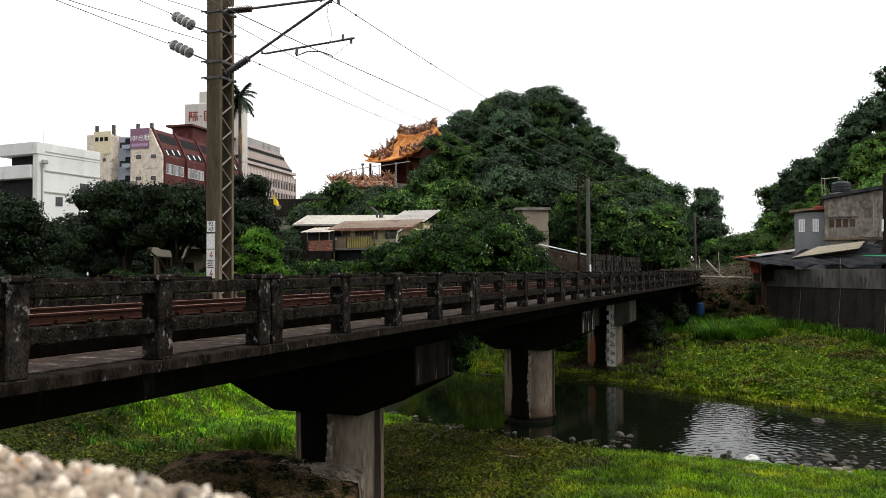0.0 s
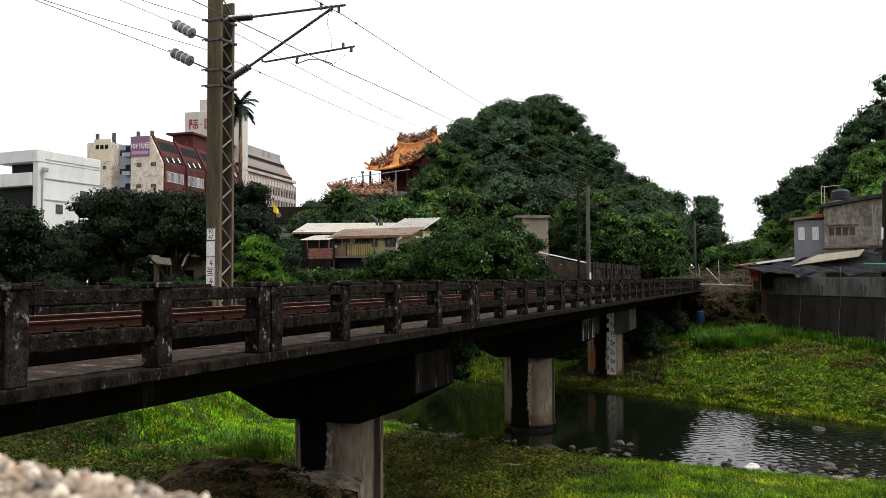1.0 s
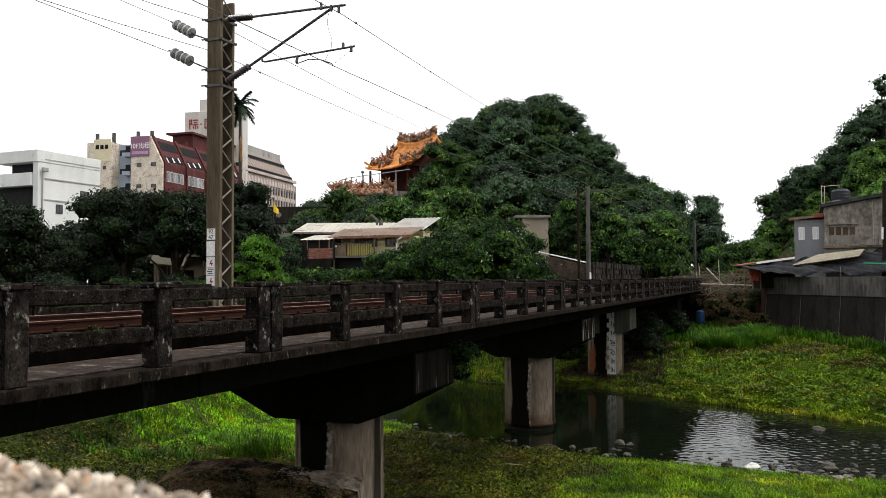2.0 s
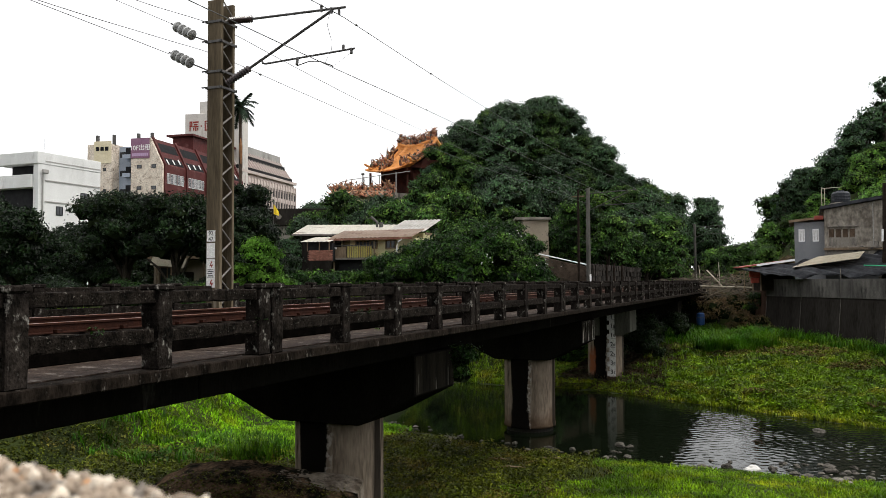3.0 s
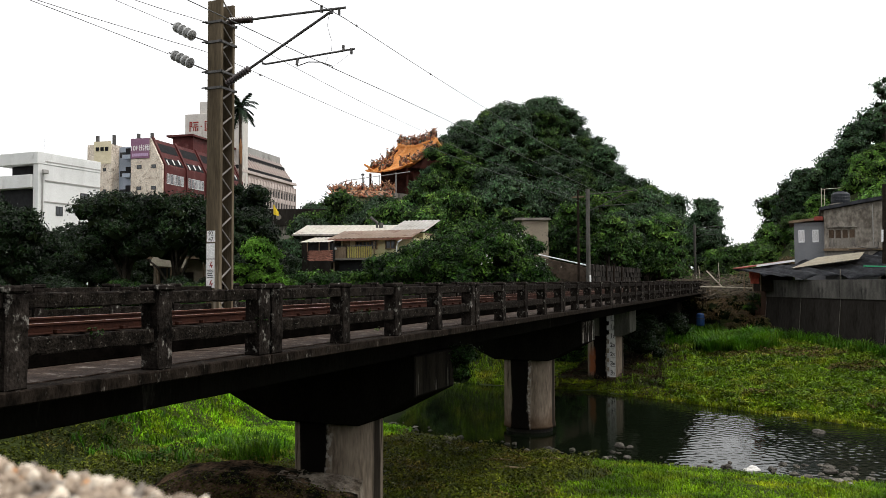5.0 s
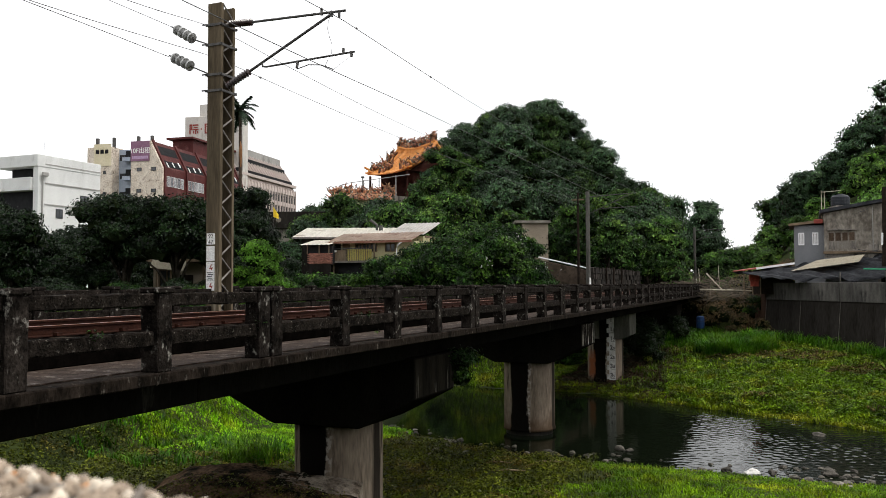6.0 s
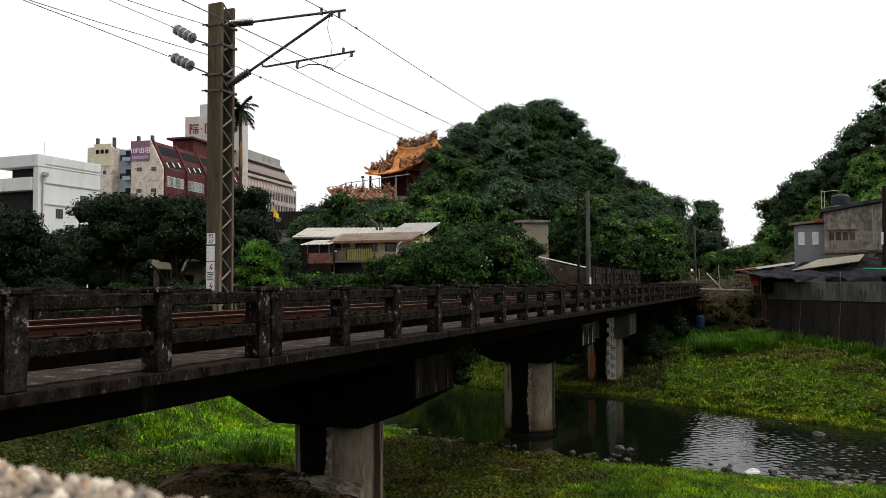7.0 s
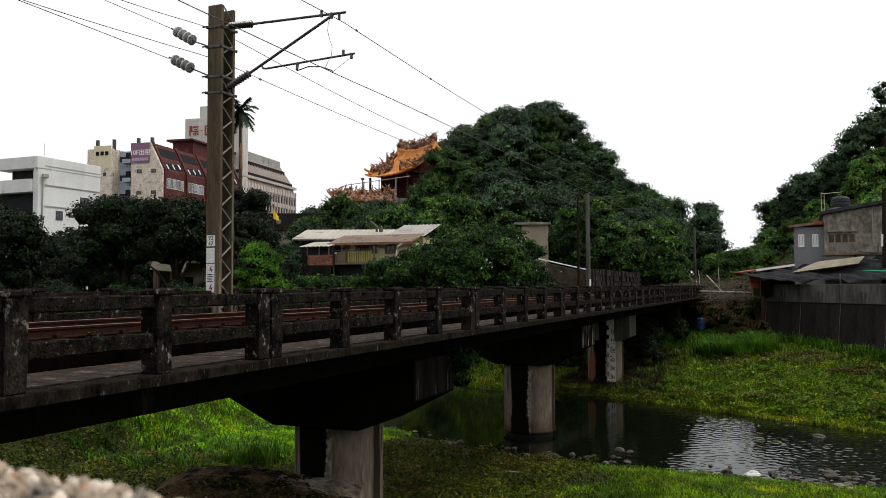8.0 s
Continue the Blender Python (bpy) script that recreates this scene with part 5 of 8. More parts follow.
def apartment_row():
    b = thing("apartment_block", "peeling tall block with maroon roof slope and rental banner", "building",
              survey_pose(-87.6, 200, 2.0, -14))
    X = 20.9
    part("end_wall", boxes((0, 6.9, 0, 18, 0, 38.2), bevel=0.05), MOTTLED_WALL, b)
    part("cream_panel", boxes((2.0, 6.8, -0.12, 0.0, 33.4, 38.9)), CREAM, b, "cream painted panel")
    part("recessed_wall", boxes((6.9, 12.4, 3.0, 18, 0, 37.8)), BLUE_WALL, b, "recessed blue-grey wall")
    bm = bmesh.new()
    prism(bm, [(12.3, 0), (X, 0), (X, 32.6), (17.5, 39.2), (12.3, 39.2)], "y", 0, 0.6)
    part("end_wall", bm, MOTTLED_WALL, b, "peeling cream end wall")
    bm = bmesh.new()
    prism(bm, [(12.4, 0), (X, 0), (X, 32.6), (17.5, 39.2), (12.4, 39.2)], "y", 0.62, 40)
    part("glazed_slope", bm, MAROON, b, "maroon wall and roof slope")
    for x in (1.9, 6.6, 13.4, 17.2):
        part("chimney", boxes((x - 0.3, x + 0.3, 1, 1.7, 37.8, 40.6)), STEEL_DARK, b)
    bm = boxes((12.35, 17.4, -0.25, -0.05, 34.3, 39.15))
    ban = part("banner", bm, PURPLE, b, "purple banner with white lettering")
    text_on(ban, "10F\u51fa\u79df", (14.95, -0.27, 36.25), 1.6, WHITE_SIGN, extrude=0.02)
    for i in range(8):
        part("text_bar", boxes((12.8 + 0.56 * i, 13.2 + 0.56 * i, -0.29, -0.25, 34.8, 35.5)), PALE_PURPLE, ban)
    for x in (3.0, 4.3, 5.6):
        window(b, pose(x, -0.12, 36.6), 0.7, 0.8, DARK_VOID, DARK_VOID, 0)
    for z in (31.6, 26.4, 22.0, 18.0):
        for x in (3.2, 5.0):
            window(b, pose(x, 0, z), 0.6, 0.6, DARK_VOID, PANE, 0)
        for x in (14.6, 18.6):
            window(b, pose(x, 0, z + 0.3), 1.1, 0.7, DARK_VOID, PANE, 0)
    for z in (35.2, 30.6, 26.0, 21.5):
        window(b, pose(8.0, 3.0, z), 1.4, 1.2, DARK_VOID, PANE, 1)
        part("balcony", boxes((9.0, 11.2, 1.2, 3.0, z - 0.6, z + 0.4)), BLUE_WALL, b)
        part("balcony_opening", boxes((9.0, 11.2, 2.6, 2.99, z + 0.4, z + 2.2)), DARK_VOID, b)
    # ribs, openings and white windows along the maroon side
    for i in range(5):
        y = 0.7 + i * 9.6
        bm = bmesh.new()
        prism(bm, [(X + 0.35, 26.4), (X + 0.35, 32.8), (17.7, 39.6), (17.4, 39.2), (X - 0.1, 32.4), (X - 0.1, 26.4)], "y", y, y + 0.7)
        part("rib", bm, MAROON, b)
        if i == 4:
            break
        for k, (f0, f1, m) in enumerate(((0.06, 0.30, DARK_VOID), (0.40, 0.48, MAROON), (0.52, 0.86, DARK_VOID))):
            bm = bmesh.new()
            za, zb = 32.6 + 6.6 * f0, 32.6 + 6.6 * f1
            xa, xb = X - 3.4 * f0, X - 3.4 * f1
            prism(bm, [(xa + 0.06, za), (xb + 0.06, zb), (xb - 0.3, zb), (xa - 0.3, za)], "y", y + 1.2, y + 9.0)
            part("roof_opening", bm, m, b)
        for k in range(3):
            bm = bmesh.new()
            z0 = 32.8 + 0.3 * k
            prism(bm, [(X + 0.15, z0), (X - 0.55, z0 + 1.2), (X - 0.45, z0 + 1.3), (X + 0.25, z0 + 0.1)], "y", y + 1.6 + 2.5 * k, y + 2.0 + 2.5 * k)
            part("tilted_sash", bm, WHITE_FRAME, b)
        for k in range(5):
            window(b, pose(X, y + 1.8 + 1.55 * k, 28.3) @ FACE_X, 1.0, 2.3, WHITE_FRAME, PANE, 1)
            window(b, pose(X, y + 1.8 + 1.55 * k, 22.3) @ FACE_X, 1.0, 2.0, WHITE_FRAME, PANE, 1)
    # roof house in the same maroon
    part("roof_house", boxes((11.0, 17.0, 20, 42, 39.2, 42.9)), MAROON, b)
    part("roof_house_eave", boxes((10.0, 17.8, 18.5, 43, 42.9, 43.4)), MAROON, b)


def hotel():
    b = thing("hotel_building", "grey pink hotel with vertical fins and white tower", "building", survey_pose(-87.6, 200, 2.0, -14))
    X = 19.6
    part("wall", boxes((2, X, 41, 79, 0, 33.6)), PINK, b)
    bm = bmesh.new()
    prism(bm, [(2, 33.6), (X + 0.4, 33.6), (X + 0.2, 35.0), (17.6, 38.6), (14.2, 43.6), (2, 43.6)], "y", 41, 78.8)
    part("sloped_top", bm, PINK, b)
    part("parapet", boxes((3, 14.0, 41, 79.4, 43.6, 46.2)), GREY_WALL, b)
    part("terrace_band", boxes((X - 4, X + 0.5, 41, 79.2, 36.4, 37.2)), PINK, b)
    part("window_strip", boxes((16.6, 18.75, 41.2, 78.6, 37.2, 38.4)), DARK_VOID, b)
    part("window_strip", boxes((14.6, 16.0, 41.2, 78.6, 41.4, 42.6)), DARK_VOID, b)
    bm = bmesh.new()
    fin = boxes((-0.05, 0.5, -0.2, 0.2, 0, 35.4))
    fm = mesh_of("fin", fin, PINK)
    sl = bmesh.new()
    prism(sl, [(18.3, 38.4), (14.3, 44.2), (13.9, 43.4), (17.6, 38.0)], "y", -0.22, 0.22)
    sm = mesh_of("sloped_fin", sl, PINK)
    for i in range(20):
        shared("fin", fm, b, pose(X, 41.4 + i * 1.97, 0))
        shared("sloped_fin", sm, b, pose(0, 41.4 + i * 1.97, 0))
    band = mesh_of("spandrel", boxes((0.0, 0.35, 41, 79, 0, 1.3)), PINK)
    for z in (8.6, 12.1, 15.6, 19.1, 22.6, 26.1, 29.6):
        shared("spandrel", band, b, pose(X, 0, z))
    glass = mesh_of("window_strip", boxes((0.0, 0.12, 41.2, 78.8, 0, 2.1)), PANE)
    for z in (9.9, 13.4, 16.9, 20.4, 23.9, 27.4, 30.9):
        shared("window_strip", glass, b, pose(X, 0, z))
    # tower with a sign
    t = part("tower", boxes((0.6, 19.6, 44, 47, 30, 56.2), bevel=0.1), GREY_TOWER, b, "white tower with red sign characters")
    t.matrix_basis = pose(0.4, -2, -2.1)
    part("tower_top", boxes((5.3, 13, 43, 52, 53.9, 57.8)), GREY_TOWER, b)
    # sign marks on the tower, as plain strokes
    def strokes(x, z, s, segs):
        for (x0, z0, x1, z1) in segs:
            bm = bmesh.new()
            box(bm, x + x0 * s, x + x1 * s, 41.8, 41.96, z + z0 * s, z + z1 * s)
            part("sign_mark", bm, RED_INK, b, "red sign stroke")
    strokes(2.6, 48.9, 2.9, [(0, 0.0, 0.1, 1.0), (0, 0.9, 0.3, 1.0), (0.2, 0.5, 0.3, 1.0), (0, 0.45, 0.3, 0.55), (0.4, 0.85, 1.0, 0.97), (0.5, 0.6, 0.9, 0.7),
                              (0.35, 0.4, 1.0, 0.5), (0.65, 0.0, 0.75, 0.42), (0.42, 0.05, 0.52, 0.3), (0.88, 0.05, 0.98, 0.3)])
    strokes(7.6, 48.9, 2.9, [(0, 0, 0.09, 1.0), (0.9, 0, 1.0, 1.0), (0, 0.9, 1, 1), (0, 0, 1, 0.1), (0.2, 0.65, 0.8, 0.75), (0.25, 0.35, 0.5, 0.55), (0.6, 0.2, 0.7, 0.85),
                             (0.2, 0.2, 0.55, 0.28)])
    strokes(6.3, 50.1, 0.7, [(0, 0, 0.5, 0.5)])


GREY_TOWER = mat("off_white_tower", (0.46, 0.43, 0.40), (0.54, 0.51, 0.47), scale=0.2, rough=0.9, bump=0.05, stretch=(1, 1, 0.3),
                 spots=(0.36, 0.32, 0.28), spot_scale=0.3)
white_building()
apartment_row()
hotel()


def low_wall_building():
    b = thing("flat_roofed_building", "low dark concrete building with round emblems behind the trees", "building", survey_pose(-26.5, 120, 2, 0))
    part("wall", boxes((0, 9, 0, 8, 0, 12.5)), STAINED_WALL, b)
    part("roof_band", boxes((-0.4, 9.4, -0.5, 8, 12.5, 15.0), bevel=0.05), WALL_DARK, b, "dark roof band")
    for x in (2.4, 5.6):
        bm = bmesh.new()
        tube(bm, [(x, -0.52, 13.8), (x, -0.6, 13.8)], 0.4, 16)
        part("emblem", bm, STAINED_WALL, b, "pale round emblem")
    f = thing("flag", "small yellow flag on a pole above the low building", "flag", survey_pose(-24.6, 118, 13.0, 0))
    bm = bmesh.new()
    tube(bm, [(0, 0, 0), (0, 0, 5.2)], 0.05, 6)
    part("flagpole", bm, STEEL_DARK, f)
    bm = bmesh.new()
    for i in range(6):
        x0, x1 = i * 0.13, (i + 1) * 0.13
        vs = [bm.verts.new(q) for q in ((x0, 0.12 * math.sin(i * 1.3), 4.6 - 0.2 * i), (x1, 0.12 * math.sin(i * 1.3 + 1.3), 4.4 - 0.2 * i),
                                       (x1, 0.12 * math.sin(i * 1.3 + 1.3), 3.05 - 0.05 * i), (x0, 0.12 * math.sin(i * 1.3), 3.1 - 0.05 * i))]
        bm.faces.new(vs)
    bmesh.ops.remove_doubles(bm, verts=bm.verts, dist=0.02)
    bmesh.ops.solidify(bm, geom=list(bm.faces), thickness=0.02)
    return part("cloth", bm, YELLOW_FLAG, f, "yellow cloth")


FLAG = low_wall_building()


def palm():
    p = survey(-23.8, 95)
    t = thing("palm_tree", "tall palm tree with drooping feathery fronds", "palm tree", pose(p.x, p.y, 4.0))
    bm = bmesh.new()
    tube(bm, [(0, 0, -0.5), (0.1, 0, 8), (0.15, 0, 15), (0.1, 0, 21.0), (0.1, 0, 23.0)], [0.28, 0.22, 0.20, 0.17, 0.24], 10)
    part("trunk", bm, PALM_BARK, t, smooth=True)
    bm = bmesh.new()
    tube(bm, [(0.3, -0.2, 19.0), (0.42, -0.3, 18.0), (0.36, -0.2, 16.0)], [0.06, 0.2, 0.08], 7)
    part("dead_leaf_sheath", bm, mat("dry_sheath", (0.16, 0.075, 0.035), (0.24, 0.12, 0.055), rough=0.9), t, "orange-brown dry leaf sheath")
    rnd = random.Random(11)
    for i in range(19):
        az = i * 2.4 + rnd.uniform(-0.2, 0.2)
        lift = rnd.uniform(-0.6, 1.2)
        L = rnd.uniform(2.2, 3.1)
        pts = []
        for k in range(8):
            s = k / 7
            d = L * s
            pts.append(Vector((math.cos(az) * d * (1 - 0.25 * s), math.sin(az) * d * (1 - 0.25 * s), 22.8 + lift * d * 1.05 - 0.20 * d * d * (0.7 + 0.5 * lift))))
        bm = bmesh.new()
        tube(bm, pts, [0.05 * (1 - 0.8 * k / 7) for k in range(8)], 4)
        side = Vector((-math.sin(az), math.cos(az), 0))
        for k in range(1, 8):
            for sub in range(6):
                q = pts[k - 1].lerp(pts[k], sub / 6)
                fw = (pts[k] - pts[k - 1]).normalized()
                for sgn in (-1, 1):
                    ln = 0.72 * math.sin(math.pi * min(1, 0.18 + 0.8 * (k - 1 + sub / 6) / 7)) + 0.15
                    tip = q + side * sgn * ln * 0.7 + fw * ln * 0.5 + Vector((0, 0, -0.35 * ln + rnd.uniform(-0.1, 0.1)))
                    a = bm.verts.new(q - fw * 0.055)
                    b2 = bm.verts.new(q + fw * 0.055)
                    bm.faces.new((a, b2, bm.verts.new(tip + fw * 0.02)))
        part("frond", bm, LEAF_PALM, t)
    return t


LEAF_PALM = leaf_mat("palm_leaf", (0.010, 0.019, 0.012), (0.024, 0.040, 0.022), glow=0.15)
PALM_BARK = mat("palm_bark", (0.035, 0.025, 0.02), (0.075, 0.055, 0.04), scale=1.5, rough=0.95, bump=0.5, stretch=(1, 1, 3))
PALM = palm()


# ---- temple on the hill ----
def curved_roof(parent, half_ridge, half_eave, run, top, drop, lift, side):
    """One slope of a swept temple roof: z sags from ridge to eave and turns up at the corners."""
    nu, nv = 25, 10
    bm = bmesh.new()
    rows = []
    for j in range(nv):
        v = j / (nv - 1)
        half = half_ridge + (half_eave - half_ridge) * v
        row = []
        for i in range(nu):
            u = 2 * i / (nu - 1) - 1
            z = top - drop * (1 - (1 - v) ** 1.7) + lift * abs(u) ** 3 * (0.55 + 0.45 * v)
            row.append(bm.verts.new((u * half, side * run * v, z)))
        rows.append(row)
    for a, b in zip(rows, rows[1:]):
        for i in range(nu - 1):
            bm.faces.new((a[i], a[i + 1], b[i + 1], b[i]))
    bmesh.ops.solidify(bm, geom=list(bm.faces), thickness=0.3)
    part("roof_slope", bm, ORANGE_TILE, parent, "orange glazed roof slope")
    for i in range(34):
        u = 2 * (i + 0.5) / 34 - 1
        pts = []
        for j in range(7):
            v = j / 6
            half = half_ridge + (half_eave - half_ridge) * v
            pts.append((u * half, side * run * v, top + 0.16 - drop * (1 - (1 - v) ** 1.7) + lift * abs(u) ** 3 * (0.55 + 0.45 * v)))
        bm = bmesh.new()
        tube(bm, pts, 0.09, 5)
        part("cover_rib", bm, ORANGE_TILE, parent)


def ornament_run(parent, pts, tall, n, seed):
    """Crowded glazed figures along a ridge line."""
    rnd = random.Random(seed)
    bm = bmesh.new()
    P = [Vector(p) for p in pts]
    for i in range(n):
        f = i / n * (len(P) - 1)
        k = min(int(f), len(P) - 2)
        q = P[k].lerp(P[k + 1], f - k)
        h = tall * rnd.uniform(0.35, 1.0)
        bend = [q + Vector((rnd.uniform(-0.2, 0.2), rnd.uniform(-0.2, 0.2), -0.1))]
        for s in range(3):
            bend.append(bend[-1] + Vector((rnd.uniform(-0.45, 0.45), rnd.uniform(-0.3, 0.3), h / 3)))
        tube(bm, bend, [0.2 * rnd.uniform(0.7, 1.4), 0.24, 0.15, 0.03], 5)
        bmesh.ops.create_icosphere(bm, subdivisions=1, radius=rnd.uniform(0.18, 0.34), matrix=Matrix.Translation(bend[rnd.randrange(3)]))
        for s in range(3):
            c = bend[1 + s % 3]
            tube(bm, [c, c + Vector((rnd.uniform(-0.6, 0.6), rnd.uniform(-0.3, 0.3), rnd.uniform(-0.1, 0.5)))], [0.11, 0.02], 4)
    ob = part("ridge_ornament", bm, ORNAMENT, parent, "colourful glazed ridge ornament")
    tagged(ob, kind="stuff")


# temple red with the shade below the roof put into the colour
TEMPLE_DARK = mat("shaded_red_timber", (0.03, 0.010, 0.007), (0.06, 0.018, 0.012), scale=1.0, rough=0.8)


def temple():
    t = thing("temple", "hilltop temple with an orange swept roof and crowded ornaments", "temple", survey_pose(-4.3, 136, 22.6, -45))
    part("hall", boxes((-3.9, 3.9, -4.6, 4.8, -8, 2.2)), TEMPLE_DARK, t, "red hall wall darkened for the eave shade")
    part("plinth", boxes((-6.5, 5, -9.5, 6.0, -11, -2.6)), STAINED_WALL, t)
    for side in (-1, 1):
        curved_roof(t, 4.5, 5.3, 7.0, 6.3, 4.9, 0.65, side)
    for sx in (-1, 1):
        bm = bmesh.new()
        prism(bm, [(-5.6, 1.8), (5.6, 1.8), (3.2, 3.2), (0.7, 6.2), (-0.7, 6.2), (-3.2, 3.2)], "x", sx * 4.3 - 0.2, sx * 4.3 + 0.2)
        part("gable", bm, TEMPLE_DARK, t, "red gable wall darkened for the roof shade")
        for sy in (-1, 1):
            pts = []
            for j in range(8):
                v = j / 7
                pts.append((sx * (4.5 + 0.8 * v), sy * 7.0 * v, 6.45 + 0.65 * (0.55 + 0.45 * v) - 4.9 * (1 - (1 - v) ** 1.7) + (0.9 * v ** 6)))
            bm = bmesh.new()
            tube(bm, pts, [0.32 - 0.02 * k for k in range(8)], 6)
            part("hip_ridge", bm, ORANGE_TILE, t, "orange tiled hip ridge")
            ornament_run(t, [(x, y, z + 0.15) for x, y, z in pts[1:7]], 1.25, 26, 7 + sx * 3 + sy)
            bm = bmesh.new()
            tube(bm, [(sx * 4.15, q[1], q[2] - 0.75) for q in pts], 0.22, 6)
            part("verge_band", bm, ORANGE_TILE, t, "orange tiled verge band")
    ridge = [(4.5 * (2 * k / 10 - 1), 0, 6.4 + 0.9 * abs(2 * k / 10 - 1) ** 3) for k in range(11)]
    bm = bmesh.new()
    tube(bm, ridge, 0.42, 8)
    part("main_ridge", bm, ORANGE_TILE, t)
    ornament_run(t, [(x, y, z + 0.3) for x, y, z in ridge], 1.7, 110, 21)
    # two descending ridges on the front slope, each ending in figures
    for u in (-0.5, 0.45):
        pts = []
        for j in range(8):
            v = j / 7 * 0.85
            pts.append((u * (4.5 + 0.8 * v), -7.0 * v, 6.55 - 4.9 * (1 - (1 - v) ** 1.7) + 0.65 * abs(u) ** 3 * (0.55 + 0.45 * v)))
        bm = bmesh.new()
        tube(bm, pts, 0.22, 6)
        part("slope_ridge", bm, ORANGE_TILE, t)
        ornament_run(t, [(x, y, z + 0.1) for x, y, z in pts[4:]], 1.6, 18, 51 + int(u * 10))
    for i in range(4):
        x = -4.6 + 3.0 * i
        bm = bmesh.new()
        lathe(bm, [(0.22, -3), (0.20, 1.6)], 10, (x, -6.3, 0))
        part("column", bm, TEMPLE_DARK, t)
    # grey awning on thin posts before the hall
    bm = bmesh.new()
    prism(bm, [(-9.2, 0.35), (-6.2, 0.95), (-6.2, 1.07), (-9.2, 0.47)], "x", -7.4, 5.0)
    part("awning", bm, GREY_WALL, t, "grey metal awning")
    for x in (-6.2, -3.0, 0.8, 4.8):
        bm = bmesh.new()
        tube(bm, [(x, -9.0, -3), (x, -9.0, 0.6)], 0.09, 6)
        part("awning_post", bm, GREY_WALL, t)
    ornament_run(t, [(-6.4, -9.3, -2.5), (5.0, -9.3, -2.5)], 1.7, 40, 31)
    # lower gate roof with its own figures
    g = thing("temple_gate", "lower temple terrace with ornaments over a pale yellow wall", "temple gate", survey_pose(-12.8, 124, 16.1, 8))
    part("wall", boxes((-3.6, 4.0, -1.0, 3.0, -6, 3.1)), YELLOW_WALL, g, "pale yellow wall")
    bm = bmesh.new()
    prism(bm, [(-2.0, 3.1), (0.4, 4.3), (2.6, 3.1), (2.6, 2.9), (-2.0, 2.9)], "x", -4.2, 5.0)
    part("roof", bm, ORNAMENT, g, "low weathered tiled roof")
    ornament_run(g, [(-4.2, 0.3, 4.1), (0, 0.3, 3.9), (5.0, 0.3, 4.2)], 1.5, 60, 41)
    ornament_run(g, [(-4.2, -1.8, 3.1), (5.0, -1.8, 3.1)], 0.9, 20, 43)
    bm = bmesh.new()
    tube(bm, [(0.6, 0.2, 3.8), (0.6, 0.2, 6.6)], 0.09, 6)
    part("lamp_post", bm, STEEL_DARK, g)
    part("lamp", boxes((0.35, 0.85, -0.05, 0.45, 6.4, 6.7), bevel=0.08), STEEL_DARK, g)


temple()


# ---- houses beyond the bridge ----
def corrugated(parent, name, x0, x1, y0, z0, y1, z1, material, label="", pitch=0.3, amp=0.03):
    """A corrugated sheet from (y0, z0) up to (y1, z1), ribs running down the slope."""
    n = max(2, int((x1 - x0) / pitch * 4))
    bm = bmesh.new()
    lo, hi = [], []
    for i in range(n + 1):
        x = x0 + (x1 - x0) * i / n
        w = amp * math.sin(i * math.pi / 2)
        lo.append(bm.verts.new((x, y0, z0 + w)))
        hi.append(bm.verts.new((x, y1, z1 + w)))
    for i in range(n):
        bm.faces.new((lo[i], lo[i + 1], hi[i + 1], hi[i]))
    bmesh.ops.solidify(bm, geom=list(bm.faces), thickness=0.05)
    return part(name, bm, material, parent, label)


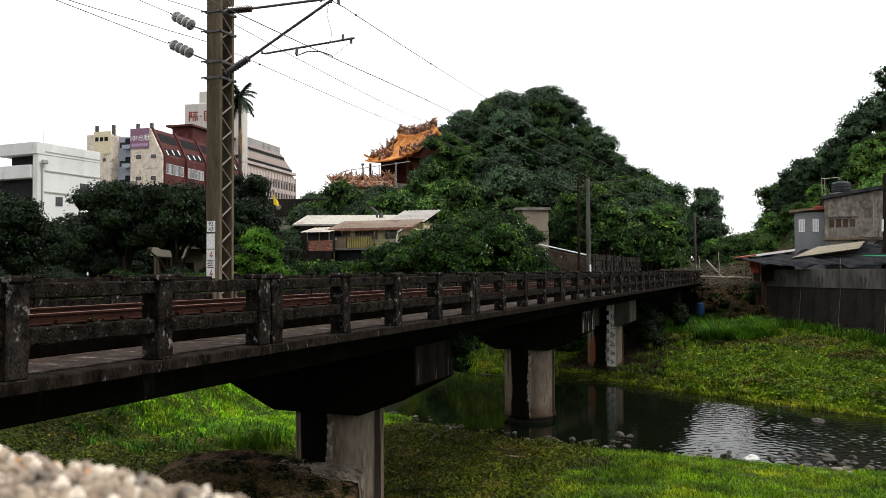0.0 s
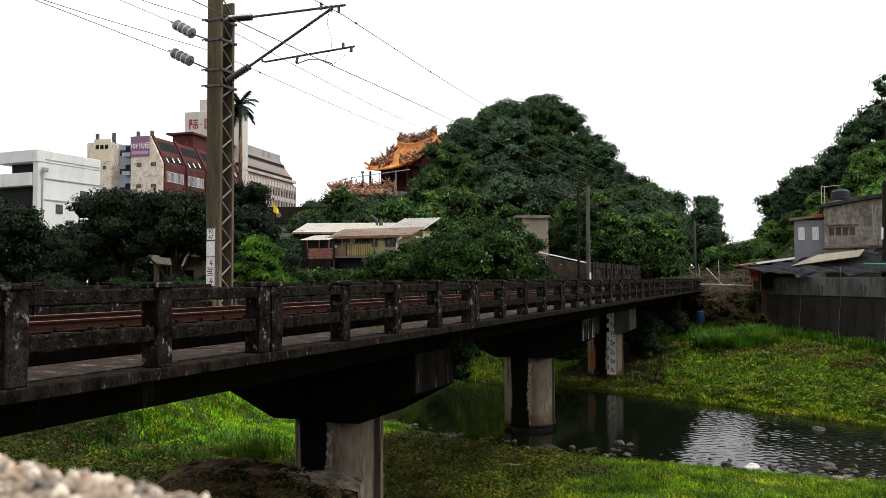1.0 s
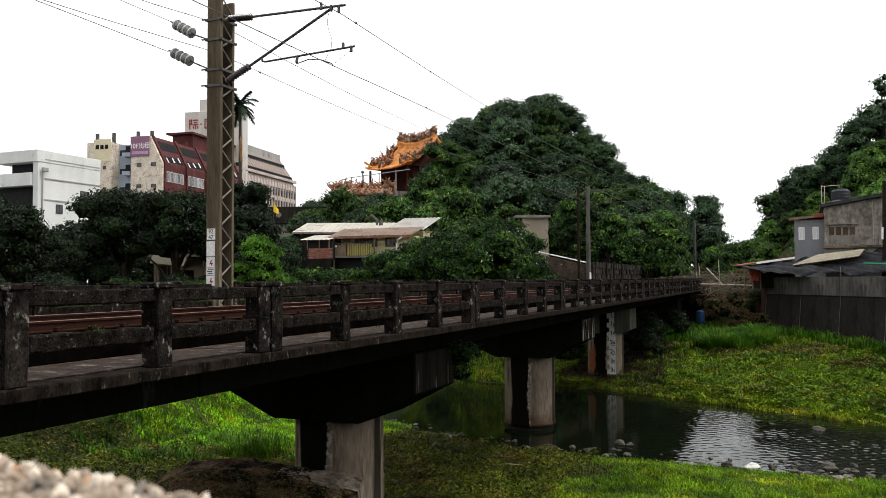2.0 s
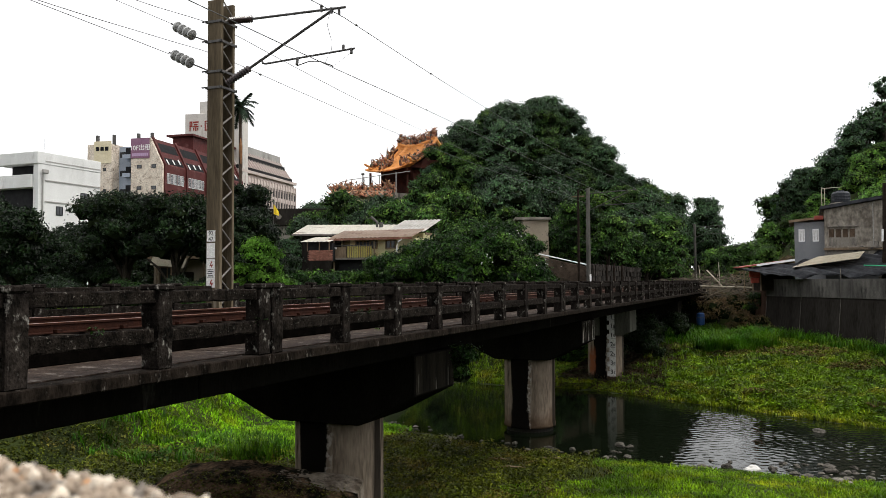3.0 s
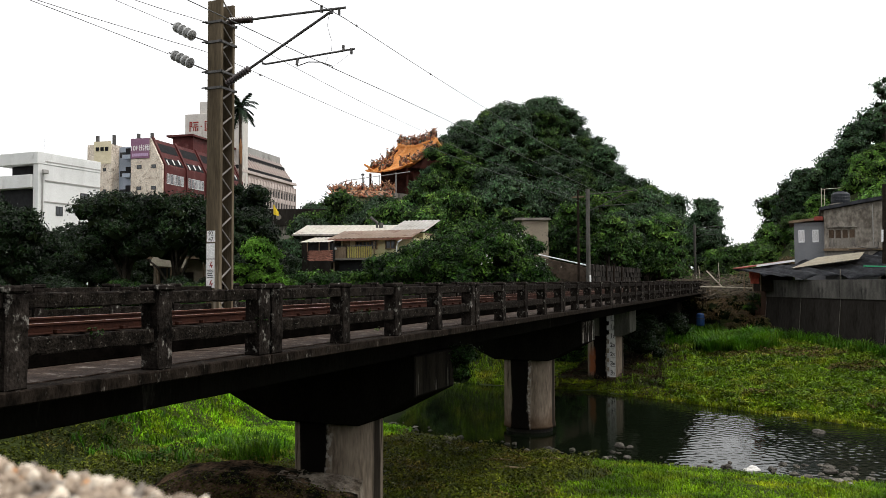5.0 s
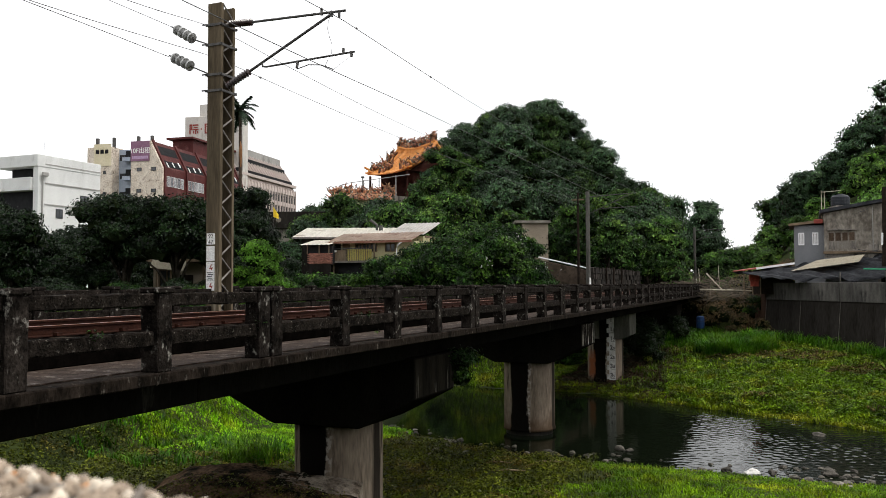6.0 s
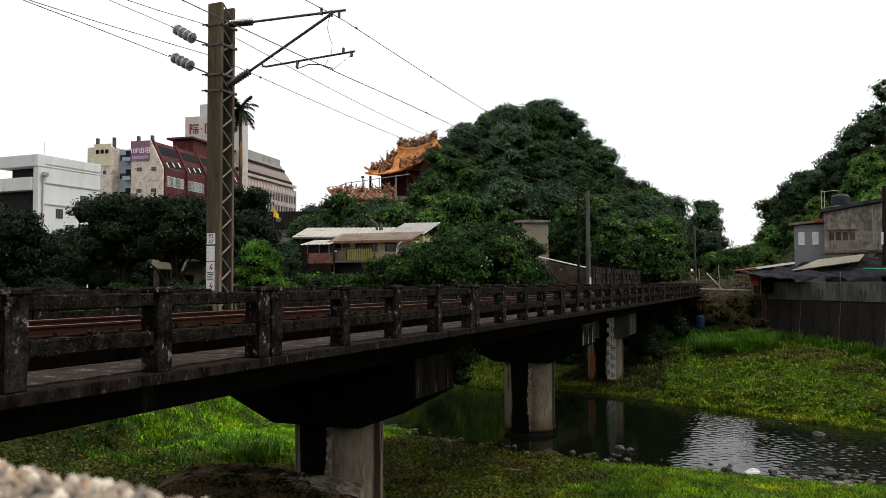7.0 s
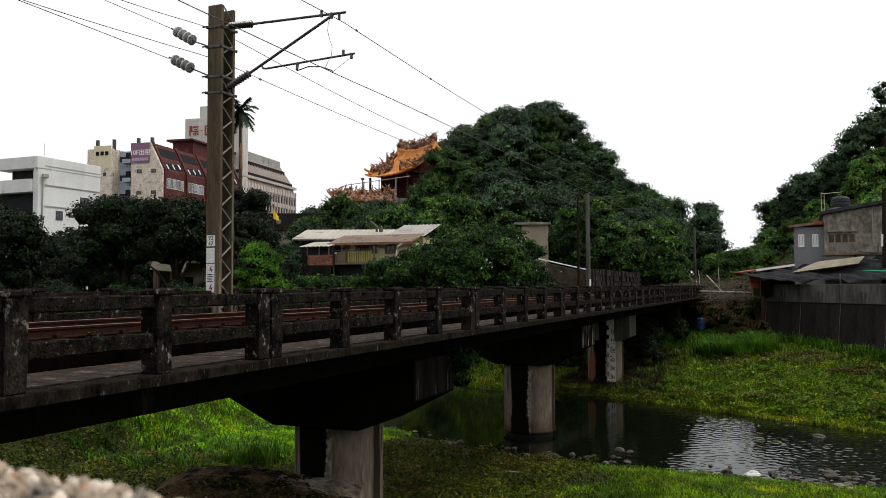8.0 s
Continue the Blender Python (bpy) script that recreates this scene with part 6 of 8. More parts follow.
def riverside_houses():
    h = thing("house", "low house with a faded brown roof and a yellow balcony panel", "house", survey_pose(-10.03, 71, 0, -20))
    part("wall", boxes((0.6, 7.6, 1.3, 5.0, 2.5, 9.95)), YELLOW_WALL, h, "pale yellow wall")
    corrugated(h, "roof", 0.0, 7.9, 0.0, 10.0, 3.1, 10.84, ROOF_BROWN, "faded brown metal roof", 0.4, 0.022)
    part("fascia", boxes((0.0, 7.9, -0.05, 0.0, 9.80, 9.98)), FASCIA, h, "peeling red-brown fascia board")
    corrugated(h, "balcony_panel", 1.75, 4.1, 0.20, 8.32, 0.22, 9.30, YELLOW_PANEL, "yellow corrugated balcony panel", 0.22, 0.03)
    part("balcony_floor", boxes((0.4, 4.4, 0.15, 1.3, 8.14, 8.30)), STAINED_WALL, h)
    part("balcony_side", boxes((0.55, 1.65, 0.18, 0.26, 8.3, 9.25)), WOOD_OLD, h, "brown boarded side")
    part("balcony_rail", boxes((0.4, 4.4, 0.10, 0.16, 9.32, 9.38)), STEEL_DARK, h)
    bal = mesh_of("baluster", boxes((0, 0.03, 0.08, 0.11, 8.3, 9.34)), STEEL_DARK)
    for i in range(15):
        shared("baluster", bal, h, pose(1.7 + 0.17 * i, 0, 0))
    for x, w in ((2.4, 0.55), (3.1, 0.55), (3.8, 0.5), (5.4, 0.8)):
        window(h, pose(x, 1.3, 9.15), w, 0.6, WOOD_OLD, PANE, 1)
    part("door", boxes((0.8, 1.5, 1.24, 1.3, 8.3, 9.9)), WOOD_OLD, h, "brown boarded door")
    part("notice", boxes((0.50, 0.78, 0.10, 0.15, 9.05, 9.22)), WHITE_FRAME, h, "small white notice")
    for x in (0.42, 4.3):
        part("post", boxes((x, x + 0.1, 0.16, 0.26, 2.5, 9.8)), WOOD_OLD, h)
    part("undercroft", boxes((0.6, 5.4, 0.9, 1.28, 2.5, 8.13)), DARK_VOID, h)
    bm = bmesh.new()
    tube(bm, [(6.6, -0.1, 8.2), (6.55, -0.1, 9.2), (6.7, -0.1, 9.6), (7.0, -0.05, 9.8)], 0.05, 6)
    part("downpipe", bm, WHITE_FRAME, h, "white curved downpipe")
    b = thing("house", "small brick lean-to house with a pale roof", "house", survey_pose(-12.2, 70.5, 0, -14))
    part("dark_room", boxes((0.3, 2.6, 0.4, 3, 8.0, 9.6)), DARK_VOID, b)
    for row in range(11):
        for i in range(9):
            x0 = 0.55 + 0.245 * i - (0.12 if row % 2 else 0)
            shared("brick", HOUSE_BRICK, b, pose(x0, 0.2, 8.07 + 0.082 * row))
    part("wall", boxes((0.4, 2.55, 0.215, 0.4, 2.5, 8.96)), WALL_DARK, b)
    for x in (0.4, 1.5, 2.4):
        part("post", boxes((x, x + 0.07, 0.12, 0.19, 8.9, 9.7)), WOOD_OLD, b)
    corrugated(b, "roof", -0.1, 2.7, -0.4, 9.66, 3.0, 10.25, ROOF_WHITE, "pale metal roof", 0.4, 0.02)
    w = thing("house", "long shed house with a white metal roof", "house", survey_pose(0, 76, 0, 0))
    # near-black wall colour stands for the shade below the white roof
    part("wall", boxes((-13.0, -2.5, -1.0, 4, 2.5, 10.5)), WALL_DARK, w)
    corrugated(w, "roof", -13.6, -3.2, -2.6, 10.54, 5.5, 11.92, ROOF_WHITE, "white metal roof", 0.5, 0.018)
    part("fascia", boxes((-13.6, -3.2, -2.66, -2.6, 10.40, 10.54)), STAINED_WALL, w)
    bm = bmesh.new()
    tube(bm, [(-6.4, 3.0, 11.2), (-6.4, 3.0, 12.0), (-7.0, 2.8, 12.5)], 0.13, 8)
    part("stove_pipe", bm, STEEL_DARK, w, "bent flue pipe")
    bm = bmesh.new()
    tube(bm, [(-6.0, 2.9, 11.2), (-6.0, 2.9, 11.95)], 0.2, 8)
    part("vent", bm, STEEL_DARK, w)
    g = thing("house", "house with a light grey metal gable roof among the shrubs", "house", survey_pose(-1.55, 71, 0, -16))
    part("wall", boxes((-3.3, -0.3, 0.4, 5, 2.5, 10.5)), YELLOW_WALL, g)
    corrugated(g, "roof", -3.7, 0.0, -0.1, 10.58, 5.3, 12.02, GREY_ROOF, "light grey metal roof", 0.36, 0.03)
    part("barge_board", boxes((0.0, 0.06, -0.1, 5.3, 10.3, 10.5)), WOOD_OLD, g)
    t = thing("house", "tan rendered house wall with a small window among trees", "house", survey_pose(0, 85, 0, 0))
    part("wall", boxes((8.3, 11.0, 0, 5, 4, 12.6)), TAN_WALL, t)
    part("roof", boxes((7.5, 11.2, -0.4, 5.3, 12.6, 12.85)), STAINED_WALL, t, "flat roof edge")
    window(t, pose(9.05, 0, 10.05), 0.45, 0.9, WOOD_OLD, BRICK_RED, 0)
    s = thing("shed", "weathered flat roofed shed under the trees", "shed", survey_pose(0, 53, 0, 0))
    part("wall", boxes((-18.8, -14.6, 0, 3.5, 4, 7.7)), TAN_WALL, s)
    part("roof", boxes((-19.0, -14.0, -0.8, 4, 7.75, 7.9)), WOOD_OLD, s, "thin weathered roof")
    bm = bmesh.new()
    prism(bm, [(-18.7, 7.35), (-16.4, 7.15), (-16.4, 7.75), (-18.5, 8.05)], "y", -0.95, -0.9)
    part("gable_sheet", bm, FIBRO, s, "pale gable sheet")
    for x in (-18.4, -17.5, -15.4):
        part("post", boxes((x, x + 0.09, -0.7, -0.6, 4, 7.7)), WOOD_OLD, s)
    window(s, pose(-17.9, 0, 6.2), 0.9, 1.0, WOOD_OLD, PANE, 1)
    part("door", boxes((-17.2, -16.2, -0.05, 0.0, 4.6, 6.9)), TIMBER, s)
    # sloping hand rail and garden wall by the tan house
    r = thing("garden_wall", "sloping dark garden wall with a pale rail", "wall")
    a, b2 = survey(8.2, 70, 8.55), survey(12.8, 70, 7.5)
    bm = bmesh.new()
    tube(bm, [a, b2], 0.06, 6)
    part("rail", bm, WHITE_FRAME, r, "pale top rail")
    bm = bmesh.new()
    side = Vector((0.1, 0.2, 0))
    lo = [a.lerp(b2, k / 12) for k in range(13)]
    ring = [(q + side - Vector((0, 0, 0.25)), q + side + Vector((0.05, 0.25, -0.25)), Vector((q.x, q.y, 4.9)) + side + Vector((0.05, 0.25, 0)), Vector((q.x, q.y, 4.9)) + side) for q in lo]
    vs = [[bm.verts.new(p) for p in four] for four in ring]
    for v0, v1 in zip(vs, vs[1:]):
        for k in range(4):
            bm.faces.new((v0[k], v0[(k + 1) % 4], v1[(k + 1) % 4], v1[k]))
    bm.faces.new(vs[0])
    bm.faces.new(vs[-1][::-1])
    part("wall", bm, RUSTY_SLOPE, r, "dark brown garden wall")


RUSTY_SLOPE = mat("brown_garden_wall", (0.030, 0.022, 0.016), (0.075, 0.055, 0.040), scale=1.5, rough=0.95, bump=0.4, spots=(0.014, 0.013, 0.008), spot_scale=1.2)
HOUSE_BRICK = mesh_of("brick", boxes((0, 0.235, 0, 0.06, 0, 0.07), bevel=0.006), mat("faded_red_brick", (0.20, 0.085, 0.06), (0.32, 0.15, 0.11), scale=3.0, rough=0.9, bump=0.3, per_object=0.35))
FASCIA = mat("peeling_fascia", (0.14, 0.055, 0.035), (0.26, 0.14, 0.10), scale=1.2, rough=0.8, bump=0.2)
GREY_ROOF = mat("light_grey_roof", (0.5, 0.48, 0.45), (0.6, 0.58, 0.55), scale=0.6, rough=0.55, bump=0.1, spots=(0.3, 0.26, 0.22), spot_scale=0.5)
riverside_houses()


# ---- the river wall and the houses on it ----
RUSTY_WALL = mat("brown_stained_wall", (0.022, 0.013, 0.009), (0.075, 0.042, 0.028), scale=1.2, rough=0.95, bump=0.4, stretch=(1.5, 1.5, 0.3), spots=(0.010, 0.009, 0.008), spot_scale=1.2, spec=0.02)
SEAM = mat("pale_mortar", (0.03, 0.027, 0.022), (0.15, 0.14, 0.12), scale=2.2, rough=0.95, bump=0.3)


def river_wall():
    w = thing("wall_river", "black stained concrete river wall with a grey parapet", "wall", kind="structure")
    for (ax, ay), (bx, by) in zip(WALL_LINE[1:], WALL_LINE[2:]):
        a, b = Vector((ax, ay)), Vector((bx, by))
        L = (b - a).length
        ang = math.degrees(math.atan2(by - ay, bx - ax))
        n = max(1, round(L / 4.4))
        for i in range(n):
            m = pose(*a.lerp(b, i / n), 0, 0, 0, ang)
            bm = bmesh.new()
            prism(bm, [(-0.45, 0), (0.6, 0), (0.6, 4.95), (-0.02, 4.95)], "x", 0.012, L / n - 0.012)
            part("wall_panel", bm, WALL_DARK, w).matrix_basis = m
            bm = bmesh.new()
            prism(bm, [(-0.453, 0.4), (-0.40, 0.4), (0.0, 4.95), (-0.026, 4.95)], "x", -0.022, 0.022)
            part("joint_seam", bm, SEAM, w, "pale mortar seam").matrix_basis = m
            bm = boxes((0.02, L / n - 0.02, -0.10, 0.25, 4.952, 6.28), bevel=0.02)
            part("parapet_panel", bm, PARAPET, w, "grey streaked parapet").matrix_basis = m
        for i in range(n + 1):
            q = a.lerp(b, i / n)
            bm = bmesh.new()
            tube(bm, [(q.x, q.y + 0.1, 6.2), (q.x, q.y + 0.1, 7.0)], 0.04, 6)
            part("stake", bm, STAINED_WALL, w)
    a, b = Vector(WALL_LINE[1]), Vector(WALL_LINE[0])
    L = (b - a).length
    ang = math.degrees(math.atan2(b.y - a.y, b.x - a.x))
    bm = bmesh.new()
    prism(bm, [(0, 0.5), (L, 0.5), (L, 5.0), (0, 6.2)], "y", -0.5, 0.1)
    part("return_wall", bm, RUSTY_WALL, w, "brown stained return wall").matrix_basis = pose(a.x, a.y, 0, 0, 0, ang)


river_wall()


RAIN_WALL = mat("rain_streaked_render", (0.10, 0.086, 0.07), (0.33, 0.30, 0.255), scale=0.5, rough=0.95, bump=0.3, fine=4, stretch=(1, 1, 0.6),
                spots=(0.035, 0.030, 0.024), spot_scale=0.55, spot_edge=(0.50, 0.70), swing=0.3)
RED_CRATE = mat("red_crate_plastic", (0.22, 0.030, 0.018), (0.34, 0.07, 0.05), scale=4, rough=0.6, bump=0.2)
SHUTTER = mat("old_shutter_wood", (0.045, 0.03, 0.02), (0.09, 0.062, 0.042), scale=3, rough=0.9, bump=0.3, stretch=(1, 1, 0.3), per_object=0.3)


def wall_houses():
    h = thing("house", "two storey rain-stained concrete house with wooden shutters", "house", survey_pose(30.9, 66, 5.7, -24))
    part("wall", boxes((0, 7.0, 0, 7, 0, 3.0)), STAINED_WALL, h)
    bm = bmesh.new()
    prism(bm, [(0.0, 3.0), (7.0, 3.0), (7.0, 7.3), (0.0, 6.2)], "y", 0, 7)
    part("upper_wall", bm, RAIN_WALL, h, "rain-stained upper wall")
    bm = bmesh.new()
    prism(bm, [(-0.3, 6.2), (7.6, 7.45), (7.6, 7.7), (-0.3, 6.45)], "y", -0.5, 7.4)
    part("roof", bm, TARP, h, "dark roof edge with loose sheets")
    part("ledge", boxes((-0.1, 7.1, -0.25, 0.0, 2.9, 3.1)), WOOD_OLD, h)
    part("window_hood", boxes((0.25, 2.35, -0.24, 0.0, 4.78, 4.86)), STAINED_WALL, h, "thin concrete window hood")
    for i in range(4):
        x = 0.32 + 0.5 * i
        part("shutter", boxes((x, x + 0.38, -0.03, -0.001, 3.95, 4.6)), SHUTTER, h, "old dark wooden shutter")
        part("frame_bar", boxes((x + 0.385, x + 0.48, -0.05, -0.001, 3.2, 4.7)), STAINED_WALL, h)
        part("sill_panel", boxes((x, x + 0.38, -0.035, -0.001, 3.25, 3.9)), STAINED_WALL, h, "pale panel below the shutter")
    part("corner_pipe", boxes((6.9, 7.1, -0.12, 0.0, 0, 7.4)), STEEL_DARK, h)
    bm = bmesh.new()
    tube(bm, [(3.5, -0.08, 3.2), (3.5, -0.08, 6.6)], 0.035, 5)
    part("downpipe", bm, GREY_WALL, h)
    rc = random.Random(77)
    for i in range(3):
        x0, x1 = rc.uniform(0.1, 3.0), rc.uniform(3.5, 4.4)
        z0, z1 = ((3.2, 3.1), (6.15, 6.85), (3.0, 3.05))[i]
        bm = bmesh.new()
        tube(bm, [(x0, -0.3, z0), ((x0 + x1) / 2, -0.4, (z0 + z1) / 2 - rc.uniform(0.05, 0.3)), (x1, -0.3, z1)], 0.022, 5)
        part("cable", bm, WIRE if i % 2 else TARP, h)
    part("patch", boxes((3.2, 3.9, -0.03, -0.001, 3.15, 3.6)), STAINED_WALL, h, "patch of newer render")
    a = thing("house_annex", "blue-grey sided annex with two barred windows", "house", survey_pose(29.1, 67.5, 5.5, -24))
    part("wall", boxes((0, 2.4, 0, 5, 0, 5.5), bevel=0.02), SLATE_WALL, a)
    for i in range(13):
        part("siding_board", boxes((0.0, 2.4, -0.03, -0.001, 2.6 + 0.22 * i, 2.6 + 0.22 * i + 0.2)), SLATE_WALL, a)
    bm = bmesh.new()
    prism(bm, [(-0.4, 5.45), (2.7, 5.75), (2.7, 5.95), (-0.4, 5.65)], "y", -0.4, 5.2)
    part("roof", bm, WOOD_OLD, a, "brown roof edge")
    part("roof_cap", boxes((1.5, 2.2, -0.5, 0.3, 5.6, 5.95), bevel=0.06), RED_PAINT, a, "red roof cap")
    for x in (0.55, 1.6):
        window(a, pose(x, -0.03, 3.95), 0.28, 0.85, WHITE_FRAME, GREY_WALL, 2)
    k = thing("water_tank", "round dark water tank on the roof", "water tank", survey_pose(33.75, 69, 12.75, 0))
    bm = bmesh.new()
    lathe(bm, [(0.70, 0), (0.74, 0.1), (0.74, 0.75), (0.55, 0.92), (0.25, 0.98), (0.25, 1.05)], 20)
    part("body", bm, TANK, k, smooth=False)
    for z in (0.25, 0.5):
        bm = bmesh.new()
        tube(bm, [(0.75 * math.cos(i * math.tau / 20), 0.75 * math.sin(i * math.tau / 20), z) for i in range(21)], 0.03, 5)
        part("hoop", bm, TANK, k)
    bm = boxes((-0.7, 0.7, -0.7, 0.7, -1.0, 0.0))
    part("stand", bm, STAINED_WALL, k)
    f = thing("roof_frame", "thin yellowish metal pipes on the roof", "pipe frame", survey_pose(31.9, 68.5, 12.3, 0))
    for pts in (((0, 0, -0.6), (0, 0, 1.7)), ((0, 0, 1.6), (1.7, 0.3, 1.75)), ((0.25, 0, -0.6), (0.25, 0, 1.6))):
        bm = bmesh.new()
        tube(bm, pts, 0.025, 5)
        part("pipe", bm, FIBRO, f)
    c = thing("canopy", "cream fibre-cement lean-to roof below the house", "roof", survey_pose(27.0, 62.5, 0, -14))
    inv = c.matrix_basis.inverted()
    lo0, lo1, hi0, hi1 = [inv @ survey(*q) for q in ((26.2, 61.5, 7.15), (30.6, 60.0, 7.8), (29.4, 64.0, 8.05), (32.6, 63.0, 8.45))]
    bm = bmesh.new()
    rows = []
    for j in range(4):
        rows.append([bm.verts.new(lo0.lerp(lo1, i / 60).lerp(hi0.lerp(hi1, i / 60), j / 3) + Vector((0, 0, 0.012 * math.sin(i * math.pi / 2)))) for i in range(61)])
    for a0, b0 in zip(rows, rows[1:]):
        for i in range(60):
            bm.faces.new((a0[i], a0[i + 1], b0[i + 1], b0[i]))
    bmesh.ops.solidify(bm, geom=list(bm.faces), thickness=0.04)
    part("sheet", bm, FIBRO, c, "cream fibre sheet")
    part("back_wall", boxes((2.6, 6.4, 2.6, 2.8, 5.4, 8.2)), SLATE_WALL, c)
    part("post", boxes((0.5, 0.6, -1.0, -0.9, 5.4, 7.2)), WOOD_OLD, c)
    part("post", boxes((6.2, 6.3, -1.0, -0.9, 5.4, 7.2)), WOOD_OLD, c)
    d = thing("canopy", "small white edged red lean-to roof", "roof", survey_pose(23.2, 64.5, 0, -6))
    bm = bmesh.new()
    prism(bm, [(0.2, 7.19), (4.1, 7.74), (4.1, 7.82), (0.2, 7.27)], "y", -0.8, 2.0)
    part("sheet", bm, RED_PAINT, d, "red roof sheet")
    bm = bmesh.new()
    prism(bm, [(1.3, 7.30), (4.15, 7.70), (4.15, 7.86), (1.3, 7.46)], "y", -0.9, -0.8)
    part("gutter", bm, WHITE_FRAME, d, "white gutter")
    part("wall", boxes((1.7, 4.2, -0.2, 1.8, 5.4, 7.3)), TIMBER, d)
    for x in (0.35, 1.0, 1.6):
        part("post", boxes((x, x + 0.07, -0.7, -0.63, 5.4, 7.25)), WOOD_OLD, d)
    part("panel", boxes((0.75, 1.5, -0.9, -0.72, 6.45, 7.05)), RED_CRATE, d, "faded red plastic crate")
    part("panel", boxes((0.85, 1.45, -0.95, -0.73, 6.0, 6.42)), RED_CRATE, d, "faded red plastic crate")
    # sagging black shade cloth along the wall
    t = thing("shade_cloth", "sagging black shade cloth stretched behind the parapet", "shade cloth", survey_pose(0, 0, 0, 0))
    rng = np.random.default_rng(9)
    nx, ny = 60, 14
    V = []
    for j in range(ny):
        for i in range(nx):
            u, v = i / (nx - 1), j / (ny - 1)
            r, a = 23.8 + 12.5 * u - 1.0 * v, 60.6 + 3.6 * v - 5.0 * u * (1 - v)
            z = 6.85 + 1.0 * v * (0.2 + 1.5 * u) + 0.13 * math.sin(u * 24 + v * 3) * (1 - v * 0.5) + 0.10 * math.sin(u * 53 + v * 9) + rng.normal(0, 0.02)
            z -= 0.35 * (1 - v) ** 3
            p = survey(r, a, z)
            V.append((p.x, p.y, p.z))
    F = [(j * nx + i, j * nx + i + 1, (j + 1) * nx + i + 1, (j + 1) * nx + i) for j in range(ny - 1) for i in range(nx - 1)]
    bm = bmesh.new()
    vs = [bm.verts.new(v) for v in V]
    for q in F:
        bm.faces.new([vs[i] for i in q])
    bmesh.ops.solidify(bm, geom=list(bm.faces), thickness=0.03)
    ob = part("cloth", bm, TARP, t, smooth=True)
    ob.matrix_parent_inverse = t.matrix_basis.inverted()
    g = thing("cloth_rope", "green rope tied along the shade cloth", "rope")
    bm = bmesh.new()
    tube(bm, [survey(30.2, 58.6, 7.25), survey(32.2, 58.3, 7.2), survey(33.6, 58, 7.3), survey(36, 57.5, 7.2)], 0.05, 6)
    part("rope", bm, mat("green_rope", (0.03, 0.25, 0.12), (0.05, 0.32, 0.17), rough=0.8), g)
    s = thing("utility_pole", "dark leaning wooden post with a white tip beside the house", "pole", survey_pose(32.78, 60.5, 5.2, 0))
    bm = bmesh.new()
    tube(bm, [(0, 0, 0), (0.1, 0, 3.2), (0.15, 0, 8.2)], [0.35, 0.25, 0.2], 10)
    part("shaft", bm, TIMBER, s)
    bm = bmesh.new()
    tube(bm, [(-0.33, -0.3, 3.85), (-0.30, -0.3, 4.75)], 0.07, 8)
    part("white_pipe", bm, WHITE_FRAME, s, "white plastic pipe")


wall_houses()


# ---- grass and weeds ----
WEED_YELLOW = leaf_mat("yellow_weed", (0.10, 0.16, 0.006), (0.19, 0.24, 0.01), tip=(0.27, 0.25, 0.014), glow=0.3, vary=0.5)


MEADOW = leaf_mat("meadow_grass", (0.095, 0.25, 0.005), (0.20, 0.40, 0.010), tip=(0.28, 0.38, 0.014), glow=0.35, vary=0.6)
LITTER = leaf_mat("brown_litter", (0.016, 0.010, 0.006), (0.050, 0.032, 0.020), tip=(0.085, 0.06, 0.04), glow=0.1, vary=0.7, spec=0.02)
LITTER_PALE = leaf_mat("dry_weed_leaf", (0.050, 0.038, 0.016), (0.12, 0.085, 0.035), tip=(0.10, 0.12, 0.02), glow=0.15, vary=0.7, spec=0.02)
REED = leaf_mat("long_grass", (0.022, 0.080, 0.004), (0.060, 0.150, 0.006), tip=(0.10, 0.17, 0.008), glow=0.3, vary=0.5)


def blades(name, label, n, xr, yr, lo, hi, width, material, seed, keep=None, clump=0.0):
    rng = np.random.default_rng(seed)
    x = rng.uniform(*xr, n)
    y = rng.uniform(*yr, n)
    if clump:
        c = rng.integers(0, max(1, n // 14), n)
        cx, cy = rng.uniform(*xr, n // 14 + 1), rng.uniform(*yr, n // 14 + 1)
        x, y = cx[c] + rng.normal(0, clump, n), cy[c] + rng.normal(0, clump, n)
    ok = np.abs(y - river_mid(x)) - river_half(x) > 0.05
    if keep is not None:
        ok &= keep(x, y)
    x, y = x[ok], y[ok]
    z = height(x, y) - 0.03
    m = len(x)
    patch = 0.7 + 0.6 * (0.5 + 0.5 * np.sin(x * 0.9 + 1.3 * np.sin(y * 0.7)) * np.sin(y * 0.8 + np.sin(x * 0.6)))
    L = rng.uniform(lo, hi, m) * patch
    az = rng.uniform(0, math.tau, m)
    bend = rng.uniform(0.25, 1.0, m) * L
    w = width * rng.uniform(0.7, 1.3, m)
    dx, dy = np.cos(az), np.sin(az)
    P = np.stack([x, y, z], 1)
    S = np.stack([-dy * w, dx * w, np.zeros(m)], 1)
    mid = P + np.stack([dx * bend * 0.35, dy * bend * 0.35, L * 0.65], 1)
    tip = P + np.stack([dx * bend, dy * bend, L * (1 - 0.25 * bend / L)], 1)
    V = np.stack([P - S * 0.5, P + S * 0.5, mid + S * 0.4, mid - S * 0.4, tip + S * 0.06, tip - S * 0.06], 1).reshape(-1, 3)
    i = np.arange(m) * 6
    F = np.concatenate([np.stack([i, i + 1, i + 2, i + 3], 1), np.stack([i + 3, i + 2, i + 4, i + 5], 1)])
    ob = raw_obj(name, V, F, material)
    return tagged(ob, label, "grass", kind="stuff")


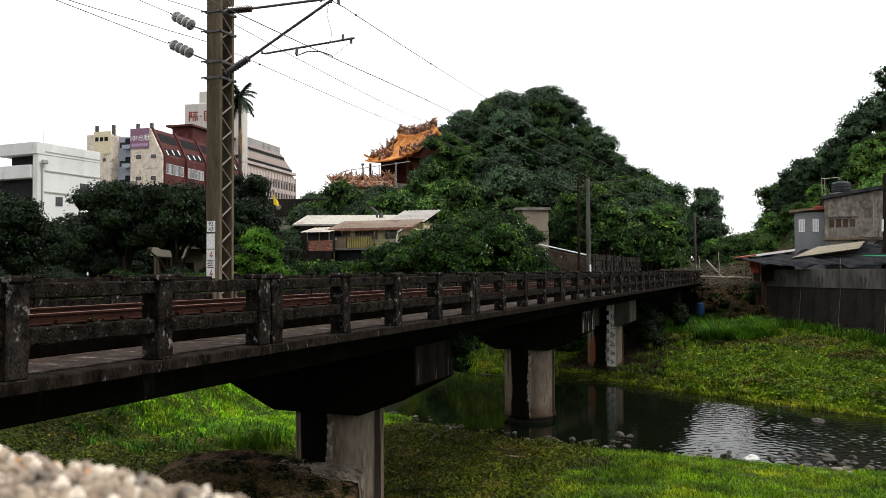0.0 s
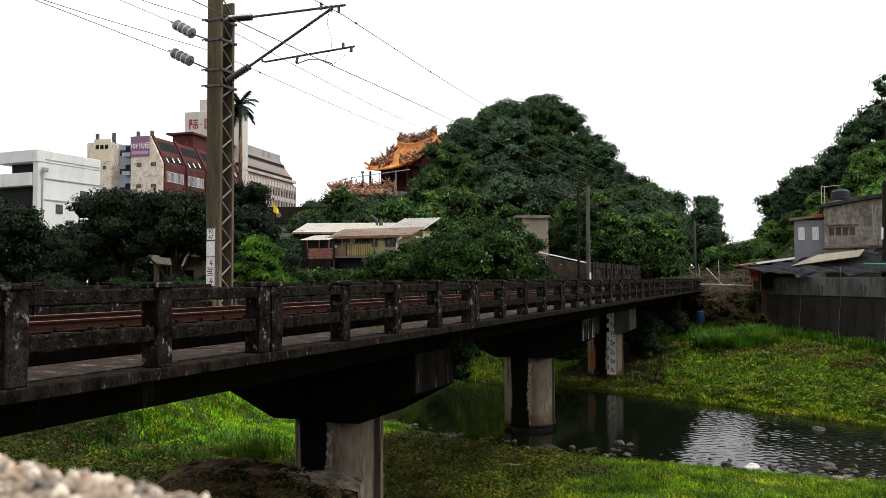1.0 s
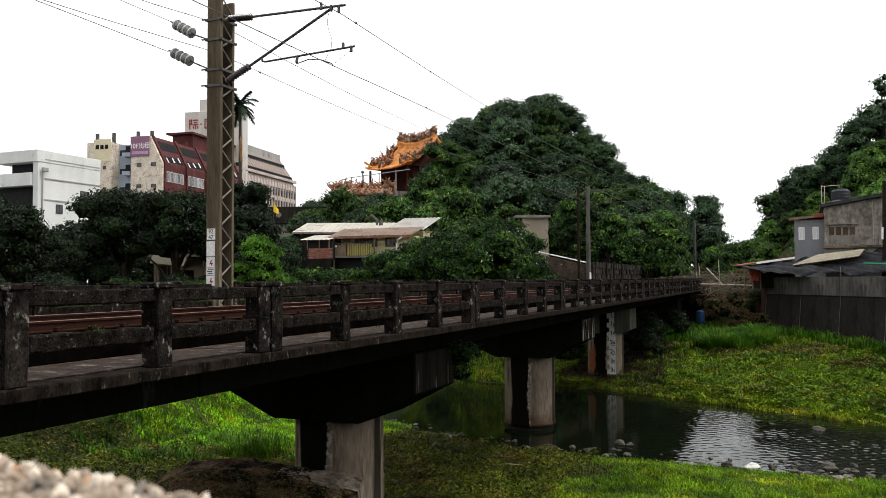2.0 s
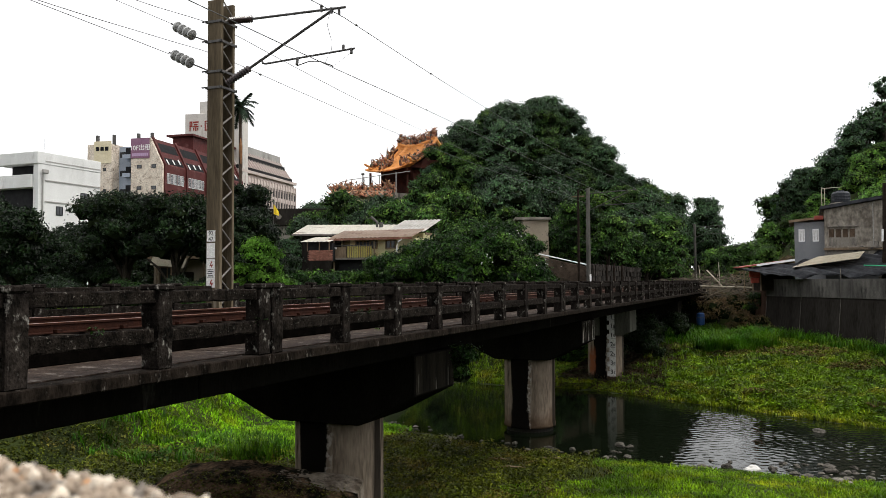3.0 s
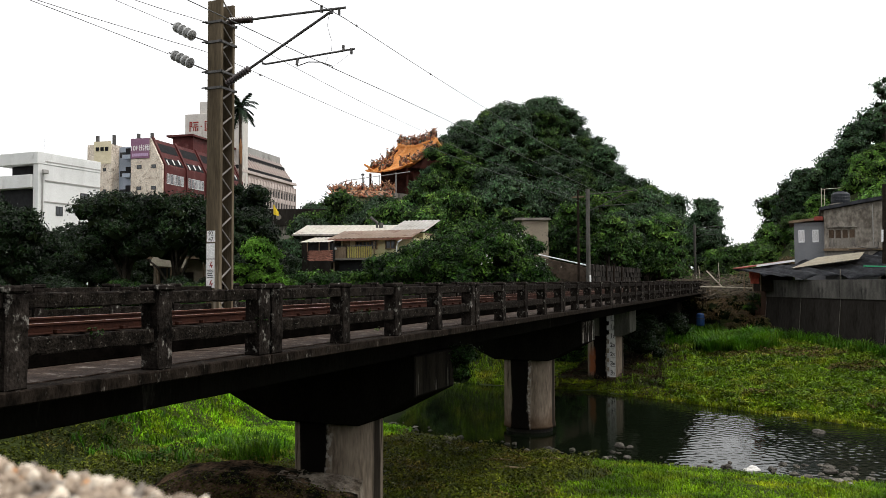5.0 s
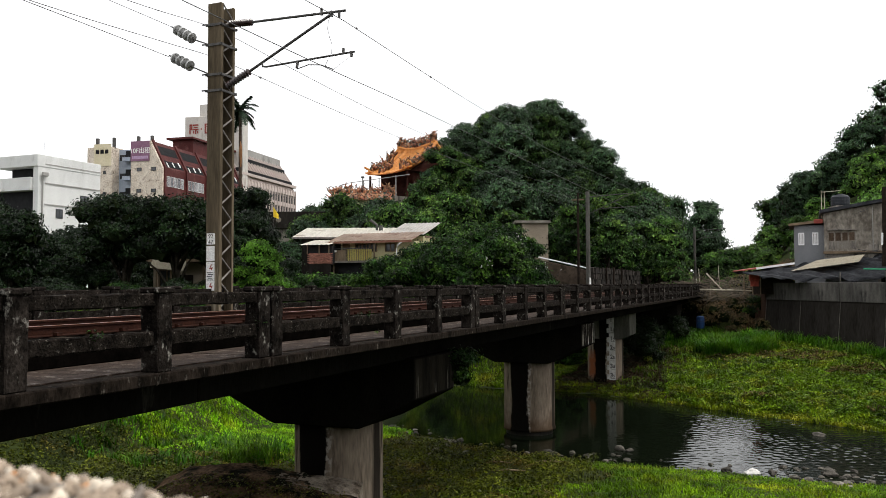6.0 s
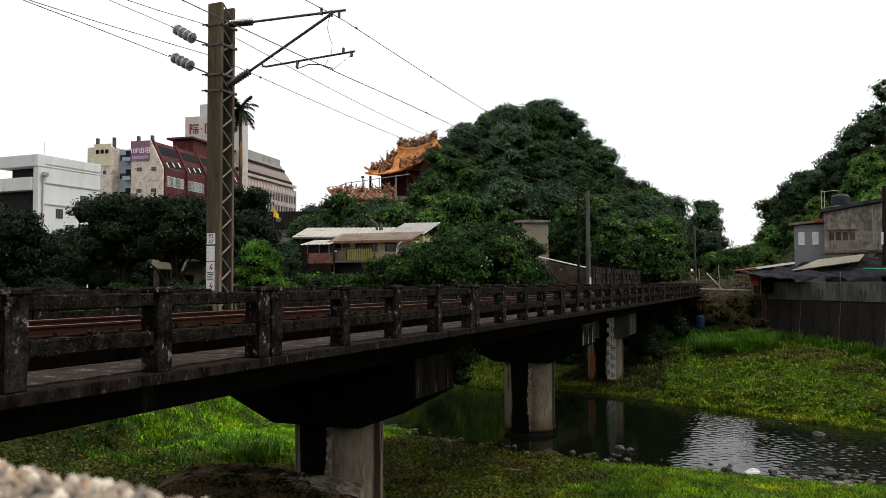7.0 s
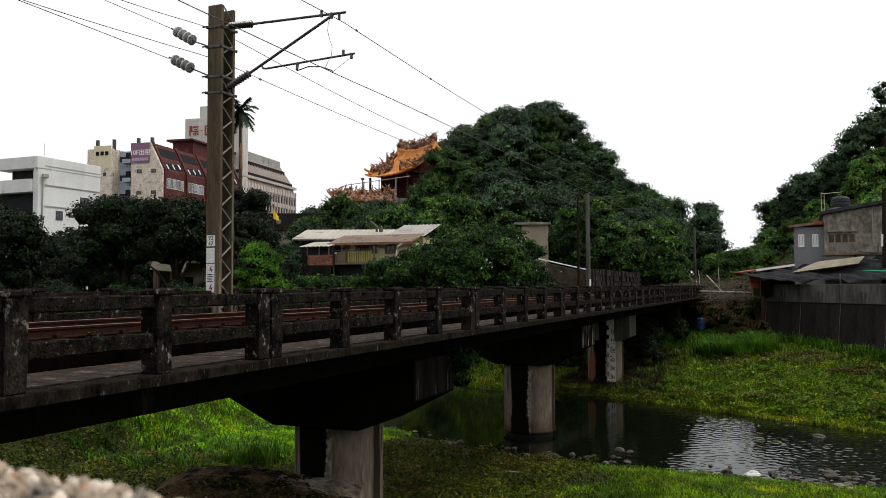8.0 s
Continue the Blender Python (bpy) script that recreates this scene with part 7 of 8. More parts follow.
def clear_of_piers(x, y):
    ok = np.ones(len(x), bool)
    for k in (-1, 1, 3, 5, 7):
        ok &= np.hypot(x + 10, y - (JOINT0 + k * PANEL)) > 1.12
    return ok & ~((x > -13.6) & (x < -8.6) & (y > 13.6) & (y < 16.6))


def off_bare_soil(x, y):
    """Keeps plants off the bare shaded soil under the far spans."""
    edge = -6.2 + 0.5 * np.sin(y * 1.7) + 0.3 * np.sin(y * 4.1)
    return clear_of_piers(x, y) & ~((x < edge) & (x > -12.6) & (y > 44.2 + 0.5 * np.sin(x * 2.0))) & ~((x > -15.5) & (x < -8.5) & (y > 43.2 + 0.4 * np.sin(x * 2.3)) & (y < 48.5 + 0.6 * np.sin(x * 1.9)))


blades("lawn_grass", "short bright green grass on the near bank", 110000, (-7.5, 9), (13, 29.4), 0.07, 0.20, 0.028, GRASS, 1,
       lambda x, y: (x > -6.5 + 1.5 * np.sin(y * 0.8)) & (y < 29.5))
# dull weed green, with the soft bridge shadow worked into its colour
blades("bank_weeds", "low weeds on the bank under the bridge, coloured dark for its shade", 52000, (-16, -5), (11, 32), 0.05, 0.16, 0.035, GRASS_LOW, 2, clear_of_piers)
blades("tall_grass", "lush long green grass beyond the bridge", 120000, (-30, -14.5), (22.6, 40), 0.07, 0.22, 0.05, MEADOW, 3, clear_of_piers, clump=0.22)
blades("grass_clumps", "tall dark green tufts in the meadow beyond the bridge", 1400, (-22, -15), (20, 26), 0.25, 0.5, 0.05, REED, 31, clear_of_piers, clump=0.16)
for tx, ty in ((-16.2, 21.9), (-15.6, 22.4), (-23.6, 23.4), (-24.4, 23.8)):
    tagged(blades("grass_tuft", "tall dark green grass tuft in the meadow", 130, (tx - 0.45, tx + 0.45), (ty - 0.45, ty + 0.45), 0.40, 0.90, 0.035, REED, int(50 - tx)),
           group="tufts in the meadow")
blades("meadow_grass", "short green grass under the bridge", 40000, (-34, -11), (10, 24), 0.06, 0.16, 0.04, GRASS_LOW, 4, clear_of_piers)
blades("river_grass", "green and yellowish grass on the far bank", 34000, (-13, 12), (38, 72), 0.10, 0.26, 0.05, GRASS_FAR, 5,
       lambda x, y: off_bare_soil(x, y) & (x < np.interp(-y, [-p[1] for p in WALL_LINE], [p[0] for p in WALL_LINE])))
def far_edge(x, y):
    e = y - river_mid(x) - river_half(x)
    return (e > 0.02) & (e < 1.7) & clear_of_piers(x, y)


blades("waterside_weeds", "yellow-green weeds along the far water's edge", 60000, (-13, 8), (38, 49), 0.10, 0.26, 0.06, WEED_YELLOW, 15, far_edge)
blades("grass_tufts", "darker tall tufts of grass on the far bank", 12000, (-9, 9), (41, 66), 0.2, 0.5, 0.05, GRASS_FAR, 16,
       lambda x, y: clear_of_piers(x, y) & (x < -0.3 + np.interp(-y, [-p[1] for p in WALL_LINE], [p[0] for p in WALL_LINE])), clump=0.22)
blades("reed_grass", "tall tufts of grass along the river wall", 26000, (-9, 10), (52, 74), 0.4, 1.0, 0.05, REED, 6,
       lambda x, y: (np.interp(-y, [-p[1] for p in WALL_LINE], [p[0] for p in WALL_LINE]) - x > 0.15)
       & ((np.interp(-y, [-p[1] for p in WALL_LINE], [p[0] for p in WALL_LINE]) - x < 2.6) | ((y > 62) & (x < -1.5))), clump=0.3)
blades("wall_end_grass", "lush long grass below the wall end", 15000, (-5.6, -0.8), (58.0, 63.5), 0.3, 1.35, 0.05, REED, 18, lambda x, y: np.hypot((x + 3.1) / 2.6, (y - 60.6) / 2.8) + 0.25 * np.sin(x * 3.1) * np.sin(y * 2.3) < 0.95, clump=0.35)
blades("bank_grass", "green grass on the bank behind the bridge", 46000, (-27, -11), (44, 58), 0.15, 0.40, 0.06, GRASS_FAR, 7, off_bare_soil, clump=0.3)


def leaf_patch(name, label, lobes, n, leaf, material, category, seed):
    t = thing(name, label, category)
    crown_mesh("foliage", lobes, n, leaf, material, t, np.random.default_rng(seed))
    return t


def weed_cover(name, label, n, xr, yr, size, material, seed, keep):
    """Small leafy ground weeds, leaf by leaf."""
    rng = np.random.default_rng(seed)
    x, y = rng.uniform(*xr, n), rng.uniform(*yr, n)
    ok = (np.abs(y - river_mid(x)) - river_half(x) > 0.0) & keep(x, y)
    x, y = x[ok], y[ok]
    lump = 0.06 + 0.30 * np.abs(np.sin(x * 1.7 + np.sin(y * 1.3)) * np.sin(y * 1.9 + np.cos(x * 1.1))) + 0.05 * np.sin(x * 5.1) * np.sin(y * 4.7)
    P = np.stack([x, y, height(x, y) + lump * rng.uniform(0.3, 1.0, len(x))], 1)
    N = rng.normal(0, 0.45, (len(x), 3)) + np.array([0, 0, 1.0])
    V, F = leaf_cards(P, N, size * rng.uniform(0.6, 1.4, len(x)), rng, 0.6)
    return tagged(raw_obj(name, V, F, material), label, "weeds", kind="stuff")


def wall_side(x, y):
    e = y - river_mid(x) - river_half(x)
    return (e > 0.7 + 0.5 * np.sin(x * 1.9) * np.sin(y * 1.3 + x)) & off_bare_soil(x, y) & (x < np.interp(-y, [-p[1] for p in WALL_LINE], [p[0] for p in WALL_LINE]) - 0.1)


weed_cover("bank_cover", "leafy green ground weeds covering the far bank", 210000, (-13, 9), (39, 70), 0.15, GRASS_FAR, 61, wall_side)
weed_cover("leaf_litter", "brown leaf litter and twigs on bare soil under the bridge", 44000, (-15.6, -5.4), (42.6, 66), 0.10, LITTER, 63,
           lambda x, y: ~off_bare_soil(x, y))
def dry_spots(x, y):
    ok = np.zeros(len(x), bool)
    for cx, cy, rr in ((-3.4, 57.2, 1.0), (0.6, 57.8, 1.6), (2.0, 56.6, 1.1), (4.2, 52.5, 1.2), (-1.0, 44.2, 0.7), (4.5, 41.6, 0.8)):
        ok |= np.hypot((x - cx) / 1.5, y - cy) + 0.2 * np.sin(5 * x) * np.sin(4 * y) < rr
    return ok & wall_side(x, y)


weed_cover("dry_weeds", "dry brown weed patches on the far bank", 90000, (-6, 8), (41, 60), 0.13, LITTER_PALE, 64, dry_spots).location.z = 0.05
# same weeds leaf by leaf, their dark tone also painting the bridge shade
weed_cover("shade_cover", "creeping weeds on the ground under the bridge, coloured dark for its shade", 110000, (-32, -6), (11, 30), 0.10, GRASS_LOW, 62,
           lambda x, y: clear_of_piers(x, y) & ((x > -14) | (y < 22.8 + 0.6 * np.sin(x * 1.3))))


def small_plants():
    # bushes under the far spans, near-black leaves standing in for the shade
    rs = random.Random(71)
    for i in range(9):
        x, y = rs.uniform(-12.5, -7.2), 54.5 + 2.4 * i * 0.8
        z = float(height(x, y))
        leaf_patch("shrub", "leafy bush under the bridge, near-black for the shade", [(x + rs.uniform(-0.7, 0.7), y + rs.uniform(-0.7, 0.7), z + 0.5 + 0.45 * k, rs.uniform(0.5, 0.9)) for k in range(4)],
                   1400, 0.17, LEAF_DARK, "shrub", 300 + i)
    # weeds rooted in the railing
    for i, (x, y, z) in enumerate([(-6.5, 12.0, 5.74), (-6.5, 12.35, 5.74), (-6.5, 9.2, 5.74), (-6.45, 6.3, 5.74), (-7.4, 14.4, 5.3), (-7.6, 20.5, 5.3)]):
        rw = np.random.default_rng(330 + i)
        V, F = leaf_cards(np.array([x, y, z]) + rw.normal(0, 0.035, (26, 3)) * np.array([0.6, 1.4, 0.9]), rw.normal(0, 0.5, (26, 3)) + np.array([0, 0, 0.7]), rw.uniform(0.025, 0.05, 26), rw)
        tagged(raw_obj("weed", V, F, LEAF_BUSH), "small green weed growing on the railing", "weed", group="weeds on the railing")
    leaf_patch("creeper", "green creeper hanging from the pier cap", [(-7.45, 18.75, 4.35, 0.38), (-7.45, 18.85, 3.95, 0.30), (-7.45, 19.4, 4.35, 0.30)],
               1500, 0.10, LEAF_BUSH, "creeper", 1)
    rnd = random.Random(17)
    for i, (x, y, z, r) in enumerate([(-12.9, 52.5, 1.6, 0.7), (-21.5, 51.0, 2.4, 0.9)]):
        leaf_patch("shrub", "leafy shrub on the bank behind the bridge", [(x + rnd.uniform(-0.5, 0.5), y + rnd.uniform(-0.5, 0.5), z + 0.4 * k, r * 0.7) for k in range(4)],
                   1500, 0.16, LEAF_BUSH, "shrub", 30 + i)
    for i, (r, a, z, w) in enumerate([(24.0, 66, 3.2, 0.8), (25.2, 65, 2.9, 0.7), (22.6, 68, 4.0, 0.9), (21.0, 72, 4.8, 0.9), (26.0, 68, 4.8, 0.5), (25.6, 72, 4.5, 1.0), (26.9, 72, 4.5, 1.0), (24.6, 74, 4.7, 1.0), (27.6, 70.5, 4.5, 0.9), (30.6, 74, 7.0, 1.1), (29.2, 74, 6.4, 1.1), (32.0, 75, 7.6, 1.2), (28.2, 77, 6.2, 1.2)]):
        p = survey(r, a)
        leaf_patch("shrub", "dry brown and green scrub on the slope by the bridge end", [(p.x, p.y, z, w), (p.x + 0.6, p.y, z - 0.5, w), (p.x - 0.5, p.y + 0.4, z - 0.9, w)],
                   1600, 0.16, DRY_LEAF if i != 4 else LEAF_BUSH, "scrub", 40 + i)
    # pale blossoms on the creeper mound
    bm = bmesh.new()
    for i in range(34):
        u = rnd.choice([(5.6, 59.4, 9.6, 0.3), (6.8, 58.4, 7.0, 0.7), (3.0, 57.0, 7.6, 0.3)])
        p = survey(u[0] + rnd.gauss(0, u[3]), u[1] + rnd.gauss(0, 0.3), u[2] + rnd.gauss(0, u[3] * 0.6))
        bmesh.ops.create_icosphere(bm, subdivisions=1, radius=rnd.uniform(0.03, 0.06), matrix=Matrix.Translation(p))
    tagged(bm_obj("blossom", bm, mat("pale_blossom", (0.42, 0.38, 0.4), (0.5, 0.44, 0.47), rough=0.8, bump=0)), "pale pink blossoms on the creepers", "flowers", kind="stuff")


DRY_LEAF = leaf_mat("dry_scrub_leaf", (0.07, 0.044, 0.022), (0.14, 0.095, 0.048), tip=(0.08, 0.11, 0.025), glow=0.2)
small_plants()


# ---- stones, concrete apron and small things by the water ----
def stone_meshes():
    out = []
    for k in range(5):
        rng = random.Random(60 + k)
        bm = bmesh.new()
        bmesh.ops.create_icosphere(bm, subdivisions=3, radius=1.0)
        sx, sy, sz = rng.uniform(0.9, 1.4), rng.uniform(0.7, 1.0), rng.uniform(0.45, 0.7)
        for v in bm.verts:
            n = noise.noise(v.co * 1.3 + Vector((k * 7, 0, 0))) * 0.35 + noise.noise(v.co * 3.1) * 0.12
            c = v.co * (1 + n)
            v.co = Vector((c.x * sx, c.y * sy, max(c.z, -0.6) * sz))
        out.append(mesh_of("stone", bm, STONE))
    return out


STONES = stone_meshes()


def stone(x, y, z, s, i, label="grey river stone at the water's edge", material=None):
    me = STONES[i % 5]
    if material is not None:
        me = me.copy()
        me.materials[0] = material
    ob = new("stone", me)
    ob.matrix_basis = pose(x, y, z, 0, 0, i * 67)
    ob.scale = (s, s, s)
    tagged(ob, label, "stone", group="stones along the river")


PALE_STONES = [(-12.06, 29.23, 0.39), (-12.16, 30.05, 0.20), (-14.73, 32.20, 0.20), (-15.99, 32.96, 0.18), (-15.95, 32.19, 0.12), (-14.67, 31.21, 0.14), (-10.71, 27.84, 0.17), (-10.17, 27.84, 0.14), (-9.58, 27.86, 0.10), (-11.76, 27.43, 0.19),
               (-11.65, 26.64, 0.10), (-5.81, 30.73, 0.32), (-5.30, 30.17, 0.14), (-5.63, 29.30, 0.12), (-5.87, 28.90, 0.12), (-6.60, 29.34, 0.10), (1.27, 29.13, 0.15), (1.49, 28.25, 0.16), (0.47, 28.99, 0.09), (1.78, 27.90, 0.10)]
STONE_PALE = mat("pale_rough_stone", (0.13, 0.115, 0.095), (0.27, 0.245, 0.21), scale=3, rough=0.9, bump=0.6, per_object=0.35)


def stones():
    rnd = random.Random(2)
    fixed = [(-12.4, 30.0, 0.42), (-12.0, 30.6, 0.2), (-5.8, 31.2, 0.30), (-5.4, 31.0, 0.2), (-5.2, 29.3, 0.22), (-2.6, 28.7, 0.24), (-1.84, 29.0, 0.24), (-0.48, 29.3, 0.18),
             (1.3, 29.5, 0.3), (1.7, 28.4, 0.26), (1.25, 37.0, 0.36), (-14.3, 31.3, 0.2), (-15.8, 32.1, 0.3), (0.2, 28.7, 0.2), (0.6, 28.5, 0.24), (-6.6, 29.6, 0.2),
             (-7.3, 29.9, 0.16), (-13.2, 29.6, 0.24), (-9.6, 30.1, 0.18), (-8.2, 29.8, 0.2), (2.4, 28.9, 0.22), (2.0, 29.6, 0.16)]
    for i, (x, y, s) in enumerate(fixed):
        stone(x, y, 0.02, s * 0.68, i)
    for i, (x, y, s) in enumerate(PALE_STONES):
        stone(x, y, float(height(x, y)) + 0.03, s * 0.85, i + 2, "pale grey rough stone on the river bank", STONE_PALE)
    stone(-1.06, 28.5, 0.06, 0.24, 3, "white pale stone at the water's edge", STONE_WHITE)
    for i in range(45):
        stone(rnd.uniform(-0.5, 4.5), rnd.uniform(28.4, 30.6), -0.01, rnd.uniform(0.05, 0.15), i + 11, "dark wet stone in the shallow river")
    for i in range(60):
        x = rnd.uniform(-16, 4)
        y = float(river_mid(x) - river_half(x)) + rnd.uniform(-0.5, 1.4)
        stone(x, y, 0.0, rnd.uniform(0.04, 0.11), i + 3)


stones()


def apron():
    a = thing("concrete_apron", "old brown concrete apron around the pier foot", "concrete slab")
    bm = bmesh.new()
    nx, ny = 90, 40
    grid = []
    for j in range(ny):
        v = j / (ny - 1)
        row = []
        for i in range(nx):
            r = -7.4 + 5.55 * i / (nx - 1)
            a0 = 18.45 - 3.4 * (1 - v)
            crest = float(np.interp(r, [-7.4, -6.3, -5.6, -4.9, -4.2, -3.5, -1.85], [1.0, 1.85, 2.20, 2.28, 2.22, 2.12, 1.82]))
            q = survey(r, a0, 0)
            slope = 0.10 * (1 - v) * 3.4 if v > 0.62 else 0.13 + 0.42 * (0.62 - v) * 3.4
            z = crest - slope + 0.05 * noise.noise(q * 1.1) + 0.035 * noise.noise(q * 4.0) + 0.018 * noise.noise(q * 11.0)
            row.append(bm.verts.new((q.x + 0.05 * noise.noise(q * 3), q.y + 0.05 * noise.noise(q * 3.3), z)))
        grid.append(row)
    # skirts down to the ground behind and at the broken end
    drop = [bm.verts.new((w.co.x, w.co.y + 0.04, 0.2)) for w in grid[-1]]
    side = [bm.verts.new((row[-1].co.x + 0.05, row[-1].co.y, 0.2)) for row in grid]
    for a0, b0 in zip(grid, grid[1:]):
        for i in range(nx - 1):
            bm.faces.new((a0[i], a0[i + 1], b0[i + 1], b0[i]))
    for i in range(nx - 1):
        bm.faces.new((grid[-1][i], grid[-1][i + 1], drop[i + 1], drop[i]))
    for j in range(ny - 1):
        bm.faces.new((grid[j][-1], grid[j + 1][-1], side[j + 1], side[j]))
    part("slab", bm, APRON, a)
    # pale crust of mortar over the broken end of the slab
    bm = bmesh.new()
    nu, nv = 60, 34
    rows = []
    for j in range(nv):
        v = 0.72 + 0.283 * j / (nv - 1)
        row = []
        for i in range(nu):
            r = -3.6 + 1.77 * i / (nu - 1)
            q = survey(r, 18.45 - 3.4 * (1 - v), 0)
            crest = float(np.interp(r, [-4.2, -3.5, -1.85, -1.8], [2.22, 2.12, 1.82, 1.80]))
            z = crest - 0.34 * (1 - v) + 0.05 * noise.noise(q * 1.1) + 0.035 * noise.noise(q * 4.0) + 0.018 * noise.noise(q * 11.0)
            thick = 0.022 * noise.noise(q * 2.2 + Vector((3, 1, 0))) + 0.03 * float(sstep(-3.5, -2.2, r)) - 0.006
            row.append(bm.verts.new((q.x + 0.05 * noise.noise(q * 3), q.y + 0.05 * noise.noise(q * 3.3), z + thick)))
        rows.append(row)
    low = [bm.verts.new((row[-1].co.x + 0.07, row[-1].co.y, 0.9)) for row in rows]
    back = [bm.verts.new((w.co.x, w.co.y + 0.07, 1.2)) for w in rows[-1]]
    for a0, b0 in zip(rows, rows[1:]):
        for i in range(nu - 1):
            bm.faces.new((a0[i], a0[i + 1], b0[i + 1], b0[i]))
    for j in range(nv - 1):
        bm.faces.new((rows[j][-1], rows[j + 1][-1], low[j + 1], low[j]))
    for i in range(nu - 1):
        bm.faces.new((rows[-1][i], rows[-1][i + 1], back[i + 1], back[i]))
    part("mortar_crust", bm, PALE_MORTAR, a, "pale broken mortar at the slab end")
    rng = np.random.default_rng(12)
    n = 9000
    r, v = rng.uniform(-7.2, -2.0, n), rng.uniform(0.0, 0.78, n)
    crest = np.interp(r, [-7.4, -6.3, -5.6, -4.9, -4.2, -3.5, -1.85], [1.0, 1.85, 2.20, 2.28, 2.22, 2.12, 1.82])
    slope = np.where(v > 0.62, 0.34 * (1 - v), 0.13 + 1.428 * (0.62 - v))
    keep = rng.uniform(0, 1, n) < np.clip(1.15 - 1.2 * v, 0.05, 1)
    r, v, zz = r[keep], v[keep], (crest - slope)[keep]
    c, s = math.cos(radians(YAW)), math.sin(radians(YAW))
    aa = 18.45 - 3.4 * (1 - v)
    P = np.stack([r * c - aa * s, r * s + aa * c, zz + rng.uniform(0.01, 0.06, len(r))], 1)
    V, F = leaf_cards(P, rng.normal(0, 0.5, (len(r), 3)) + np.array([0, 0, 1.0]), rng.uniform(0.03, 0.09, len(r)), rng, 0.6)
    tagged(raw_obj("moss_weeds", V, F, GRASS_LOW), "small weeds and leaf litter on the concrete apron", "weeds", kind="stuff")
    for i, (x, y) in enumerate([(-11.6, 19.8), (-9.0, 26.0), (-8.2, 25.0), (-7.4, 27.2)]):
        bm = bmesh.new()
        z = float(height(x, y)) + 0.05
        tube(bm, [(x - 0.5, y - 0.1, z), (x, y, z + 0.06), (x + 0.5, y + 0.25, z + 0.02)], [0.03, 0.04, 0.015], 6)
        tagged(bm_obj("driftwood", bm, WOOD_OLD), "dry grey stick lying on the bank", "driftwood", group="sticks on the bank")


APRON = mat("brown_apron_concrete", (0.045, 0.028, 0.016), (0.15, 0.098, 0.060), scale=1.6, rough=0.95, bump=1.0, fine=16, spots=(0.008, 0.008, 0.005), spot_scale=1.8,
            spot_edge=(0.45, 0.57), spec=0.02, swing=0.5)
PALE_MORTAR = mat("pale_broken_mortar", (0.07, 0.055, 0.040), (0.24, 0.205, 0.165), scale=2.6, rough=0.95, bump=1.0, fine=30, spots=(0.03, 0.024, 0.016), spot_scale=3.0, spot_edge=(0.54, 0.66), spec=0.02)
apron()


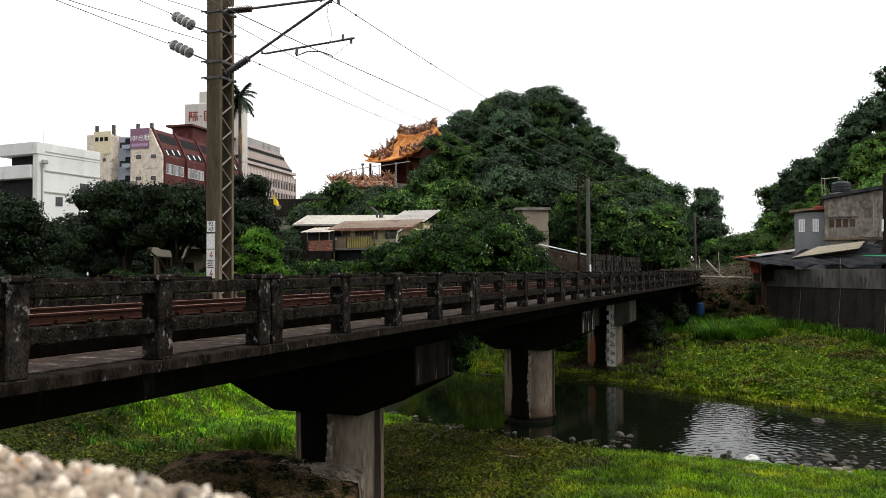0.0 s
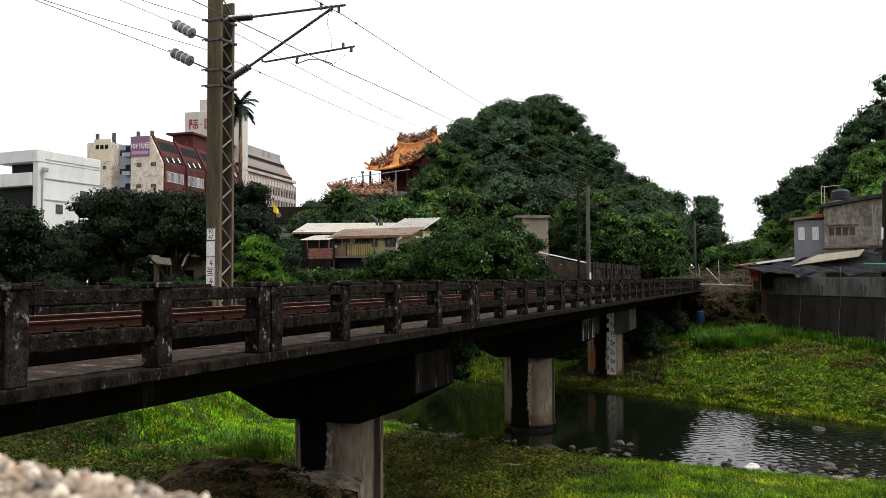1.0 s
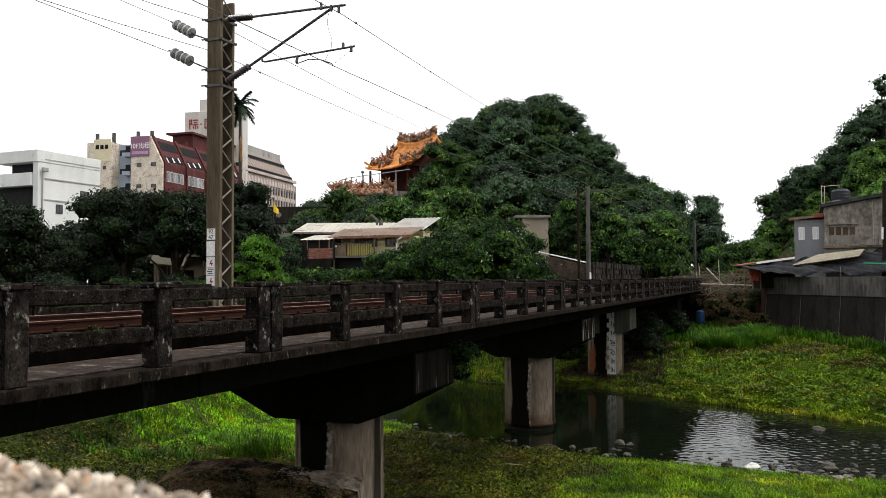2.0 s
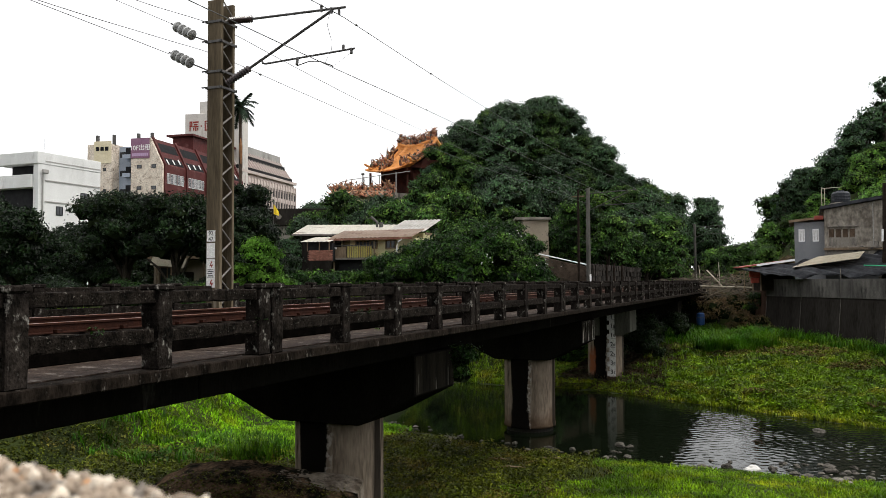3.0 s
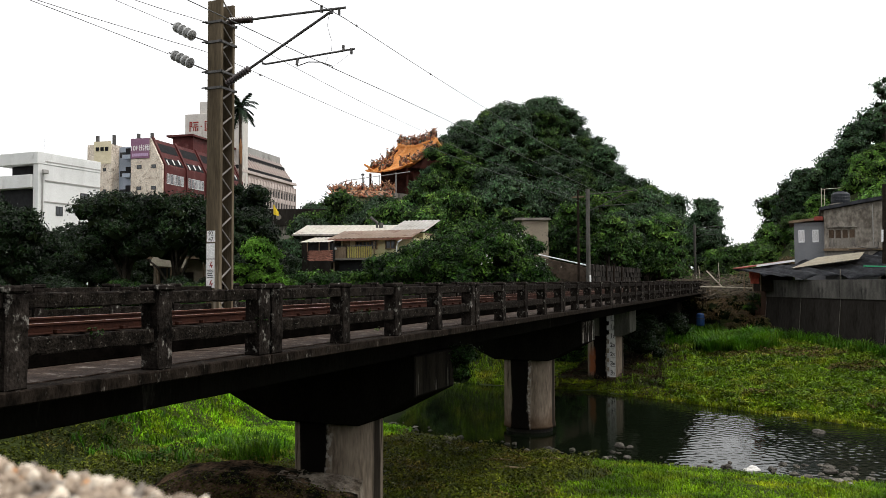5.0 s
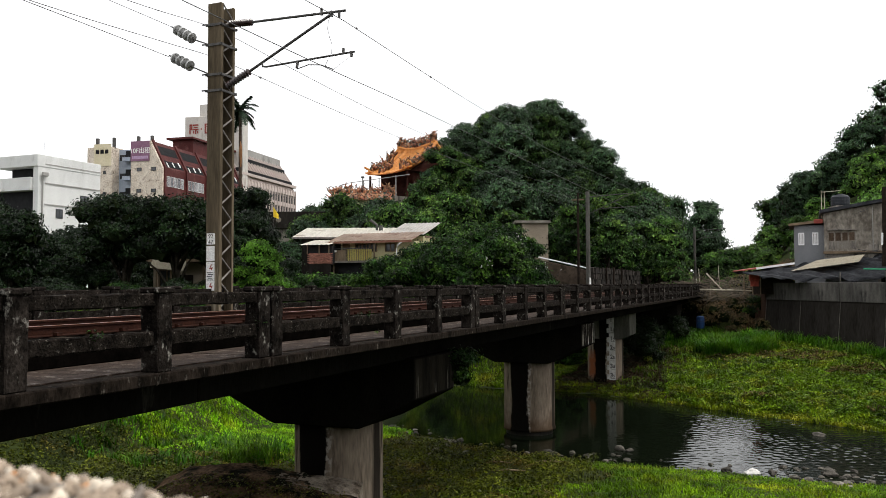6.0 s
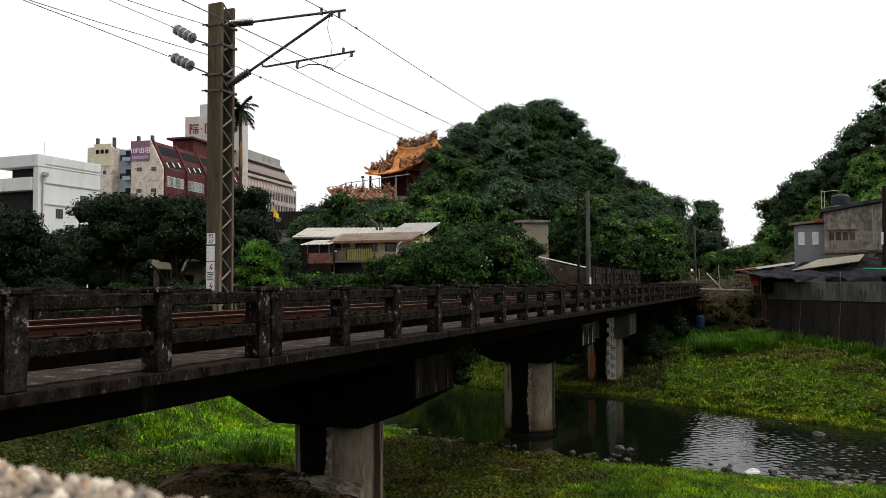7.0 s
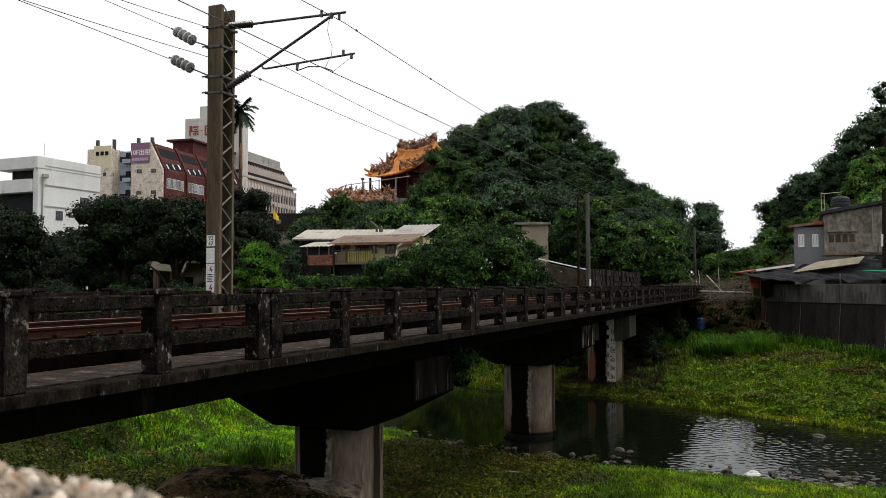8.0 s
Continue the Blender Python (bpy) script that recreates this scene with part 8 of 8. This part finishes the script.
def bridge_end():
    """Dry bamboo, poles and rubbish at the far abutment."""
    rnd = random.Random(23)
    bm = bmesh.new()
    for i in range(340):
        r, a = rnd.uniform(20.5, 27.0), rnd.uniform(67, 78)
        p = survey(r, a, rnd.uniform(4.7, 6.5))
        L = rnd.uniform(1.2, 3.6)
        d = Vector((rnd.uniform(-1, 1), rnd.uniform(-1, 1), rnd.uniform(-0.2, 0.25))).normalized()
        tube(bm, [p, p + d * L * 0.5 + Vector((0, 0, rnd.uniform(0, 0.3))), p + d * L], [0.022, 0.016, 0.006], 4, cap=False)
    tagged(bm_obj("branch_pile", bm, DRY_STICK), "heap of dry bamboo and branches at the bridge end", "branches", kind="stuff")
    for i, (p0, p1, w) in enumerate([((22.6, 70, 7.1), (24.0, 70, 5.6), 0.06), ((22.0, 70, 5.75), (26.6, 69, 5.6), 0.06), ((23.8, 76, 7.6), (24.0, 76, 5.3), 0.035),
                                     ((27.0, 80, 8.0), (27.1, 80, 5.3), 0.035)]):
        bm = bmesh.new()
        tube(bm, [survey(*p0), survey(*p1)], w, 6)
        tagged(bm_obj("pole", bm, FIBRO), "thin pale pole standing in the branch heap", "pole", group="poles at the bridge end")
    b = thing("barrel", "blue plastic barrel under the bridge end", "barrel", survey_pose(20.9, 66.5, 2.6, 0))
    bm = bmesh.new()
    lathe(bm, [(0.28, 0), (0.31, 0.05), (0.33, 0.45), (0.31, 0.9), (0.25, 0.98), (0.1, 1.0)], 16)
    part("body", bm, mat("blue_plastic", (0.010, 0.03, 0.09), (0.016, 0.045, 0.12), rough=0.5), b)
    bm = bmesh.new()
    tube(bm, [(0.32 * math.cos(i * math.tau / 16), 0.32 * math.sin(i * math.tau / 16), 0.6) for i in range(17)], 0.025, 5)
    part("hoop", bm, TANK, b)
    g = thing("plastic_bag", "crumpled white plastic bag by the wall", "bag", survey_pose(23.6, 61.8, 2.0, 0))
    bm = bmesh.new()
    bmesh.ops.create_icosphere(bm, subdivisions=3, radius=0.4)
    for v in bm.verts:
        v.co *= 1 + 0.4 * noise.noise(v.co * 6)
        v.co.x *= 0.6
    part("bag", bm, WHITE_FRAME, g)
    # stone retaining wall and posts beside the track
    w = thing("stone_wall", "dark stacked stone retaining wall beside the track", "wall")
    part("wall_base", boxes((-14.55, -14.0, 64.6, 88.6, 0.5, 5.25)), WALL_DARK, w)
    for row in range(5):
        for i in range(37):
            m = pose(-14.2 + rnd.uniform(-0.04, 0.04), 65.0 + i * 0.635 + 0.3 * (row % 2), 5.22 + row * 0.47, rnd.uniform(-3, 3), rnd.uniform(-4, 4), rnd.uniform(-5, 5))
            shared("block", BLOCK, w, m)
    for i, (x, y, z0, z1) in enumerate([(-13.75, 69.0, 5.0, 7.6), (-13.75, 72.2, 5.0, 7.7), (-13.75, 76.0, 5.0, 7.6)]):
        t = thing("fence_post", "dark weathered post beside the track", "post", pose(x, y, z0), group="posts beside the track")
        part("shaft", boxes((-0.07, 0.07, -0.07, 0.07, -0.3, z1 - z0), bevel=0.015), TIMBER, t)
        part("cap", boxes((-0.09, 0.09, -0.09, 0.09, z1 - z0, z1 - z0 + 0.05), bevel=0.01), TIMBER, t)
    for y, z in ((71.0, 5.9), (78.5, 5.85)):
        s = thing("track_sign", "small white square sign plate on the far railing", "sign", pose(-13.25, y, z), group="sign plates on the railing")
        part("plate", boxes((0, 0.02, -0.35, 0.35, -0.25, 0.3)), WHITE_SIGN, s)
        part("bracket", boxes((-0.06, 0, -0.04, 0.04, -0.25, 0.3)), STEEL_DARK, s)
    u = thing("utility_pole", "slender grey wooden utility pole among the trees", "pole", pose(-15.2, 65.0, 4.5))
    bm = bmesh.new()
    tube(bm, [(0, 0, -0.5), (0.0, 0, 9.1)], [0.12, 0.08], 8)
    part("shaft", bm, TIMBER, u)
    part("crossarm", boxes((-0.5, 0.5, -0.05, 0.05, 8.5, 8.6)), WOOD_OLD, u)


BLOCK = mesh_of("block", rough_box(0.5, 0.6, 0.45, 0.0, cuts=2, amount=0.03, seed=8), mat("dark_stone_block", (0.012, 0.0105, 0.009), (0.035, 0.03, 0.025), scale=2, rough=0.95, per_object=0.4))
DRY_STICK = mat("dry_bamboo", (0.06, 0.05, 0.036), (0.14, 0.115, 0.085), scale=2, rough=0.85, bump=0.1, per_island=0.4)
bridge_end()


# ---- the parapet beside the viewpoint ----
def near_parapet():
    p = thing("parapet", "concrete parapet topped with exposed rounded pebbles", "parapet")
    m = pose(-0.31, 0.38, 0, 0, 0, math.degrees(math.atan2(-0.04, 0.21)))
    part("wall", boxes((-14.0, 10.0, -0.20, -0.01, 2.0, 6.09), bevel=0.01), PARAPET, p).matrix_basis = m
    part("coping", boxes((-14.0, 10.0, -0.22, 0.0, 6.09, 6.112), bevel=0.006), mat("pebble_mortar", (0.08, 0.07, 0.06), (0.13, 0.115, 0.10), scale=30, rough=0.95, fine=200), p).matrix_basis = m
    rng = np.random.default_rng(6)
    bm = bmesh.new()
    bmesh.ops.create_icosphere(bm, subdivisions=2, radius=1.0)
    bm.verts.ensure_lookup_table()
    unit = np.array([v.co[:] for v in bm.verts])
    tri = np.array([[v.index for v in f.verts] for f in bm.faces])
    bm.free()
    V, F = [], []
    for i in range(6200):
        s = rng.uniform(0.0026, 0.0060)
        R = np.array(Euler(rng.uniform(0, 3, 3)).to_matrix())
        lum = 1 + 0.16 * np.sin(unit[:, [1, 2, 0]] * 2.3 + i) + 0.08 * np.sin(unit[:, [2, 0, 1]] * 5.1 + 2 * i)
        V.append((unit * lum * np.array([s * 1.45, s, s * 0.7])) @ R.T + np.array([rng.uniform(-1.2, 0.3), rng.uniform(-0.215, 0.0), 6.113 + 0.1 * s]))
        F.append(tri + len(unit) * i)
    ob = raw_obj("pebble_facing", np.concatenate(V), np.concatenate(F), PEBBLE, p)
    ob.data.polygons.foreach_set("use_smooth", [True] * len(ob.data.polygons))
    tagged(ob, "rounded cream and brown pebbles")
    ob.matrix_basis = m
    tagged(ob, kind="stuff")


def pebble_mat():
    m = mat("pebble", (0.42, 0.37, 0.32), (0.60, 0.55, 0.49), scale=25, rough=0.7, bump=0.2, fine=150, per_island=0.3)
    ns, ln = m.node_tree.nodes, m.node_tree.links
    g = ns.new("ShaderNodeNewGeometry")
    r = ns.new("ShaderNodeValToRGB")
    r.color_ramp.interpolation = "CONSTANT"
    e = r.color_ramp.elements
    e[0].color = (0.38, 0.30, 0.225, 1)
    e[1].position, e[1].color = 0.80, (0.36, 0.18, 0.08, 1)
    for pos, c in ((0.35, (0.26, 0.205, 0.155, 1)), (0.55, (0.55, 0.48, 0.39, 1)), (0.88, (0.15, 0.13, 0.11, 1))):
        k = e.new(pos)
        k.color = c
    ln.new(g.outputs["Random Per Island"], r.inputs[0])
    hs = [n for n in ns if n.type == "HUE_SAT"][0]
    ln.new(r.outputs[0], hs.inputs["Color"])
    return m


PEBBLE = pebble_mat()
near_parapet()


def motions():
    # the current carries the ripples down river
    walk(river, [(0.0, pose(0, 0, 0)), (8.0, pose(-1.2, 0.7, 0))])
    # the flag swings in a light wind
    walk(FLAG, [(t * 0.8, pose(0, 0, 0, 0, 0, 10 * math.sin(t * 1.9) + 5 * math.sin(t * 3.1))) for t in range(11)])
    # palm fronds sway a little
    for i, f in enumerate(o for o in PALM.children if o.name.startswith("frond")):
        walk(f, [(t * 1.0, pose(0, 0, 0, 0.12 * math.sin(t * 1.7 + i), 0.12 * math.cos(t * 1.3 + i), 3.0 * math.sin(t * 1.5 + 0.8 * i))) for t in range(9)])


motions()
